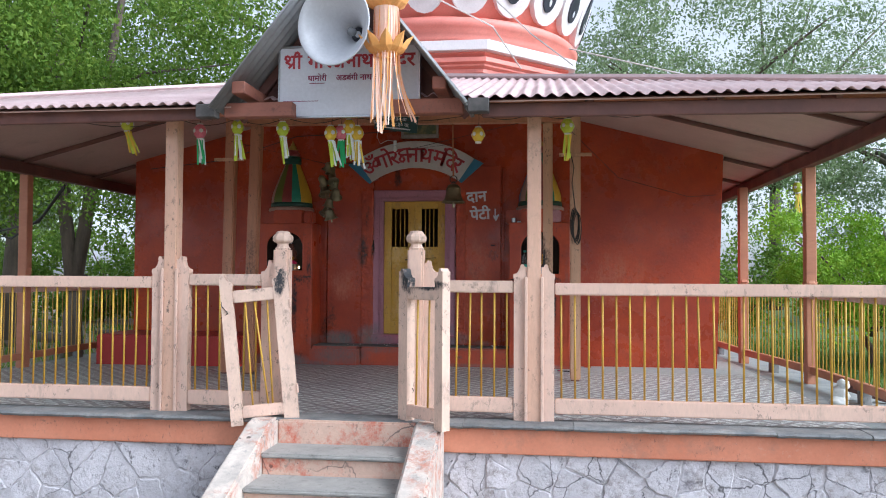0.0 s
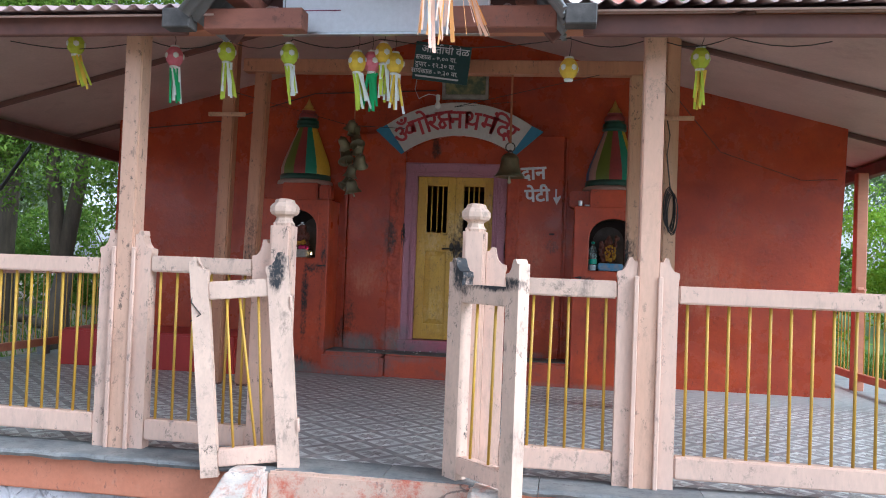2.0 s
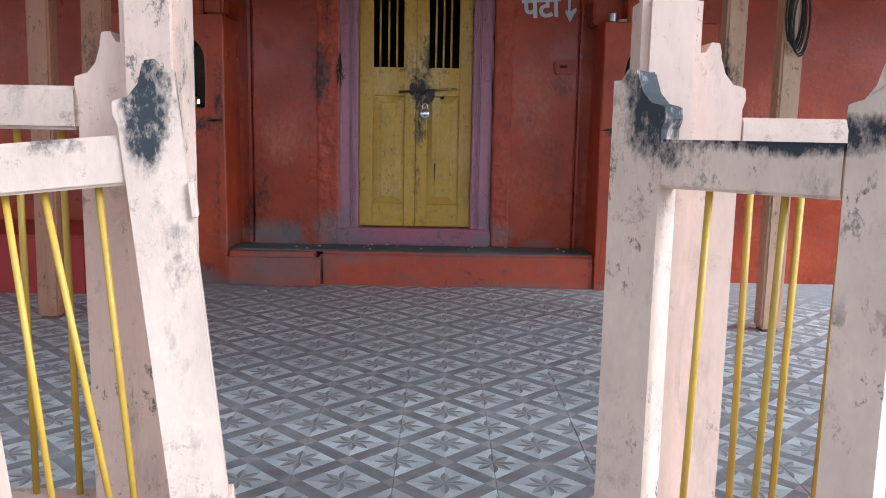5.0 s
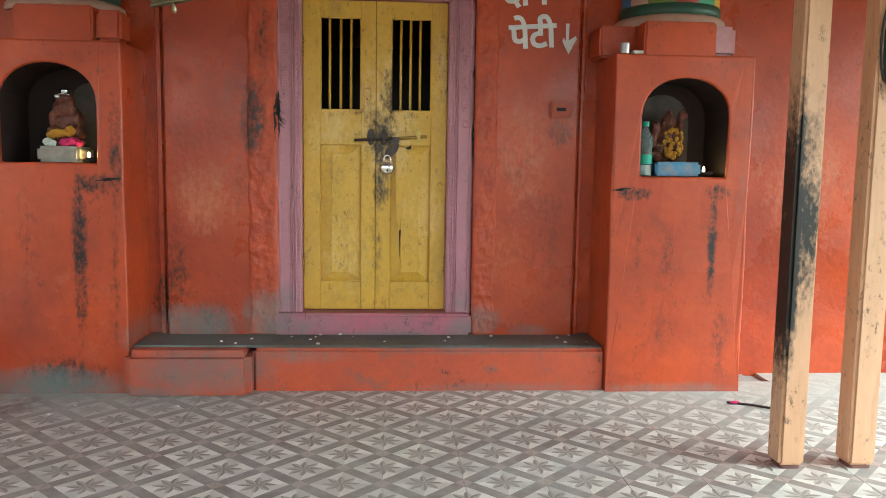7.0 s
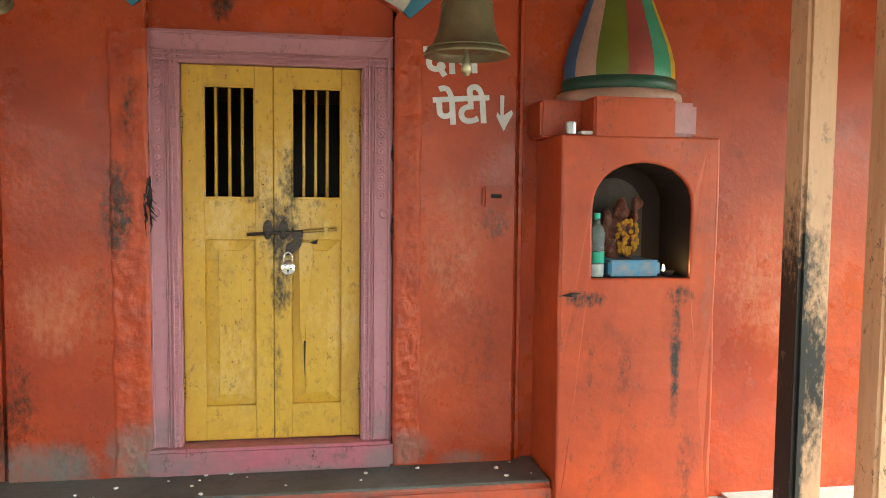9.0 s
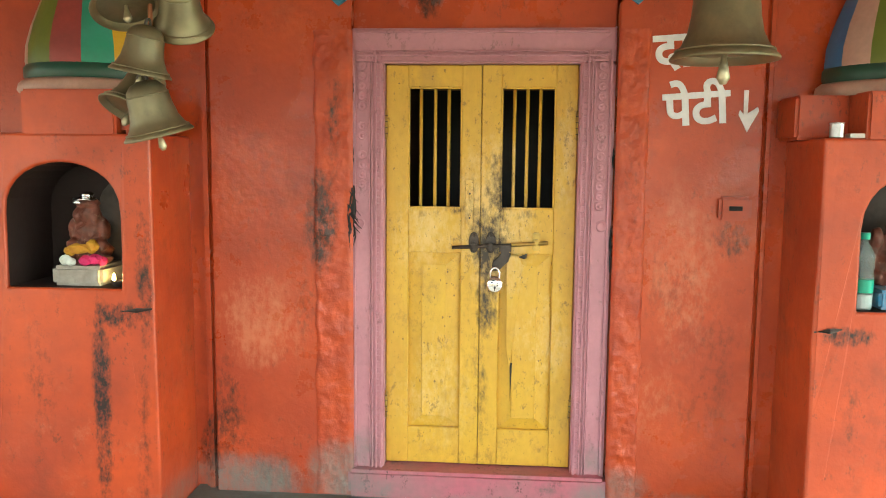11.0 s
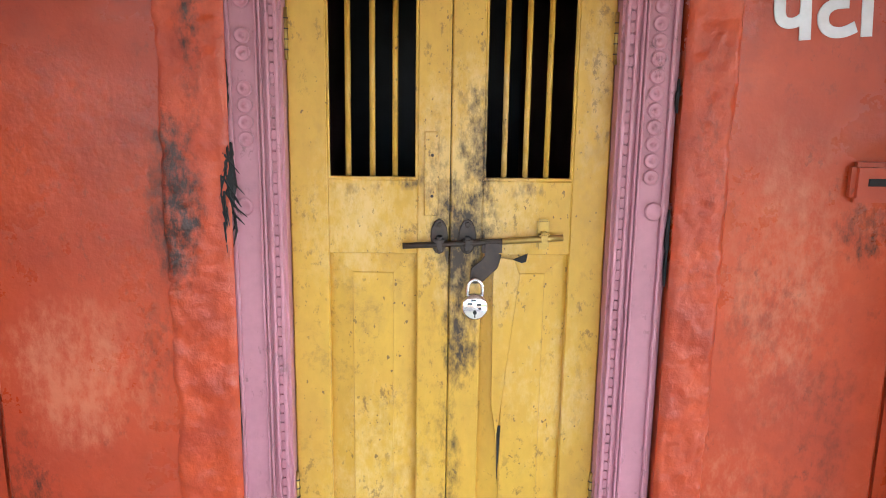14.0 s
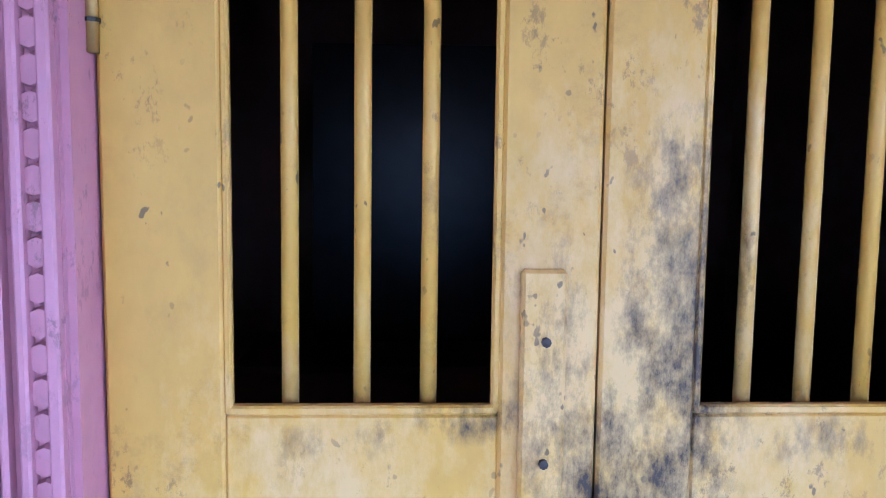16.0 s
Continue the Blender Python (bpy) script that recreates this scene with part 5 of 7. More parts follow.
# bolt, hasp and padlock
bolt = thing("door_bolt", "dark iron sliding bolt with a brass end across the door", "bolt", (-1.0, 10.2, 1.85))
part("rod", tube([(-1.180, 10.196, 1.828), (-0.93, 10.196, 1.842)], 0.0075, 10), M["iron"], bolt, smooth=True)
part("rod_end", tube([(-0.935, 10.196, 1.8425), (-0.785, 10.196, 1.853)], 0.0085, 10), M["brass"], bolt, "worn brass half of the rod", smooth=True)
for xc in (-1.090, -1.020):
    o = [(xc + 0.022 * math.cos(t2), 1.848 + 0.045 * math.sin(t2)) for t2 in np.linspace(0, 6.283, 13)[:-1]]
    sp = part("staple_plate", prism(o, 10.217, 10.226, 0.002), M["iron"], bolt)
    part("staple", box((xc - 0.012, 10.184, 1.822), (xc + 0.012, 10.218, 1.852), 0.006, 2), M["iron"], sp)
    for zc in (1.878, 1.815):
        part("bolt_head", xform(lathe([(0.008, 0), (0.007, 0.004), (0.0, 0.006)], 10), Matrix.Translation((xc, 10.217, zc)) @ pose(0, 0, 0, 90)), M["iron"], sp)
bp = part("end_bracket", box((-0.848, 10.214, 1.818), (-0.816, 10.226, 1.895), 0.006, 2), M["brass"], bolt)
part("bracket_bow", box((-0.845, 10.186, 1.838), (-0.819, 10.216, 1.866), 0.006, 2), M["brass"], bp)
part("hasp_sleeve", box((-0.985, 10.183, 1.806), (-0.935, 10.215, 1.846), 0.008, 2), M["iron"], bolt)
part("hasp_strap", prism([(-0.975, 1.81), (-0.935, 1.81), (-0.945, 1.775), (-0.985, 1.735), (-1.015, 1.735), (-1.01, 1.775), (-0.985, 1.795)], 10.192, 10.199, 0.002), M["iron"], bolt)
lock = thing("padlock", "round chrome steel padlock hanging from the hasp", "padlock", (-1.0, 10.18, 1.68))
bm = xform(lathe([(0.0, -0.013), (0.028, -0.013), (0.033, -0.009), (0.034, 0.0), (0.033, 0.009), (0.028, 0.013), (0.0, 0.0135)], 28), Matrix.Translation((-1.0, 10.180, 1.680)) @ pose(0, 0, 0, 90))
part("body", bm, M["chrome"], lock, smooth=True)
part("shackle", tube([(-1.0 + 0.0185 * math.cos(t2), 10.180, 1.725 + 0.024 * max(math.sin(t2), 0) - (0.03 if math.sin(t2) < -0.05 else 0)) for t2 in np.linspace(-0.3, math.pi + 0.3, 15)], 0.0048, 8), M["chrome"], lock, smooth=True)
part("face_plate", prism([(-1.0 + 0.028 * math.cos(t2), 1.680 + 0.028 * math.sin(t2)) for t2 in np.linspace(math.pi + 0.35, 2 * math.pi - 0.35, 12)], 10.1655, 10.1675), M["white"], lock, "pale lower face of the lock")
part("keyhole", prism([(-1.0 + 0.005 * math.cos(t2), 1.668 + 0.005 * math.sin(t2)) for t2 in np.linspace(0, 6.283, 9)[:-1]], 10.1640, 10.1665), M["black"], lock)
part("key_slot", box((-1.0015, 10.1642, 1.655), (-0.9985, 10.1662, 1.668), 0), M["black"], lock)
for dx, dz, w in ((-0.012, 0.010, 0.012), (0.010, 0.008, 0.010), (-0.004, 0.018, 0.014), (0.012, -0.002, 0.007)):
    part("worn_mark", box((-1.0 + dx - w / 2, 10.1650, 1.68 + dz - 0.002), (-1.0 + dx + w / 2, 10.1668, 1.68 + dz + 0.0025), 0.0005), M["black_paint"], lock, "dark worn bar of the maker's mark")
rag = thing("black_rag", "torn black rag stuffed between frame and wall", "rag", (-1.60, 10.16, 1.95))
for i in range(14):
    x, z = -1.590 + rng.uniform(-0.008, 0.006), 1.87 + i * 0.014
    part("strand", tube([(x, 10.172, z + 0.05), (x + rng.uniform(-0.012, 0.012), 10.155, z), (x + rng.uniform(-0.012, 0.04), 10.15, z - rng.uniform(0.02, 0.06))], 0.004, 5, [0.005, 0.0035, 0.001]), M["black"], rag)
for i in range(18):
    z = rng.uniform(1.88, 2.06)
    x = -1.588 + rng.uniform(-0.012, 0.006)
    part("strand", tube([(x, 10.168, z + 0.06), (x + rng.uniform(-0.010, 0.012), 10.140, z), (x + rng.uniform(-0.010, 0.035), 10.130, z - rng.uniform(0.03, 0.08))], 0.004, 5, [0.004, 0.0035, 0.0008]), M["black"], rag)
# black slivers drawn for the jagged shadow line along the frame
for i, (x, z0, z1) in enumerate(((-1.586, 2.14, 2.27), (-1.586, 1.32, 1.50), (-0.537, 1.74, 1.93), (-0.537, 2.16, 2.24), (-1.585, 2.42, 2.52))):
    n = 9
    left = [(x - 0.004 * math.sin(math.pi * j / n) * rng.uniform(0.1, 1.6), z0 + (z1 - z0) * j / n) for j in range(n + 1)]
    right = [(x + 0.003 * math.sin(math.pi * j / n) * rng.uniform(0.1, 1.6) + 0.001, z0 + (z1 - z0) * j / n) for j in range(n + 1)]
    part("gap", prism(left + right[::-1], 10.160, 10.176), M["black"], fr, "black sliver drawn for the shadow line between frame and plaster")
part("wad", xform(lathe([(0.0, -0.09), (0.010, -0.06), (0.019, -0.01), (0.015, 0.04), (0.006, 0.09), (0.0, 0.13)], 8), Matrix.Translation((-1.590, 10.16, 1.99))), M["black"], rag)

# ---- signs and lettering ----
SIGN_C = (-1.05, 2.025)


def arc_poly(a0, a1, r0, r1, n=24):
    o = [(SIGN_C[0] + r1 * math.sin(radians(a)), SIGN_C[1] + r1 * math.cos(radians(a))) for a in np.linspace(a0, a1, n)]
    i = [(SIGN_C[0] + r0 * math.sin(radians(a)), SIGN_C[1] + r0 * math.cos(radians(a))) for a in np.linspace(a1, a0, n)]
    return o + i


sg = thing("arched_sign", "arched white name band with red lettering and blue ends", "sign", (-1.05, 10.13, 2.8))
part("band", prism(arc_poly(-35, 35, 0.965, 1.305), 10.126, 10.15, 0.003), M["sign_white"], sg)
part("blue_end", prism([(SIGN_C[0] + r * math.sin(radians(a)), SIGN_C[1] + r * math.cos(radians(a))) for r, a in ((0.965, -35), (1.305, -35), (1.33, -40.5), (0.965, -37.5))], 10.125, 10.15), M["blue"], sg)
part("blue_end", prism([(SIGN_C[0] + r * math.sin(radians(a)), SIGN_C[1] + r * math.cos(radians(a))) for r, a in ((0.965, 35), (1.305, 35), (1.33, 40.5), (0.965, 37.5))], 10.125, 10.15), M["blue"], sg)
for ch, a in (("ॐ", -29.5), ("गो", -20.5), ("र", -13.5), ("क्ष", -7.5), ("ना", 0.5), ("थ", 7.5), ("मं", 16.0), ("िद", 22.5), ("र", 28.5)):
    r = 1.125
    m = Matrix.Translation((SIGN_C[0] + r * math.sin(radians(a)), 10.1245, SIGN_C[1] + r * math.cos(radians(a)))) @ pose(0, 0, 0, 0, a, 0)
    word([ch], 0.27, m, M["letter_red"], sg, 0.004)

bd = thing("name_board", "white rectangular temple name board with red lettering", "sign board", (-0.91, 6.10, 2.83))
part("panel", box((-1.445, 6.10, 2.845), (-0.365, 6.125, 3.375), 0.004), M["board"], bd)
for lo, hi in (((-1.455, 6.092, 2.832), (-0.355, 6.13, 2.847)), ((-1.455, 6.092, 3.373), (-0.355, 6.13, 3.388)), ((-1.457, 6.093, 2.845), (-1.443, 6.131, 3.375)), ((-0.367, 6.093, 2.845), (-0.353, 6.131, 3.375))):
    part("frame", box(lo, hi, 0.002), M["steel"], bd)
word(["श्री", " ", "गोर", "क्ष", "नाथ", " ", "मंिदर"], 0.148, Matrix.Translation((-0.90, 6.098, 3.262)), M["letter_red"], bd, 0.0035)
letters("धामोरी", 0.062, Matrix.Translation((-1.15, 6.098, 3.135)), M["letter_dark"], bd, 0.001, 0.0012)
letters("अडबंगी नाथ तप", 0.062, Matrix.Translation((-0.82, 6.098, 3.135)), M["letter_dark"], bd, 0.001, 0.0012)
part("underline", box((-1.21, 6.0965, 3.095), (-1.09, 6.0995, 3.100), 0), M["letter_dark"], bd)
part("rule", box((-1.42, 6.0965, 2.96), (-1.14, 6.0995, 2.964), 0), M["letter_dark"], bd)

gb = thing("time_board", "dark green board with white prayer times, hung askew", "notice board", (-1.0, 8.62, 3.2))
gm = Matrix.Translation((-1.0, 8.60, 3.335)) @ pose(0, 0, 0, 8, 7, 0)
part("panel", xform(box((-0.235, -0.01, -0.155), (0.235, 0.01, 0.155), 0.004), gm), M["green_board"], gb)
letters("आरतीची वेळ", 0.085, gm @ Matrix.Translation((0.02, -0.0115, 0.10)), M["letter_white"], gb, 0.0006, 0.001)
for i, tx in enumerate(("सकाळ - ७.०० वा.", "दुपार - १२.३० वा.", "सायंकाळ - ७.३० वा.")):
    letters(tx, 0.054, gm @ Matrix.Translation((-0.05, -0.0115, 0.03 - 0.057 * i)), M["letter_white"], gb, 0.0006, 0.0008)
part("text_bar", xform(box((-0.21, -0.0118, -0.132), (0.16, -0.0095, -0.118), 0), gm), M["letter_white"], gb)
part("hanger", tube([(-1.0, 8.62, 3.48), (-1.0, 8.76, 3.41)], 0.004, 5), M["wire"], gb)

dn = thing("donation_lettering", "white hand-painted words and arrow on the red wall", "lettering", (-0.2, 10.14, 2.3))
word(["दान"], 0.185, Matrix.Translation((-0.270, 10.1435, 2.618)) @ pose(0, 0, 0, 0, -4, 0), M["letter_white"], dn, 0.0055)
word(["पेटी"], 0.185, Matrix.Translation((-0.225, 10.1435, 2.395)) @ pose(0, 0, 0, 0, -4, 0), M["letter_white"], dn, 0.0055)
part("arrow", prism([(-0.03 + (a + 0.03) * 0.78, 2.305 + (b - 2.305) * 0.85) for a, b in ((-0.053, 2.495), (-0.029, 2.495), (-0.031, 2.39), (0.018, 2.42), (0.024, 2.40), (-0.03, 2.305), (-0.075, 2.385), (-0.068, 2.405), (-0.050, 2.385))], 10.1415, 10.146), M["letter_white"], dn)
sl = thing("donation_slot", "small red plastered donation slot in the wall", "donation slot", (-0.06, 10.14, 2.0))
part("surround", box((-0.128, 10.112, 1.960), (-0.002, 10.15, 2.055), 0.012, 2), M["block"], sl)
part("slot", box((-0.092, 10.1100, 2.000), (-0.040, 10.114, 2.018), 0.001), M["black"], sl)

pic = thing("framed_picture", "old framed print hung high on the wall", "picture", (-1.0, 10.15, 3.38))
part("print", box((-1.20, 10.168, 3.42), (-0.79, 10.172, 3.73), 0), M["print"], pic)
for lo, hi in (((-1.24, 10.155, 3.37), (-0.76, 10.20, 3.42)), ((-1.24, 10.155, 3.73), (-0.76, 10.20, 3.78)), ((-1.239, 10.156, 3.41), (-1.20, 10.199, 3.74)), ((-0.79, 10.156, 3.41), (-0.761, 10.199, 3.74))):
    part("frame", box(lo, hi, 0.006), M["grey_stone"], pic)
blb = thing("light_bulb", "white bulb in a holder on a drooping wire", "bulb", (-1.0, 8.7, 3.0))
part("globe", lathe([(0.0, -0.05), (0.022, -0.035), (0.026, -0.015), (0.016, 0.012), (0.012, 0.03)], 14, (-1.04, 8.72, 3.02)), M["white"], blb, smooth=True)
part("holder", lathe([(0.016, 0.028), (0.018, 0.035), (0.018, 0.075), (0.0, 0.08)], 12, (-1.04, 8.72, 3.02)), M["plastic_white"], blb)
part("wire", tube([(-1.04, 8.72, 3.09), (-1.12, 8.71, 3.10), (-1.2, 8.70, 3.06), (-1.24, 8.72, 3.14), (-1.22, 8.76, 3.33)], 0.004, 5), M["white_cord"], blb)

# ---- striped spires over the niches ----
PROF = [(0.258, 2.50), (0.264, 2.56), (0.260, 2.62), (0.238, 2.70), (0.203, 2.79), (0.164, 2.89), (0.126, 2.98), (0.100, 3.05)]
EDGES = [180, 132, 106, 79, 48, 24, 0]
STRIPES = ["yellow_paint", "teal_paint", "maroon_paint", "green_paint", "pale_stripe", "blue_stripe"]


def spire(x):
    y = WY - 0.04
    th = thing("niche_spire", "half-round plaster spire painted in vertical stripes over a niche", "spire", (x, y, 2.44))
    part("base_molding", lathe([(0.287, 2.435), (0.296, 2.45), (0.29, 2.475), (0.27, 2.49), (0.0, 2.492)], 28, (x, y, 0), math.pi, math.pi), M["pale_stripe"], th, "worn beige rim", smooth=True)
    part("dark_band", lathe([(0.262, 2.486), (0.270, 2.50), (0.270, 2.535), (0.260, 2.55)], 28, (x, y, 0), math.pi, math.pi), M["dark_green"], th, smooth=True)
    for i, s in enumerate(STRIPES):
        lo, hi = EDGES[i + 1], EDGES[i]
        bm = lathe([(r - 0.001, z) for r, z in PROF], 5, (x, y, 0), math.pi + radians(lo), radians(hi - lo))
        part("stripe", bm, M[s], th, smooth=True)
    part("collar", lathe([(0.100, 3.045), (0.118, 3.055), (0.120, 3.075), (0.11, 3.085), (0.118, 3.10), (0.112, 3.125), (0.095, 3.135), (0.10, 3.15)], 20, (x, y, 0), math.pi, math.pi), M["dark_green"], th, smooth=True)
    part("red_tier", lathe([(0.10, 3.15), (0.104, 3.165), (0.092, 3.20), (0.07, 3.215), (0.075, 3.23)], 20, (x, y, 0), math.pi, math.pi), M["maroon_paint"], th, smooth=True)
    part("tip", lathe([(0.07, 3.23), (0.068, 3.245), (0.045, 3.262), (0.05, 3.275), (0.028, 3.30), (0.018, 3.33), (0.0, 3.37)], 16, (x, y, 0), math.pi, math.pi), M["gold"], th, smooth=True)


spire(0.515)
spire(-2.655)

# ---- bells ----


def bell(parent_or_none, m, s, mat="bell", lab="", name="bell"):
    """A bell with its mouth at z = 0, about s wide."""
    prof = [(0.50, 0.0), (0.505, 0.02), (0.47, 0.06), (0.40, 0.14), (0.345, 0.26), (0.315, 0.42), (0.30, 0.58), (0.275, 0.68), (0.20, 0.76), (0.10, 0.80), (0.0, 0.81)]
    inner = [(0.47, 0.0), (0.36, 0.13), (0.30, 0.3), (0.27, 0.55), (0.0, 0.72)]
    bm = lathe([(r * s, z * s) for r, z in inner[::-1]] + [(r * s, z * s) for r, z in prof], 28)
    xform(bm, m)
    b = part(name, bm, M[mat], parent_or_none, lab, smooth=True)
    for z, r in ((0.09, 0.452), (0.60, 0.30)):
        part("rim_line", xform(lathe([(r * s, (z - 0.012) * s), ((r + 0.012) * s, z * s), (r * s, (z + 0.012) * s)], 24), m), M[mat], b, smooth=True)
    part("clapper", xform(tube([(0, 0, 0.55 * s), (0, 0, 0.02 * s), (0, 0, -0.06 * s), (0, 0, -0.16 * s), (0, 0, -0.22 * s)], 0.01, 8, [0.02 * s, 0.025 * s, 0.045 * s, 0.065 * s, 0.03 * s]), m), M["clapper"], b, smooth=True)
    part("crown_loop", xform(tube([(0.07 * s * math.cos(t2), 0, 0.80 * s + 0.10 * s * math.sin(t2)) for t2 in np.linspace(0, math.pi, 8)], 0.025 * s, 6), m), M["iron"], b)
    return b


bt = thing("hanging_bell", "large tarnished bronze bell hung on a cord", "bell", (-0.43, 8.985, 2.43))
bell(bt, Matrix.Translation((-0.43, 8.985, 2.438)), 0.262, name="bell_body")
part("ring", tube([(-0.43 + 0.04 * math.cos(t2), 8.985, 2.70 + 0.04 * math.sin(t2)) for t2 in np.linspace(0, 6.28, 14)], 0.006, 6), M["iron"], bt)
part("cord", tube([(-0.43, 8.975, 2.735), (-0.425, 8.87, 3.1), (-0.42, 8.80, 3.30), (-0.42, 8.80, 3.40)], 0.010, 6), M["rope"], bt)
bc = thing("bell_cluster", "cluster of small tarnished bronze bells on a cord", "bells", (-1.75, 8.66, 2.25))
for i, (dx, dy, dz, ax, ay, s) in enumerate(((0.03, -0.03, 2.33, 10, -12, 0.15), (-0.05, 0.0, 2.38, -8, 30, 0.145), (0.0, -0.05, 2.46, 12, 0, 0.13), (0.06, 0.04, 2.57, -10, -38, 0.14), (-0.04, -0.02, 2.60, 16, 26, 0.15), (0.02, 0.05, 2.66, -14, -16, 0.14),
                                                   (-0.06, 0.02, 2.72, 0, 40, 0.13), (0.05, -0.03, 2.74, 16, -34, 0.13), (0.0, 0.03, 2.82, -8, 6, 0.13), (-0.03, -0.02, 2.86, 10, 22, 0.12))):
    bell(bc, Matrix.Translation((-1.75 + dx, 8.66 + dy, dz - 0.095)) @ pose(0, 0, 0, ax, ay, i * 40), s, name="small_bell")
part("cord", tube([(-1.75, 8.66, 2.30), (-1.747, 8.68, 3.0), (-1.745, 8.75, 3.34)], 0.006, 6), M["rope"], bc)

# ---- what stands in the niches ----


def blob_mesh(points):
    """A lumpy stack of rounded lumps: (x, y, z, rx, ry, rz)."""
    bm = None
    for x, y, z, rx, ry, rz in points:
        b = bmesh.new()
        bmesh.ops.create_icosphere(b, subdivisions=3 if max(rx, rz) > 0.04 else 2, radius=1.0)
        for q in b.verts:
            f = 1 + 0.30 * noise.noise(q.co * 1.7 + Vector((x * 9, y * 9, z * 9))) + 0.16 * noise.noise(q.co * 5.0 + Vector((z * 9, y * 9, x * 9)))
            q.co = Vector((x + q.co.x * rx * f, y + q.co.y * ry * f, z + q.co.z * rz * f))
        bm = join(bm, b)
    return bm


YN = 10.03
X0 = 0.50
bs = thing("idol_ledge", "blue and grey wrapped stone ledge in the niche", "ledge", (0.52, 9.93, 1.665))
part("block", box((0.385, 9.865, 1.664), (0.625, 10.09, 1.735), 0.012, 2), M["plastic_blue"], bs)
idol = part("statue", blob_mesh([(0.46, 10.02, 1.80, 0.045, 0.05, 0.075), (0.53, 10.02, 1.79, 0.03, 0.04, 0.065), (0.48, 10.02, 1.88, 0.06, 0.045, 0.06), (0.485, 10.0, 1.945, 0.036, 0.04, 0.042), (0.49, 10.0, 1.985, 0.02, 0.03, 0.025), (0.552, 10.01, 1.93, 0.016, 0.03, 0.05), (0.565, 10.01, 1.985, 0.028, 0.025, 0.03), (0.418, 10.0, 1.91, 0.022, 0.03, 0.045), (0.405, 10.0, 1.85, 0.018, 0.03, 0.04), (0.425, 10.0, 1.765, 0.03, 0.04, 0.03)]), M["ochre"], None, smooth=True)
md = idol.modifiers.new("whole", "REMESH")
md.mode, md.voxel_size, md.use_smooth_shade = "VOXEL", 0.006, True
tagged(idol, "small vermilion stone statue standing in the arched niche", "statue")
gar = part("garland", blob_mesh([(0.505 + 0.045 * math.cos(t2) + rng.uniform(-0.008, 0.008), 9.96, 1.835 + 0.075 * math.sin(t2) + rng.uniform(-0.008, 0.008), 0.009, 0.009, 0.011) for t2 in np.linspace(0, 6.28, 26)] + [(0.505 + rng.uniform(-0.03, 0.03), 9.955, rng.uniform(1.75, 1.86), 0.010, 0.010, 0.012) for i in range(18)]), M["marigold"], None)
tagged(gar, "yellow marigold garland on the statue", "garland")
bot = thing("water_bottle", "clear plastic water bottle with a green cap and label", "bottle", (0.335, 9.90, 1.662))
part("body", lathe([(0.0, 0.0), (0.034, 0.0), (0.037, 0.01), (0.037, 0.06), (0.0345, 0.07), (0.037, 0.08), (0.037, 0.13), (0.034, 0.14), (0.037, 0.15), (0.037, 0.19), (0.03, 0.215), (0.014, 0.24), (0.0135, 0.258)], 20, (0.335, 9.90, 1.662)), M["bottle"], bot, smooth=True)
part("label", lathe([(0.0378, 0.062), (0.038, 0.064), (0.038, 0.108), (0.0378, 0.11)], 20, (0.335, 9.90, 1.662)), M["plastic_green"], bot, smooth=True)
part("cap", lathe([(0.0165, 0.255), (0.0165, 0.278), (0.0, 0.28)], 14, (0.335, 9.90, 1.662)), M["plastic_green"], bot)
part("water", lathe([(0.0, 0.002), (0.032, 0.004), (0.034, 0.055), (0.0, 0.056)], 16, (0.335, 9.90, 1.662)), M["plastic_white"], bot)


def oil_lamp(x, y, z):
    th = thing("oil_lamp", "small clay oil lamp with a lit wick", "oil lamp", (x, y, z))
    part("dish", lathe([(0.0, 0.0), (0.022, 0.0), (0.034, 0.018), (0.035, 0.024), (0.026, 0.018), (0.0, 0.012)], 16, (x, y, z)), M["soot_shade_red"], th, smooth=True)
    part("flame", lathe([(0.0, 0.02), (0.006, 0.027), (0.0055, 0.037), (0.0, 0.052)], 8, (x - 0.018, y - 0.012, z)), M["flame"], th, smooth=True)


oil_lamp(0.665, 9.90, 1.664)
oil_lamp(-2.452, 9.89, 1.689)
part_back = part("niche_backing", prism([(0.34 + 0.15 + 0.15 * math.cos(a), 1.95 + 0.15 * math.sin(a)) for a in np.linspace(0, math.pi, 12)] + [(0.34, 1.67), (0.64, 1.67)], 10.12, 10.149), M["niche_wash"])
tagged(part_back, "sooty whitewashed slab at the back of the niche", "slab")
nl = part("niche_backing", prism([(-2.655 + 0.13 + 0.0 + 0.12 * math.cos(a), 1.99 + 0.11 * math.sin(a)) for a in np.linspace(0, math.pi, 12)] + [(-2.645, 1.69), (-2.405 - 0.01, 1.69)], 10.12, 10.149), M["niche_wash"])
tagged(nl, "sooty arched slab at the back of the niche", "slab")
lb = thing("offering_stone", "pale rough stone base strewn with dried offerings", "base", (-2.62, 9.93, 1.69))
part("block", box((-2.72, 9.87, 1.687), (-2.515, 10.08, 1.765), 0.014, 2), M["grey_stone"], lb)
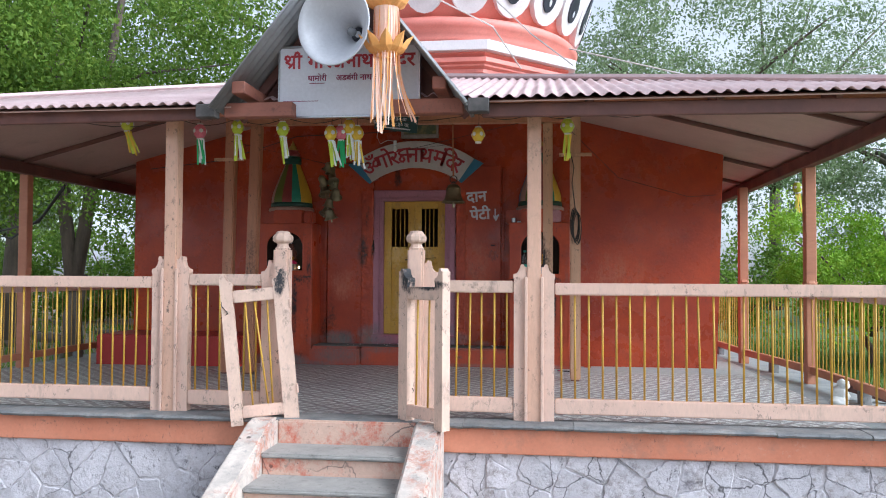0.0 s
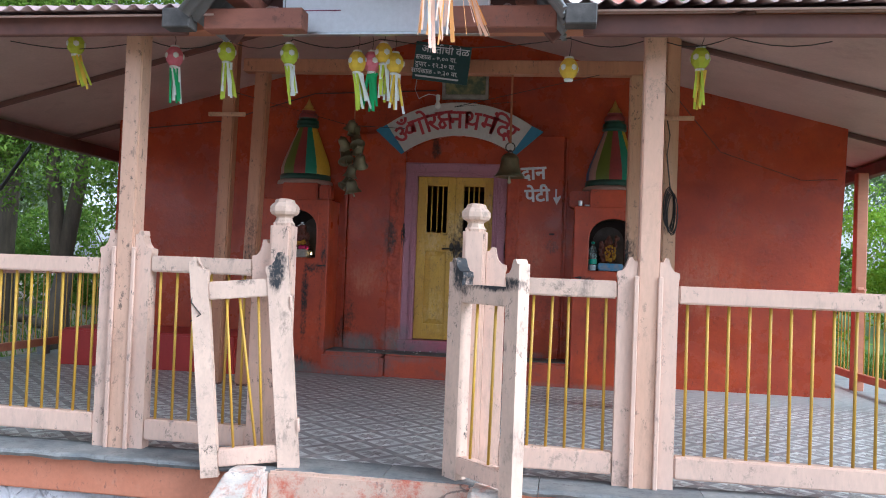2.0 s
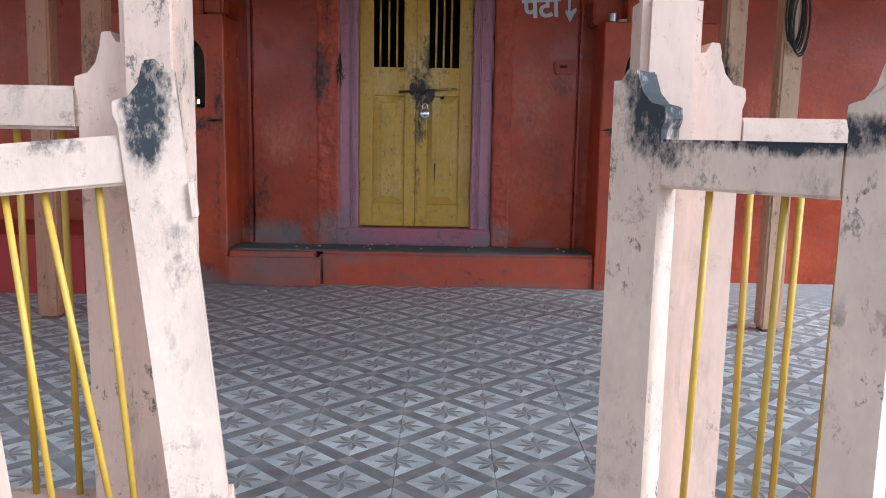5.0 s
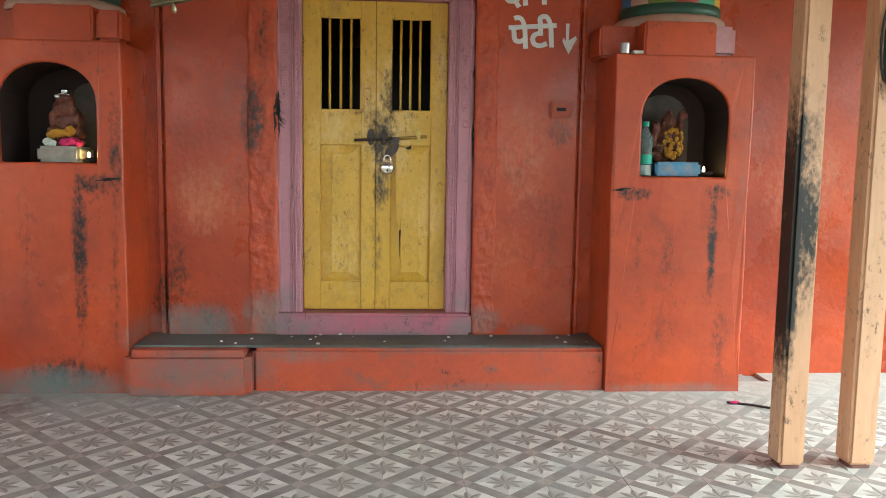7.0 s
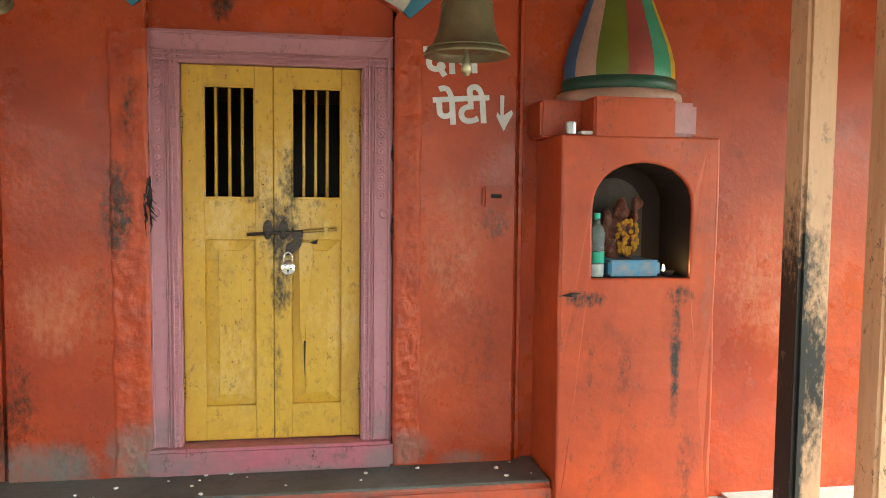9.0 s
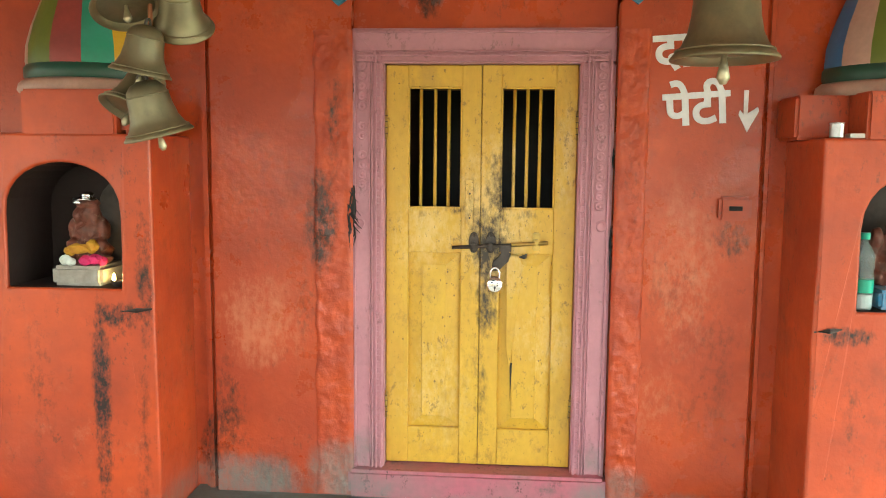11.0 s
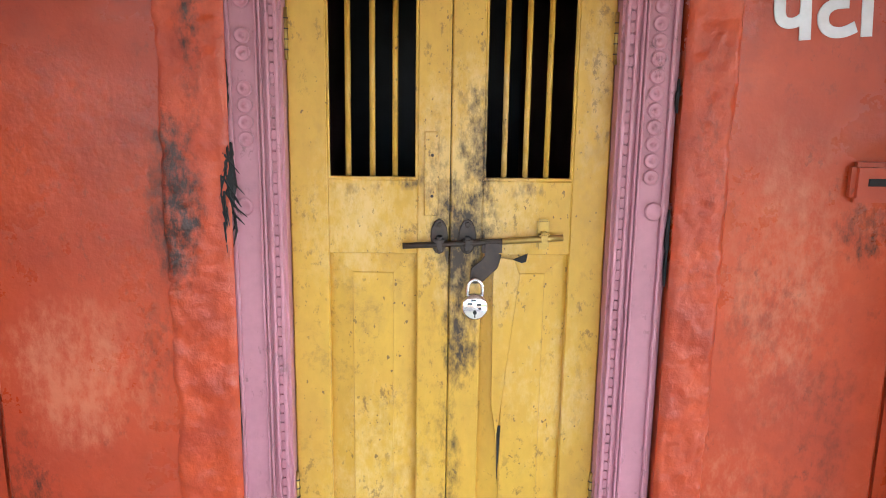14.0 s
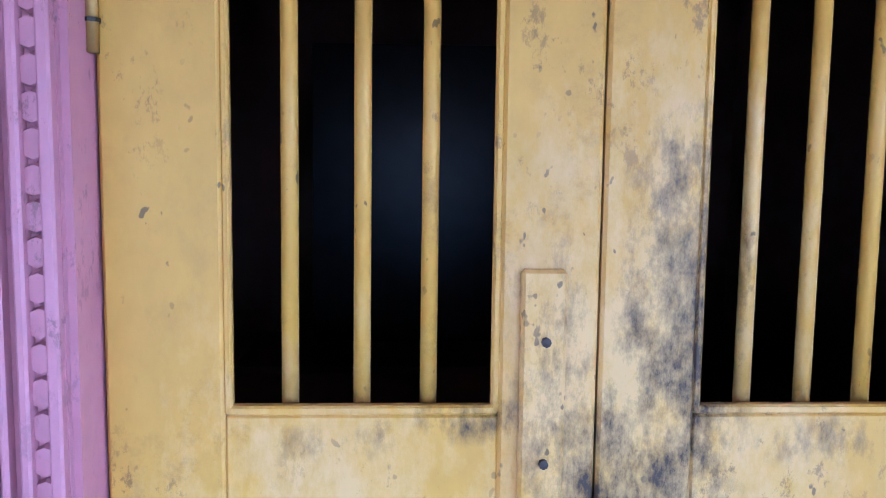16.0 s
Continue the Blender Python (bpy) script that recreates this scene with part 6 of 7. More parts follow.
idol = part("statue", blob_mesh([(-2.61, 9.98, 1.82, 0.075, 0.06, 0.05), (-2.61, 9.98, 1.895, 0.055, 0.05, 0.055), (-2.61, 9.97, 1.965, 0.036, 0.04, 0.042), (-2.672, 9.97, 1.90, 0.02, 0.025, 0.045), (-2.548, 9.97, 1.90, 0.02, 0.025, 0.045), (-2.66, 9.95, 1.84, 0.035, 0.03, 0.03), (-2.56, 9.95, 1.84, 0.035, 0.03, 0.03), (-2.61, 9.965, 2.005, 0.048, 0.04, 0.022), (-2.645, 9.96, 1.955, 0.022, 0.025, 0.04), (-2.575, 9.96, 1.955, 0.022, 0.025, 0.04), (-2.61, 9.96, 1.78, 0.085, 0.05, 0.03)]), M["ochre"], None, smooth=True)
md = idol.modifiers.new("whole", "REMESH")
md.mode, md.voxel_size, md.use_smooth_shade = "VOXEL", 0.006, True
tagged(idol, "small painted stone statue seated in the arched niche", "statue")
hat = part("head_ornament", blob_mesh([(-2.61, 9.945, 2.022, 0.046, 0.04, 0.010), (-2.60, 9.945, 2.040, 0.028, 0.026, 0.012), (-2.635, 9.93, 2.010, 0.018, 0.014, 0.010)]), M["chrome"], None, smooth=True)
tagged(hat, "silver ornament on the statue's head", "ornament")
for nm, mt, pts, lab in (("flower_tuft", "magenta", [(-2.555, 9.90, 1.79, 0.03, 0.02, 0.022), (-2.59, 9.895, 1.785, 0.03, 0.02, 0.02), (-2.53, 9.91, 1.782, 0.02, 0.02, 0.02)], "magenta flower tuft at the feet of the statue"),
                         ("flower_tuft", "white_petals", [(-2.675, 9.90, 1.785, 0.025, 0.02, 0.02), (-2.65, 9.895, 1.778, 0.02, 0.02, 0.016)], "white flower tuft at the feet of the statue"),
                         ("flower_tuft", "marigold", [(-2.62, 9.905, 1.83, 0.05, 0.02, 0.02), (-2.66, 9.91, 1.82, 0.025, 0.02, 0.02), (-2.57, 9.91, 1.84, 0.025, 0.02, 0.03)], "yellow marigolds draped on the statue")):
    ob = part(nm, blob_mesh(pts), M[mt], None)
    tagged(ob, lab, "flowers")
tn = part("small_tin", lathe([(0.022, 2.277), (0.024, 2.28), (0.024, 2.325), (0.026, 2.33), (0.0, 2.333)], 14, (0.20, 9.87, 0)), M["steel"])
tagged(tn, "small grey tin on the niche ledge", "tin")
mb = part("matchbox", box((0.24, 9.85, 2.277), (0.305, 9.90, 2.293), 0.002), M["plastic_white"])
tagged(mb, "pale matchbox on the niche ledge", "matchbox")
for x0, x1, z in ((0.15, 0.25, 1.585), (-2.42, -2.30, 1.60)):
    ht = part("incense_holder", tube([(x0, 9.832, z), ((x0 + x1) / 2, 9.822, z + 0.006), (x1, 9.832, z + 0.012)], 0.007, 6, [0.004, 0.010, 0.003]), M["iron"])
    tagged(ht, "dark incense stub stuck into the niche pillar", "incense holder")

# dim furnishing of the room behind the bars
sh = thing("glass_cabinet", "dark glazed cabinet in the unlit room", "cabinet", (-1.2, 13.0, 0.78))
part("plinth", box((-1.9, 12.7, 0.775), (-0.2, 13.45, 1.4), 0.02), M["dark_room"], sh)
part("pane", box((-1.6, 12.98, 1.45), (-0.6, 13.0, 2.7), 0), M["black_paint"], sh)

# ---- decorations on the front ----


def streamers(x, y, z, n, length, spread, w, lean, seed):
    """Paper strips hanging from a point, each a bmesh of its own."""
    r = random.Random(seed)
    for i in range(n):
        bm = bmesh.new()
        a = 2 * math.pi * i / n
        x0, y0 = x + 0.02 * math.cos(a), y + 0.02 * math.sin(a)
        dx, dy = spread * r.uniform(-1, 1), spread * r.uniform(-0.6, 0.6)
        L = length * r.uniform(0.75, 1.1)
        prev = None
        for f in (0.0, 0.4, 0.8, 1.0):
            px, py, pz = x0 + dx * f + lean * L * f, y0 + dy * f, z - L * f
            pr = [bm.verts.new((px - w / 2, py, pz)), bm.verts.new((px + w / 2, py + 0.004, pz))]
            if prev:
                bm.faces.new((prev[0], prev[1], pr[1], pr[0]))
            prev = pr
        yield bm


def lantern(x, y, z, ball, tails, lean, lab, seed):
    th = thing("paper_lantern", lab, "paper lantern", (x, y, z), group="lantern garland")
    r = 0.052
    bm = lathe([(0.02, -0.055), (0.03, -0.05), (0.045, -0.03), (r, 0.0), (0.045, 0.03), (0.03, 0.05), (0.022, 0.056)], 10, (x, y, z))
    part("globe", bm, M[ball], th)
    for zz in (-0.062, 0.058):
        part("rim", lathe([(0.024, zz - 0.006), (0.026, zz), (0.024, zz + 0.006)], 10, (x, y, z)), M["white_paper"], th)
    for i in range(5):
        a = 2 * math.pi * i / 5 + 0.3
        part("petal", xform(lathe([(0.018, 0), (0.014, 0.004), (0.0, 0.005)], 6), Matrix.Translation((x + r * 0.96 * math.cos(a), y + r * 0.96 * math.sin(a), z)) @ pose(0, 0, 0, 0, 0, math.degrees(a)) @ pose(0, 0, 0, 0, 90, 0)), M["white_paper"], th)
    for i, t in enumerate(tails):
        for bm in streamers(x + 0.01 * i, y, z - 0.06, 5, 0.20, 0.03, 0.013, lean, seed * 10 + i):
            part("tail", bm, M[t], th)
    part("string", tube([(x, y, z + 0.058), (x + 0.01, 0.5 * (y + 6.40) if y < 7 else y, 0.5 * (z + 2.99)), (x, 6.405 if y < 7 else y, 2.962 if y < 7 else 2.78)], 0.002, 4), M["wire"], th)


for i, (x, y, z, b, t, ln) in enumerate(((-2.88, 6.45, 2.885, "lime_paper", ("lime_paper", "yellow_paper"), 0.35), (-2.228, 6.42, 2.805, "pink_paper", ("green_paper", "white_paper"), 0.1), (-1.916, 6.44, 2.837, "lime_paper", ("lime_paper", "white_paper"), 0.1),
                                         (-1.507, 6.36, 2.80, "lime_paper", ("lime_paper", "white_paper"), 0.15), (-1.119, 6.39, 2.765, "yellow_paper", ("lime_paper", "white_paper"), 0.22), (-1.045, 6.43, 2.775, "pink_paper", ("green_paper", "green_paper"), 0.0),
                                         (-0.977, 6.42, 2.82, "yellow_paper", ("lime_paper", "white_paper"), 0.02), (-0.915, 6.44, 2.77, "yellow_paper", ("yellow_paper", "white_paper"), 0.05), (0.054, 6.48, 2.75, "yellow_paper", (), 0.0), (0.75, 6.48, 2.805, "lime_paper", ("lime_paper", "yellow_paper"), 0.0),
                                         (3.33, 9.4, 2.62, "lime_paper", ("lime_paper", "yellow_paper"), 0.05))):
    labs = {"lime_paper": "lime green paper lantern with fluttering paper tails", "pink_paper": "pink and white paper lantern with green tails", "yellow_paper": "yellow paper lantern with pale tails"}
    lantern(x, y, z, b, t, ln, labs[b] if t else "small yellow paper lantern without tails", i)
wr = thing("decoration_wire", "thin dark wire strung along the veranda beam", "wire", (-0.9, 6.42, 2.9))
pts = []
for a, b in zip((-3.3, -2.4, -1.916, -1.507, -1.0, 0.05, 0.5, 0.9), (-2.4, -1.916, -1.507, -1.0, 0.05, 0.5, 0.9, 1.5)):
    for f in np.linspace(0, 1, 7)[:-1]:
        pts.append((a + (b - a) * f, 6.43, 2.905 - 0.05 * math.sin(math.pi * f)))
part("strand", tube(pts, 0.003, 4), M["wire"], wr)
for pts, r in ([(-2.86, 8.62, 3.1), (-2.0, 9.4, 2.95), (-1.6, 10.1, 3.05)], 0.004), ([(-4.6, 10.17, 3.02), (-3.6, 10.17, 3.12), (-2.6, 10.17, 3.42), (-1.3, 10.17, 3.46)], 0.006), ([(0.8, 8.62, 3.2), (1.4, 9.4, 2.75), (2.3, 10.15, 2.6), (2.62, 10.15, 2.62)], 0.003), ([(-0.4, 9.0, 3.1), (-0.9, 8.75, 3.0), (0.3, 8.65, 3.25)], 0.003):
    w = thing("cable", "thin cable slung across the veranda", "cable", pts[0])
    part("run", tube(pts, r, 5), M["wire"], w)

# large orange hanging lantern
kx, ky = -0.525, 5.66
kd = thing("orange_lantern", "large orange paper lantern with petal rings and long peach tails", "paper lantern", (kx, ky, 2.7))
part("frame", lathe([(0.075, 3.27), (0.085, 3.40), (0.09, 3.52), (0.08, 3.58)], 16, (kx, ky, 0)), M["peach_paper"], kd)
for z, rr, mt in ((3.57, 0.10, "orange_paper"), (3.25, 0.10, "orange_paper")):
    for i in range(9):
        a = 2 * math.pi * i / 9
        bm = bmesh.new()
        vs = [bm.verts.new(p) for p in ((0.07, -0.03, z - 0.075), (0.07, 0.03, z - 0.075), (rr + 0.015, 0.048, z - 0.03), (rr + 0.04, 0.0, z - 0.04), (rr + 0.015, -0.048, z - 0.03), (rr + 0.05, 0.034, z + 0.02), (rr + 0.10, 0.0, z + 0.06), (rr + 0.05, -0.034, z + 0.02))]
        for f in ((0, 1, 3), (1, 2, 3), (0, 3, 4), (2, 5, 6, 3), (4, 3, 6, 7)):
            bm.faces.new([vs[q] for q in f])
        xform(bm, Matrix.Translation((kx, ky, 0)) @ pose(0, 0, 0, 0, 0, math.degrees(a)))
        part("petal", bm, M[mt], kd)
for i in range(26):
    a = 2 * math.pi * i / 26
    for z0, L, sp, nm in ((3.52, 0.27, 0.012, "strip"), (3.22, 0.52, 0.055, "tail")):
        x0, y0 = kx + 0.088 * math.cos(a), ky + 0.088 * math.sin(a)
        bm = bmesh.new()
        prev = None
        l2 = L * rng.uniform(0.85, 1.12)
        ex, ey = rng.uniform(-sp, sp) + (0.10 * (a < 1.2 or a > 5.4) if nm == "tail" else 0), rng.uniform(-sp, sp)
        for f in (0, 0.35, 0.7, 1.0):
            px, py, pz = x0 + ex * f * f, y0 + ey * f * f, z0 - l2 * f
            pr = [bm.verts.new((px - 0.007 * math.sin(a) - 0.003, py + 0.007 * math.cos(a), pz)), bm.verts.new((px + 0.007 * math.sin(a) + 0.003, py - 0.007 * math.cos(a), pz))]
            if prev:
                bm.faces.new((prev[0], prev[1], pr[1], pr[0]))
            prev = pr
        part(nm, bm, M["peach_paper"] if i % 3 else M["orange_paper"], kd)
part("cord", tube([(kx, ky, 3.55), (kx - 0.05, ky + 0.12, 3.66)], 0.004, 5), M["white_cord"], kd)

# loudspeaker horn
hs = thing("loudspeaker_horn", "large white enamel loudspeaker horn above the name board", "loudspeaker", (-0.90, 5.7, 3.4))
prof = [(0.285, 0.0), (0.292, 0.004), (0.285, 0.012), (0.25, -0.03), (0.20, -0.085), (0.15, -0.15), (0.10, -0.23), (0.065, -0.31), (0.05, -0.36)]
aim = Vector((-0.30, -1.0, -0.06)).normalized()
hm = Matrix.Translation((-0.885, 5.58, 3.385)) @ aim.to_track_quat("Z", "Y").to_matrix().to_4x4()
bm = bmesh.new()
rings = [[bm.verts.new((r * math.cos(2 * math.pi * i / 40), r * math.sin(2 * math.pi * i / 40), z)) for i in range(40)] for r, z in prof]
for a, b in zip(rings, rings[1:]):
    for i in range(40):
        bm.faces.new((a[i], a[(i + 1) % 40], b[(i + 1) % 40], b[i]))
part("flare", xform(bm, hm), M["horn"], hs, smooth=True)
part("throat", xform(lathe([(0.052, -0.40), (0.055, -0.34), (0.048, -0.33), (0.0, -0.35)], 20), hm), M["black_paint"], hs, "black throat of the horn")
part("reflector", xform(lathe([(0.0, -0.30), (0.03, -0.27), (0.034, -0.24), (0.0, -0.215)], 16), hm), M["grey_tin"], hs, smooth=True)
part("driver", xform(lathe([(0.05, -0.34), (0.075, -0.37), (0.08, -0.44), (0.06, -0.48), (0.0, -0.485)], 20), hm), M["horn"], hs, smooth=True)
part("bracket", tube([(-0.80, 5.95, 3.42), (-0.80, 6.10, 3.55), (-0.85, 6.3, 3.62)], 0.014, 6), M["iron"], hs)

# ---- the tower behind ----
tw = thing("temple_tower", "coral and white temple tower with a ring of painted petals", "temple tower", (CX, 13.1, 4.1))
TY = 13.1


def octo(profile, mat, name, lab=""):
    part(name, lathe(profile, 8, (CX, TY, 0), math.pi / 8), M[mat], tw, lab)


octo([(2.02, 3.9), (2.02, 4.42), (2.08, 4.45), (2.08, 4.50), (2.14, 4.53), (2.14, 4.56)], "tower_red", "drum", "coral octagonal drum of the tower")
octo([(2.14, 4.555), (2.20, 4.58), (2.20, 4.64), (2.10, 4.66), (2.16, 4.70), (2.16, 4.73)], "tower_red", "cornice")
octo([(2.26, 4.72), (2.27, 4.73), (2.27, 4.86), (2.0, 4.90)], "tower_white", "ledge", "white octagonal ledge")
part("ring", lathe([(1.98, 4.88), (2.06, 4.93), (2.02, 5.0), (2.12, 5.06), (2.16, 5.13), (2.10, 5.20), (2.02, 5.22)], 64, (CX, TY, 0)), M["tower_red"], tw, "coral round mouldings", smooth=True)
part("bowl", lathe([(2.02, 5.20), (2.14, 5.5), (2.30, 6.0), (2.34, 6.4), (1.6, 6.9), (0.9, 8.6), (0.0, 10.2)], 48, (CX, TY, 0)), M["tower_red"], tw, smooth=True)
for i in range(22):
    a = 2 * math.pi * (i + 0.5) / 22
    pl = [(0.30 * math.sin(t2), 0.45 - 0.42 * math.cos(t2)) for t2 in np.linspace(0, 2 * math.pi, 19)[:-1]]
    m = Matrix.Translation((CX + 2.05 * math.cos(a), TY + 2.05 * math.sin(a), 5.23)) @ pose(0, 0, 0, 0, 0, math.degrees(a) + 90) @ pose(0, 0, 0, 20, 0, 0)
    pt = part("petal", xform(prism(pl, -0.07, 0.03), m), M["tower_white"], tw, "white petal with a dark teardrop")
    pe = [(0.13 * math.sin(t2) * (1 if math.cos(t2) > -0.2 else 0.8), 0.47 - 0.25 * math.cos(t2) + (0.12 if math.cos(t2) < -0.9 else 0)) for t2 in np.linspace(0, 2 * math.pi, 17)[:-1]]
    part("teardrop", xform(prism(pe, -0.095, -0.06), m), M["black_paint"], pt)
    part("teardrop_eye", xform(prism([(0.025 * math.cos(t2) + 0.02, 0.36 + 0.05 * math.sin(t2)) for t2 in np.linspace(0, 6.283, 11)[:-1]], -0.10, -0.09), m), M["horn"], pt)
for pts in ([(-0.6, 6.4, 4.0), (0.0, 9.0, 4.4), (0.3, 9.5, 4.05)], [(-0.3, 11.0, 5.6), (0.4, 10.3, 4.7), (0.9, 9.6, 4.1)], [(0.9, 11.2, 4.75), (3.0, 10.5, 4.0), (6.5, 9.0, 4.2), (14, 8.0, 5.0)]):
    w = thing("string_of_lights", "pale string slung from the tower to the roof", "string", pts[0])
    part("run", tube(pts, 0.010, 5), M["white_cord"], w)

# low red bench by the wall
bn = part("wall_bench", box((-4.88, 9.42, F - 0.03), (-3.05, WY + 0.01, 0.88), 0.012, 2), M["gable_wall"])
tagged(bn, "low red plastered bench along the temple wall", "bench")
bn2 = part("bench_top", box((-4.86, 9.44, 0.878), (-3.06, WY + 0.005, 0.892), 0.004), M["gable_wall"], bn)

# litter at the far corner of the veranda
bg = part("plastic_bag", blob_mesh([(3.14, 7.62, 0.60, 0.075, 0.07, 0.09), (3.16, 7.60, 0.70, 0.05, 0.05, 0.05), (3.10, 7.55, 0.56, 0.08, 0.07, 0.04)]), M["white_paper"], None, smooth=True)
tagged(bg, "crumpled white plastic bag by the railing", "plastic bag")
pk = part("timber_offcut", xform(box((-0.7, -0.04, 0), (0.7, 0.04, 0.06), 0.006), pose(3.9, 7.6, 0.45, 0, 12, -35)), M["dark_beam"])
tagged(pk, "loose dark timber lying by the veranda corner", "timber")
fl = part("flower_sprig", tube([(0.72, 9.62, F + 0.006), (0.82, 9.57, F + 0.008), (0.93, 9.50, F + 0.006)], 0.006, 5), M["iron"])
tagged(fl, "withered sprig with a pink petal on the floor", "sprig")
fl2 = part("petal", blob_mesh([(0.75, 9.60, F + 0.012, 0.022, 0.014, 0.008)]), M["magenta"], fl)
for i in range(26):
    x, y = rng.uniform(-1.9, 0.1), rng.uniform(9.89, 10.12)
    if i > 17:
        x, y = rng.uniform(-2.9, 0.6), rng.uniform(9.3, 9.68)
    z = 0.769 if i <= 17 else F
    s = rng.uniform(0.004, 0.012)
    cr = part("crumb", blob_mesh([(x, y, z + s * 0.4, s, s * 0.8, s * 0.5)]), M["white"])
    tagged(cr, "white crumb of offering on the step" if i <= 17 else "white crumb of offering on the floor", "crumb", group="crumbs")

# ---- trees and shrubs ----


def leaf_cloud(centres, per, size, seed):
    """Leaves as small folded rhombi round many centres (x, y, z, r)."""
    r = np.random.RandomState(seed)
    C = np.repeat(np.array(centres), per, axis=0)
    n = len(C)
    d = r.normal(size=(n, 3))
    d /= np.linalg.norm(d, axis=1)[:, None]
    P = C[:, :3] + d * (C[:, 3] * r.uniform(0.25, 1.0, n) ** 0.5)[:, None] * np.array([1, 1, 0.75])
    u = r.normal(size=(n, 3))
    u[:, 2] -= 0.5
    u /= np.linalg.norm(u, axis=1)[:, None]
    w = np.cross(u, r.normal(size=(n, 3)))
    w /= np.linalg.norm(w, axis=1)[:, None]
    L = (size * r.uniform(0.6, 1.3, n))[:, None]
    V = np.stack([P, P + u * L * 0.5 + w * L * 0.24, P + u * L, P + u * L * 0.5 - w * L * 0.24], 1).reshape(-1, 3)
    return V, np.arange(4 * n).reshape(-1, 4)


def cloud_object(name, V, Q, material, parent):
    me = bpy.data.meshes.new(name)
    me.vertices.add(len(V))
    me.vertices.foreach_set("co", V.astype(np.float32).ravel())
    me.loops.add(Q.size)
    me.loops.foreach_set("vertex_index", Q.astype(np.int32).ravel())
    me.polygons.add(len(Q))
    me.polygons.foreach_set("loop_start", np.arange(0, Q.size, 4, dtype=np.int32))
    me.polygons.foreach_set("loop_total", np.full(len(Q), 4, dtype=np.int32))
    me.update(calc_edges=True)
    me.materials.append(material)
    ob = new(name, me)
    if parent is not None:
        ob.parent = parent
        ob.matrix_parent_inverse = parent.matrix_basis.inverted()
    return ob


def tree(x, y, h, spread, seed, label, leaf="leaf", stems=0, size=0.16, clumps=70, per=130, fork=0.35, low=0.3, trunk=0.16, cat="tree", name="tree"):
    r = random.Random(seed)
    th = thing(name, label, cat, (x, y, -0.05))
    bm = tube([(x, y, -0.1), (x + r.uniform(-.1, .1), y, h * fork * 0.5), (x + r.uniform(-.3, .3), y + r.uniform(-.2, .2), h * fork)], 0.1, 9, [trunk * 1.3, trunk, trunk * 0.85])
    base = Vector((x, y, h * fork))
    for i in range(stems):
        side = 1 if i % 2 else -1
        join(bm, tube([base - Vector((0, 0, 0.3)), base + Vector((side * 0.22, 0.1 * i, h * 0.14)), base + Vector((side * 0.42, 0.2, h * 0.36)), base + Vector((side * 0.8, 0.3, h * 0.62))], 0.1, 9, [trunk * 0.85, trunk * 0.72, trunk * 0.55, 0.06]))
    cs = []
    for i in range(9):
        a = 2 * math.pi * i / 9 + r.uniform(-.3, .3)
        e = Vector((x + spread * r.uniform(.45, .9) * math.cos(a), y + spread * r.uniform(.45, .9) * math.sin(a), h * r.uniform(low + 0.15, 0.95)))
        mid = base.lerp(e, 0.5) + Vector((r.uniform(-.3, .3), r.uniform(-.3, .3), 0.08 * h))
        if stems:
            root = base + Vector(((0.42 if i % 2 else -0.42), 0.2, h * r.uniform(0.2, 0.38)))
            join(bm, tube([root, root.lerp(e, 0.5) + Vector((0, 0, 0.03 * h)), e], 0.05, 6, [trunk * 0.3, trunk * 0.18, 0.015]))
        else:
            join(bm, tube([base, mid, e], 0.05, 6, [trunk * 0.55, trunk * 0.3, 0.02]))
        for q in range(max(1, clumps // 14)):
            f = r.uniform(0.35, 1.1)
            p = base.lerp(e, f) + Vector((r.gauss(0, .16), r.gauss(0, .16), r.gauss(0, .10))) * spread
            cs.append((p.x, p.y, p.z, spread * r.uniform(0.13, 0.26)))
    while len(cs) < clumps:
        a, b, rr = r.uniform(0, 6.283), r.uniform(low, 1.0), spread * r.uniform(0.2, 1.0)
        k2 = math.sqrt(max(0.05, 1 - ((b - 0.62) / 0.45) ** 2)) if b > 0.2 else 0.5
        cs.append((x + rr * k2 * math.cos(a), y + rr * k2 * math.sin(a), h * b, spread * r.uniform(0.12, 0.24)))
    part("trunk", bm, M["bark"], th, smooth=True)
    V, Q = leaf_cloud(cs, per, size, seed)
    V[:, 2] = np.maximum(V[:, 2], 0.05)
    ob = cloud_object("crown", V, Q, M[leaf], th)
    return th


tree(-8.5, 14.7, 9.5, 4.6, 11, "leafy green neem tree with a forked dark trunk beside the yard", stems=2, size=0.095, clumps=160, per=640, trunk=0.17, fork=0.17, low=0.36)
tree(-12.5, 18.5, 10.5, 5.0, 12, "tall leafy green tree beyond the yard", size=0.11, clumps=130, per=520, trunk=0.22, low=0.34)
tree(-4.2, 21.0, 13.0, 5.5, 13, "tall leafy green tree behind the temple", size=0.12, clumps=130, per=520, trunk=0.24, low=0.3)
tree(-10.5, 10.5, 7.0, 2.6, 18, "slim leafy tree near the yard edge", size=0.12, clumps=60, per=260, trunk=0.11, low=0.5)
# distant crowns and scrub use the leaf colour with haze mixed in
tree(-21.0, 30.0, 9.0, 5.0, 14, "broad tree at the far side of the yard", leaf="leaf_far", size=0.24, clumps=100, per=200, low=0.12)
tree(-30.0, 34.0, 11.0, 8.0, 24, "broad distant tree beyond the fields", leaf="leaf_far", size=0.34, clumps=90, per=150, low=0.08)
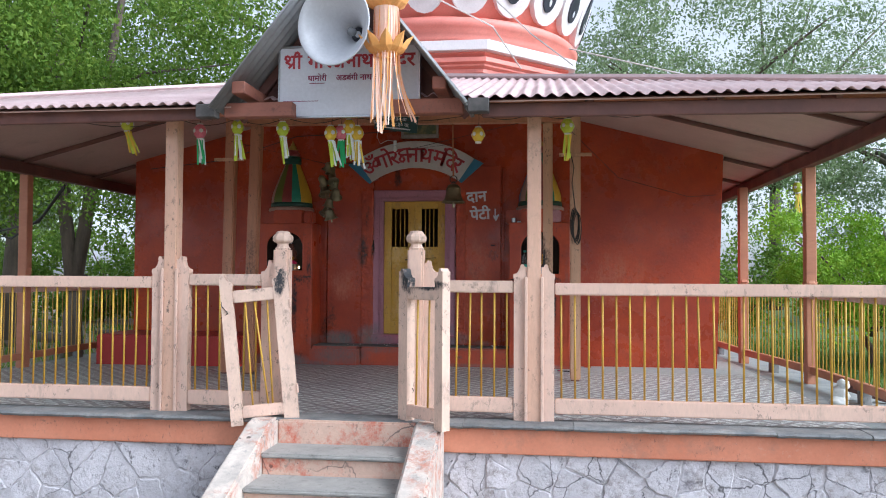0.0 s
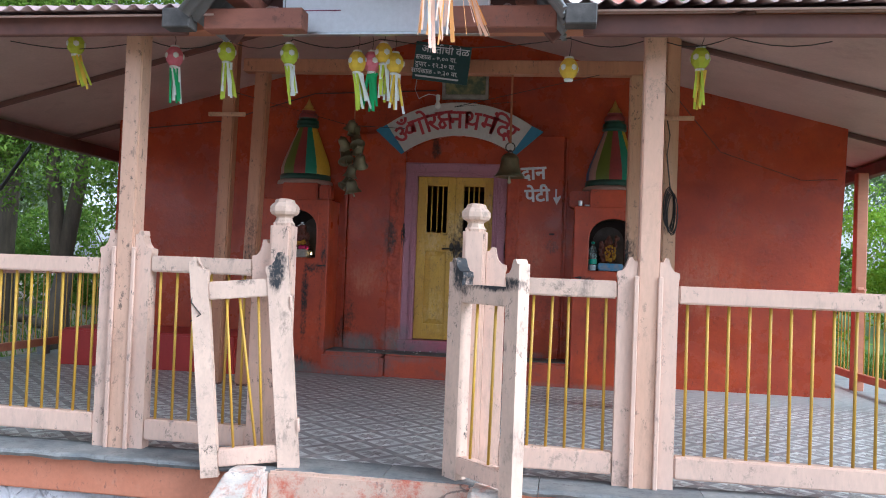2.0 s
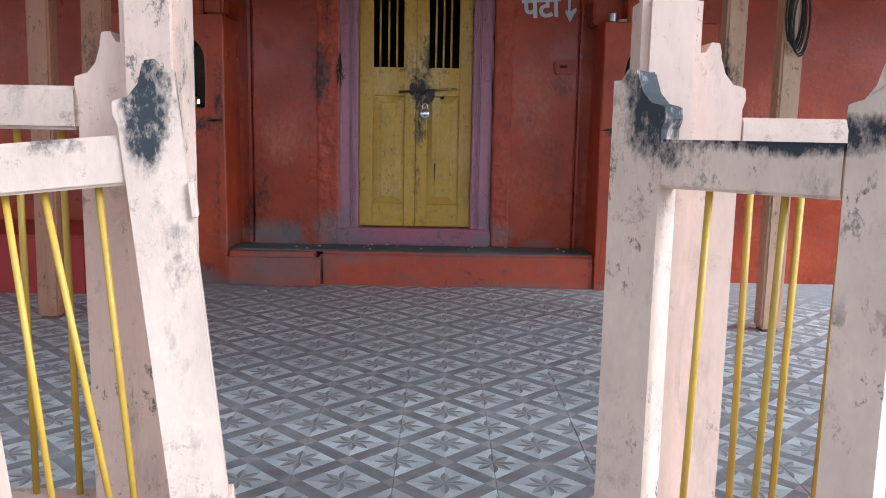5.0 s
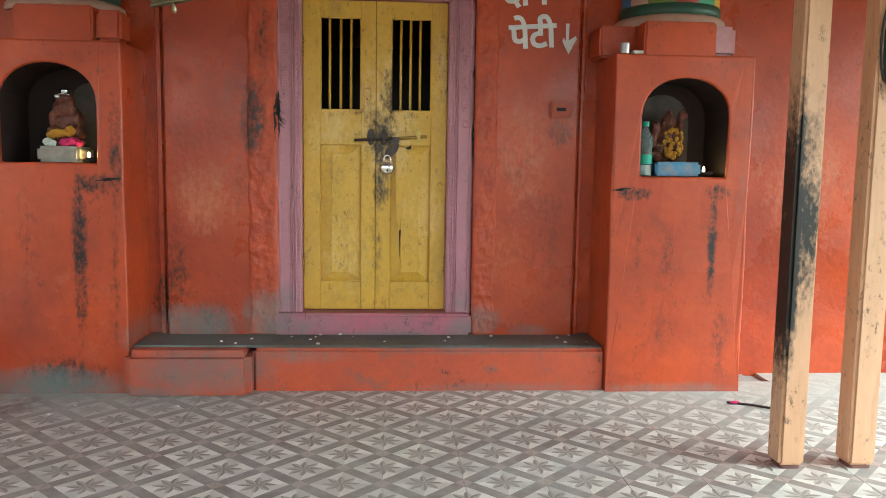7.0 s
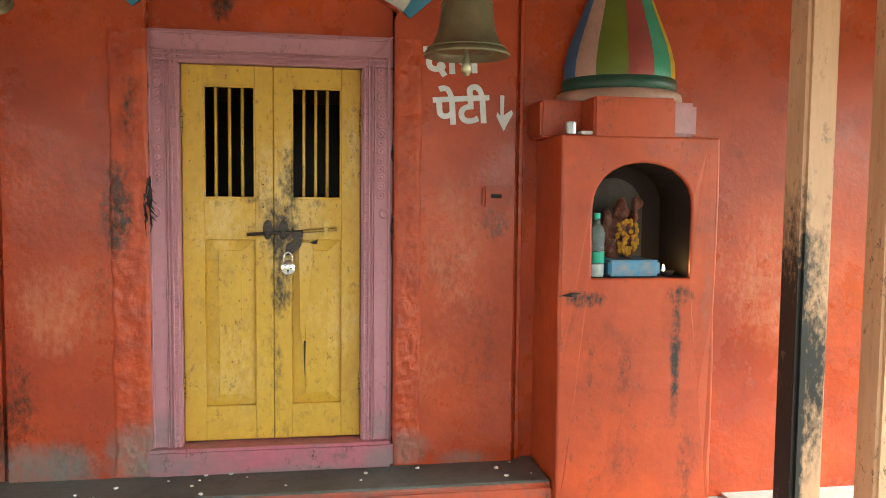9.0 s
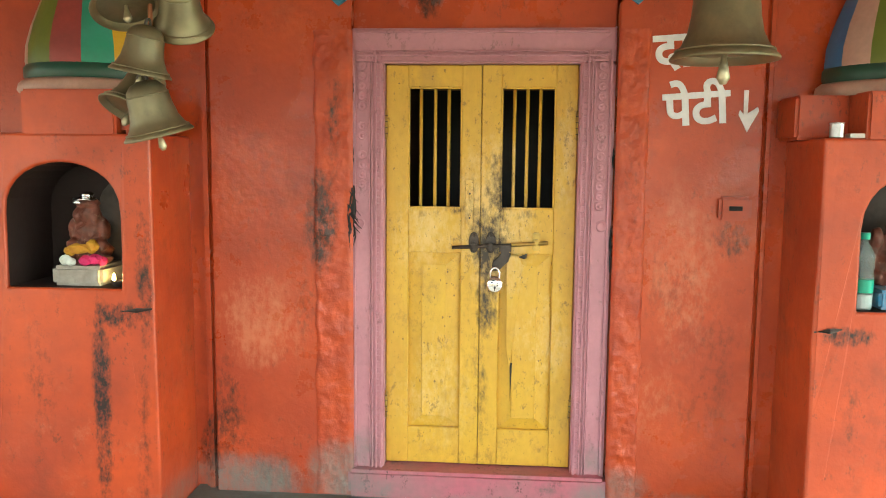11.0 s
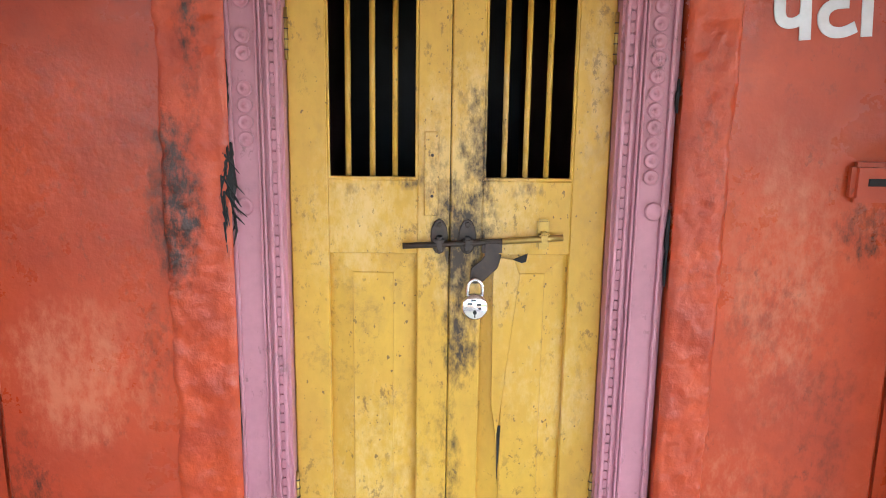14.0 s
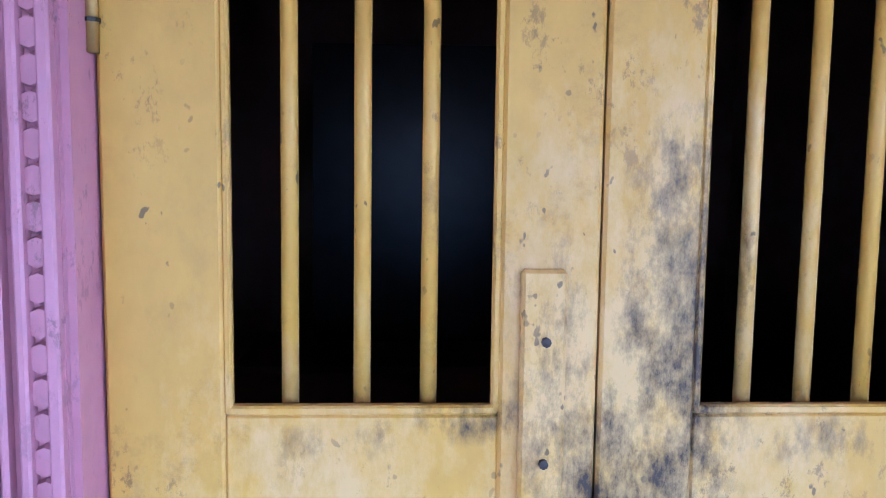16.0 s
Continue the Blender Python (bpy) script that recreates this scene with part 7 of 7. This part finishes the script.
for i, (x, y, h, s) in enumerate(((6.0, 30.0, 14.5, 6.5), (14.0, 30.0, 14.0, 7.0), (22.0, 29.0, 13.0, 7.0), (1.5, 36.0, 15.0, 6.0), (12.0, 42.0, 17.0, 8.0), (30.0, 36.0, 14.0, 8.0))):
    tree(x, y, h, s, 30 + i, "tall green tree beyond the lawn, haze painted into its leaves", leaf="leaf_far", size=0.16, clumps=95, per=330, low=0.12, trunk=0.3)
tree(6.6, 16.0, 3.1, 2.3, 50, "bright green shrub tree on the lawn", leaf="leaf_bright", size=0.075, clumps=100, per=330, fork=0.18, low=0.3, trunk=0.07, cat="shrub", name="shrub")
tree(9.6, 15.5, 3.6, 2.6, 51, "bright green bushy shrub beside the lawn", leaf="leaf_bright", size=0.08, clumps=100, per=330, fork=0.18, low=0.25, trunk=0.07, cat="shrub", name="shrub")
tree(5.2, 20.5, 2.6, 1.8, 52, "bushy green shrub behind the veranda", leaf="leaf", size=0.12, clumps=70, per=130, fork=0.15, low=0.15, trunk=0.06, cat="shrub", name="shrub")
for i, (x, y) in enumerate(((-14, 30), (-24, 24), (-8.5, 27), (20, 22), (26, 24))):
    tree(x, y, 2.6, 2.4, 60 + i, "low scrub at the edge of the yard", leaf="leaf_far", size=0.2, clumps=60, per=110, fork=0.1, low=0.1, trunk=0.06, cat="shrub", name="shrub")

for i, (x, y, h, w) in enumerate(((-9.5, 25.0, 3.4, 3.0), (-14.5, 26.0, 3.0, 3.0), (-19.0, 25.0, 3.6, 3.2), (-5.5, 27.0, 3.2, 3.0), (-25.0, 27.0, 3.8, 3.4))):
    tree(x, y, h, w, 80 + i, "dense green hedge bush closing the far side of the yard", leaf="leaf", size=0.16, clumps=80, per=160, fork=0.1, low=0.02, trunk=0.06, cat="bush", name="bush")

r9 = np.random.RandomState(5)
n = 26000
gx, gy = r9.uniform(4.0, 14, n), r9.uniform(7, 22, n)
gh, ga = r9.uniform(0.04, 0.12, n), r9.uniform(0, 6.283, n)
P = np.stack([gx, gy, np.full(n, -0.03)], 1)
D = np.stack([np.cos(ga), np.sin(ga), np.zeros(n)], 1) * 0.012
T = np.stack([np.cos(ga + 1), np.sin(ga + 1), np.zeros(n)], 1) * (gh * 0.4)[:, None] + np.stack([np.zeros(n), np.zeros(n), gh], 1)
V = np.stack([P - D, P + D, P + T + D * 0.2, P + T - D * 0.2], 1).reshape(-1, 3)
gs = cloud_object("lawn_grass", V, np.arange(4 * n).reshape(-1, 4), M["grass"], None)
tagged(gs, "short green grass blades on the lawn", "grass", kind="stuff")
n = 9000
gx, gy = r9.uniform(-16, -5.9, n), r9.uniform(8, 24, n)
gh, ga = r9.uniform(0.04, 0.16, n), r9.uniform(0, 6.283, n)
P = np.stack([gx, gy, np.full(n, -0.03)], 1)
D = np.stack([np.cos(ga), np.sin(ga), np.zeros(n)], 1) * 0.014
T = np.stack([np.cos(ga + 1), np.sin(ga + 1), np.zeros(n)], 1) * (gh * 0.4)[:, None] + np.stack([np.zeros(n), np.zeros(n), gh], 1)
V = np.stack([P - D, P + D, P + T + D * 0.2, P + T - D * 0.2], 1).reshape(-1, 3)
gs = cloud_object("yard_weeds", V, np.arange(4 * n).reshape(-1, 4), M["grass"], None)
tagged(gs, "sparse green weeds in the dry yard", "weeds", kind="stuff")
tk = thing("water_drum", "grey plastic water drum on the lawn", "drum", (10.9, 22.0, 0))
part("body", lathe([(0.0, -0.05), (0.45, -0.05), (0.47, 0.1), (0.47, 0.75), (0.40, 0.85), (0.2, 0.9), (0.0, 0.9)], 24, (10.9, 22.0, 0)), M["steel"], tk, smooth=True)
part("lid", lathe([(0.22, 0.89), (0.23, 0.95), (0.0, 0.97)], 18, (10.9, 22.0, 0)), M["plastic_white"], tk)
for i in range(14):
    x, y, a = rng.uniform(-14, -7.5), rng.uniform(15.5, 21), rng.uniform(-0.5, 0.5)
    L, rr = rng.uniform(0.5, 1.4), rng.uniform(0.07, 0.15)
    lg = part("log", tube([(x, y, rr * 0.6), (x + L * 0.5 * math.cos(a), y + L * 0.5 * math.sin(a), rr * 0.8), (x + L * math.cos(a), y + L * math.sin(a), rr * 0.6)], rr, 8, [rr, rr * 1.1, rr * 0.85]), M["bark"], smooth=True)
    tagged(lg, "weathered brown log lying in the yard", "log", group="logs in the yard")
cb = thing("slack_cable", "black cable looped from the veranda side to the yard", "cable", (-5.6, 9.0, 2.4))
part("run", tube([(-5.45, 9.6, 2.75), (-5.9, 9.8, 2.35), (-6.6, 10.2, 2.10), (-7.4, 10.6, 2.25), (-8.6, 11.0, 2.9)], 0.014, 5), M["wire"], cb)
part("run", tube([(-5.45, 9.6, 2.72), (-6.0, 9.9, 2.30), (-6.9, 10.3, 2.20), (-8.6, 11.0, 2.75)], 0.014, 5), M["wire"], cb)

# ---- pieces of the setting: edge slabs, rubble stones, tiles ----
def slab_piece(xa, xb, ya, yb, za, zb):
    """A thin edge stone whose front lip is chipped."""
    n = max(8, int((xb - xa) / 0.022))
    vs, fs = [], []
    for i in range(n + 1):
        px = xa + (xb - xa) * i / n
        nib = 0.016 * noise.noise((px * 7, 1.0, 0.0)) + 0.010 * abs(noise.noise((px * 31, 4.0, 0.0)))
        lip = 0.007 + 0.006 * noise.noise((px * 18, 9.0, 0.0))
        dz = 0.006 * noise.noise((px * 12, 2.0, 7.0))
        vs += [(px, yb, zb), (px, ya + nib + 0.022, zb), (px, ya + nib + 0.006, zb - lip), (px, ya + nib, (za + zb) / 2 + dz), (px, ya + nib + 0.010, za + dz), (px, yb, za)]
        if i:
            a = 6 * (i - 1)
            fs += [(a + q, a + 6 + q, a + 7 + q, a + 1 + q) for q in range(5)]
    fs += [(0, 1, 2, 3, 4, 5), tuple(6 * n + q for q in (5, 4, 3, 2, 1, 0))]
    return raw("slab", vs, fs, M["stone_slab"], floor)


x = PX0
while x < PX1 - 0.05:
    w = min(rng.uniform(0.55, 1.0), PX1 - x)
    slab_piece(x + 0.002, x + w - 0.002, PY0 - 0.04 + rng.uniform(-0.012, 0.012), 6.37, F - 0.016 + rng.uniform(-0.004, 0.003), F + 0.016 + rng.uniform(-0.003, 0.004))
    x += w


def stone(ring, y):
    """A rough flat-faced stone in a wall, from its outline in x and z."""
    cx, cz = sum(p[0] for p in ring) / len(ring), sum(p[1] for p in ring) / len(ring)
    n = len(ring)
    tilt, bulge = rng.uniform(-0.06, 0.06), rng.uniform(-0.004, 0.010)
    vs = [(px, y + 0.05, pz) for px, pz in ring]
    vs += [(px, y + 0.010 + tilt * (px - cx), pz) for px, pz in ring]
    vs += [(cx + (px - cx) * 0.92, y - bulge * 0.7 + tilt * (px - cx), cz + (pz - cz) * 0.92) for px, pz in ring]
    fs = [tuple(range(2 * n, 3 * n))]
    for i in range(n):
        j = (i + 1) % n
        fs += [(i, j, n + j, n + i), (n + i, n + j, 2 * n + j, 2 * n + i)]
    return raw("stone", vs, fs, M["whitewash"], rubble)


SITES = []
while len(SITES) < 120:
    p = (rng.uniform(PX0 - 0.1, PX1 + 0.1), rng.uniform(-0.30, 0.37))
    if all((p[0] - q[0]) ** 2 + 2.2 * (p[1] - q[1]) ** 2 > 0.024 for q in SITES) or rng.random() < 0.004:
        SITES.append(p)
for p in SITES:
    cell = [(PX0 + 0.02, -0.26), (PX1 - 0.02, -0.26), (PX1 - 0.02, 0.327), (PX0 + 0.02, 0.327)]
    for q in SITES:
        if q is p or abs(q[0] - p[0]) > 1.2:
            continue
        mx, mz, dx, dz = (p[0] + q[0]) / 2, (p[1] + q[1]) / 2, q[0] - p[0], q[1] - p[1]
        out = []
        for a, b in zip(cell, cell[1:] + cell[:1]):
            da, db = (a[0] - mx) * dx + (a[1] - mz) * dz, (b[0] - mx) * dx + (b[1] - mz) * dz
            if da <= 0:
                out.append(a)
            if da * db < 0:
                f = da / (da - db)
                out.append((a[0] + (b[0] - a[0]) * f, a[1] + (b[1] - a[1]) * f))
        cell = out
        if len(cell) < 3:
            break
    if len(cell) < 3 or SX0 - 0.1 < p[0] < SX1 + 0.1:
        continue
    cx, cz = sum(a[0] for a in cell) / len(cell), sum(a[1] for a in cell) / len(cell)
    ring = []
    for a, b in zip(cell, cell[1:] + cell[:1]):
        ring.append(a)
        cuts = int(math.hypot(a[0] - b[0], a[1] - b[1]) / 0.035)
        for q in range(1, cuts + 1):
            f = q / (cuts + 1)
            ring.append((a[0] + (b[0] - a[0]) * f + rng.uniform(-0.009, 0.009), a[1] + (b[1] - a[1]) * f + rng.uniform(-0.008, 0.008)))
    size = max(math.hypot(a[0] - cx, a[1] - cz) for a in ring)
    f = 1 - rng.uniform(0.001, 0.006) / size
    stone([(cx + (a[0] - cx) * f, cz + (a[1] - cz) * f) for a in ring], PY0 + 0.038)

tile_bm = box((-TILE / 2 + 0.0008, -TILE / 2 + 0.0008, -0.016), (TILE / 2 - 0.0008, TILE / 2 - 0.0008, 0.0), 0.0008)
tme = bpy.data.meshes.new("tile")
tile_bm.to_mesh(tme)
tile_bm.free()
tme.materials.append(M["tile"])
TX0, TY0 = -1.00, 6.515
far = []
for i in range(-15, 15):
    for j in range(0, 23):
        x, y = TX0 + TILE * (i + 0.5), TY0 + TILE * j
        if x < PX0 + 0.3 or x > 3.0 or y > 13.2:
            continue
        if y > 9.96 and (-3.1 < x < 1.0):
            continue
        if y > 10.25 and (WX0 - 0.15 < x < WX1 + 0.15):
            continue
        if y > 9.3 and x < -3.0 and x > WX0 - 0.15:
            continue
        if -3.6 < x < 2.75 and y < 10:
            ob = new("tile", tme)
            ob.parent = floor
            ob.location = (x, y, F + rng.uniform(-0.0008, 0.0008))
        else:
            far.append((x, y))
vs, fs = [], []
for x, y in far:
    b0 = len(vs)
    h = TILE / 2 - 0.0008
    vs += [(x - h, y - h, F), (x + h, y - h, F), (x + h, y + h, F), (x - h, y + h, F), (x - h, y - h, F - 0.015), (x + h, y - h, F - 0.015), (x + h, y + h, F - 0.015), (x - h, y + h, F - 0.015)]
    fs += [(b0, b0 + 1, b0 + 2, b0 + 3), (b0, b0 + 4, b0 + 5, b0 + 1), (b0 + 1, b0 + 5, b0 + 6, b0 + 2), (b0 + 2, b0 + 6, b0 + 7, b0 + 3), (b0 + 3, b0 + 7, b0 + 4, b0)]
ft = raw("far_tiles", [(a - TX0 - TILE / 2, b - TY0, c) for a, b, c in vs], fs, M["tile"], floor)
ft.location = (TX0 + TILE / 2, TY0, 0)
tagged(ft, "worn patterned cement tiles round the veranda", kind="stuff")
# grey cement border between tiles and wall
bm = box((-3.05, 9.70, F - 0.016), (1.05, 10.19, F - 0.004), 0)
tagged(part("floor_border", bm, M["cement"]), "grey cement strip along the wall", "floor", kind="structure")
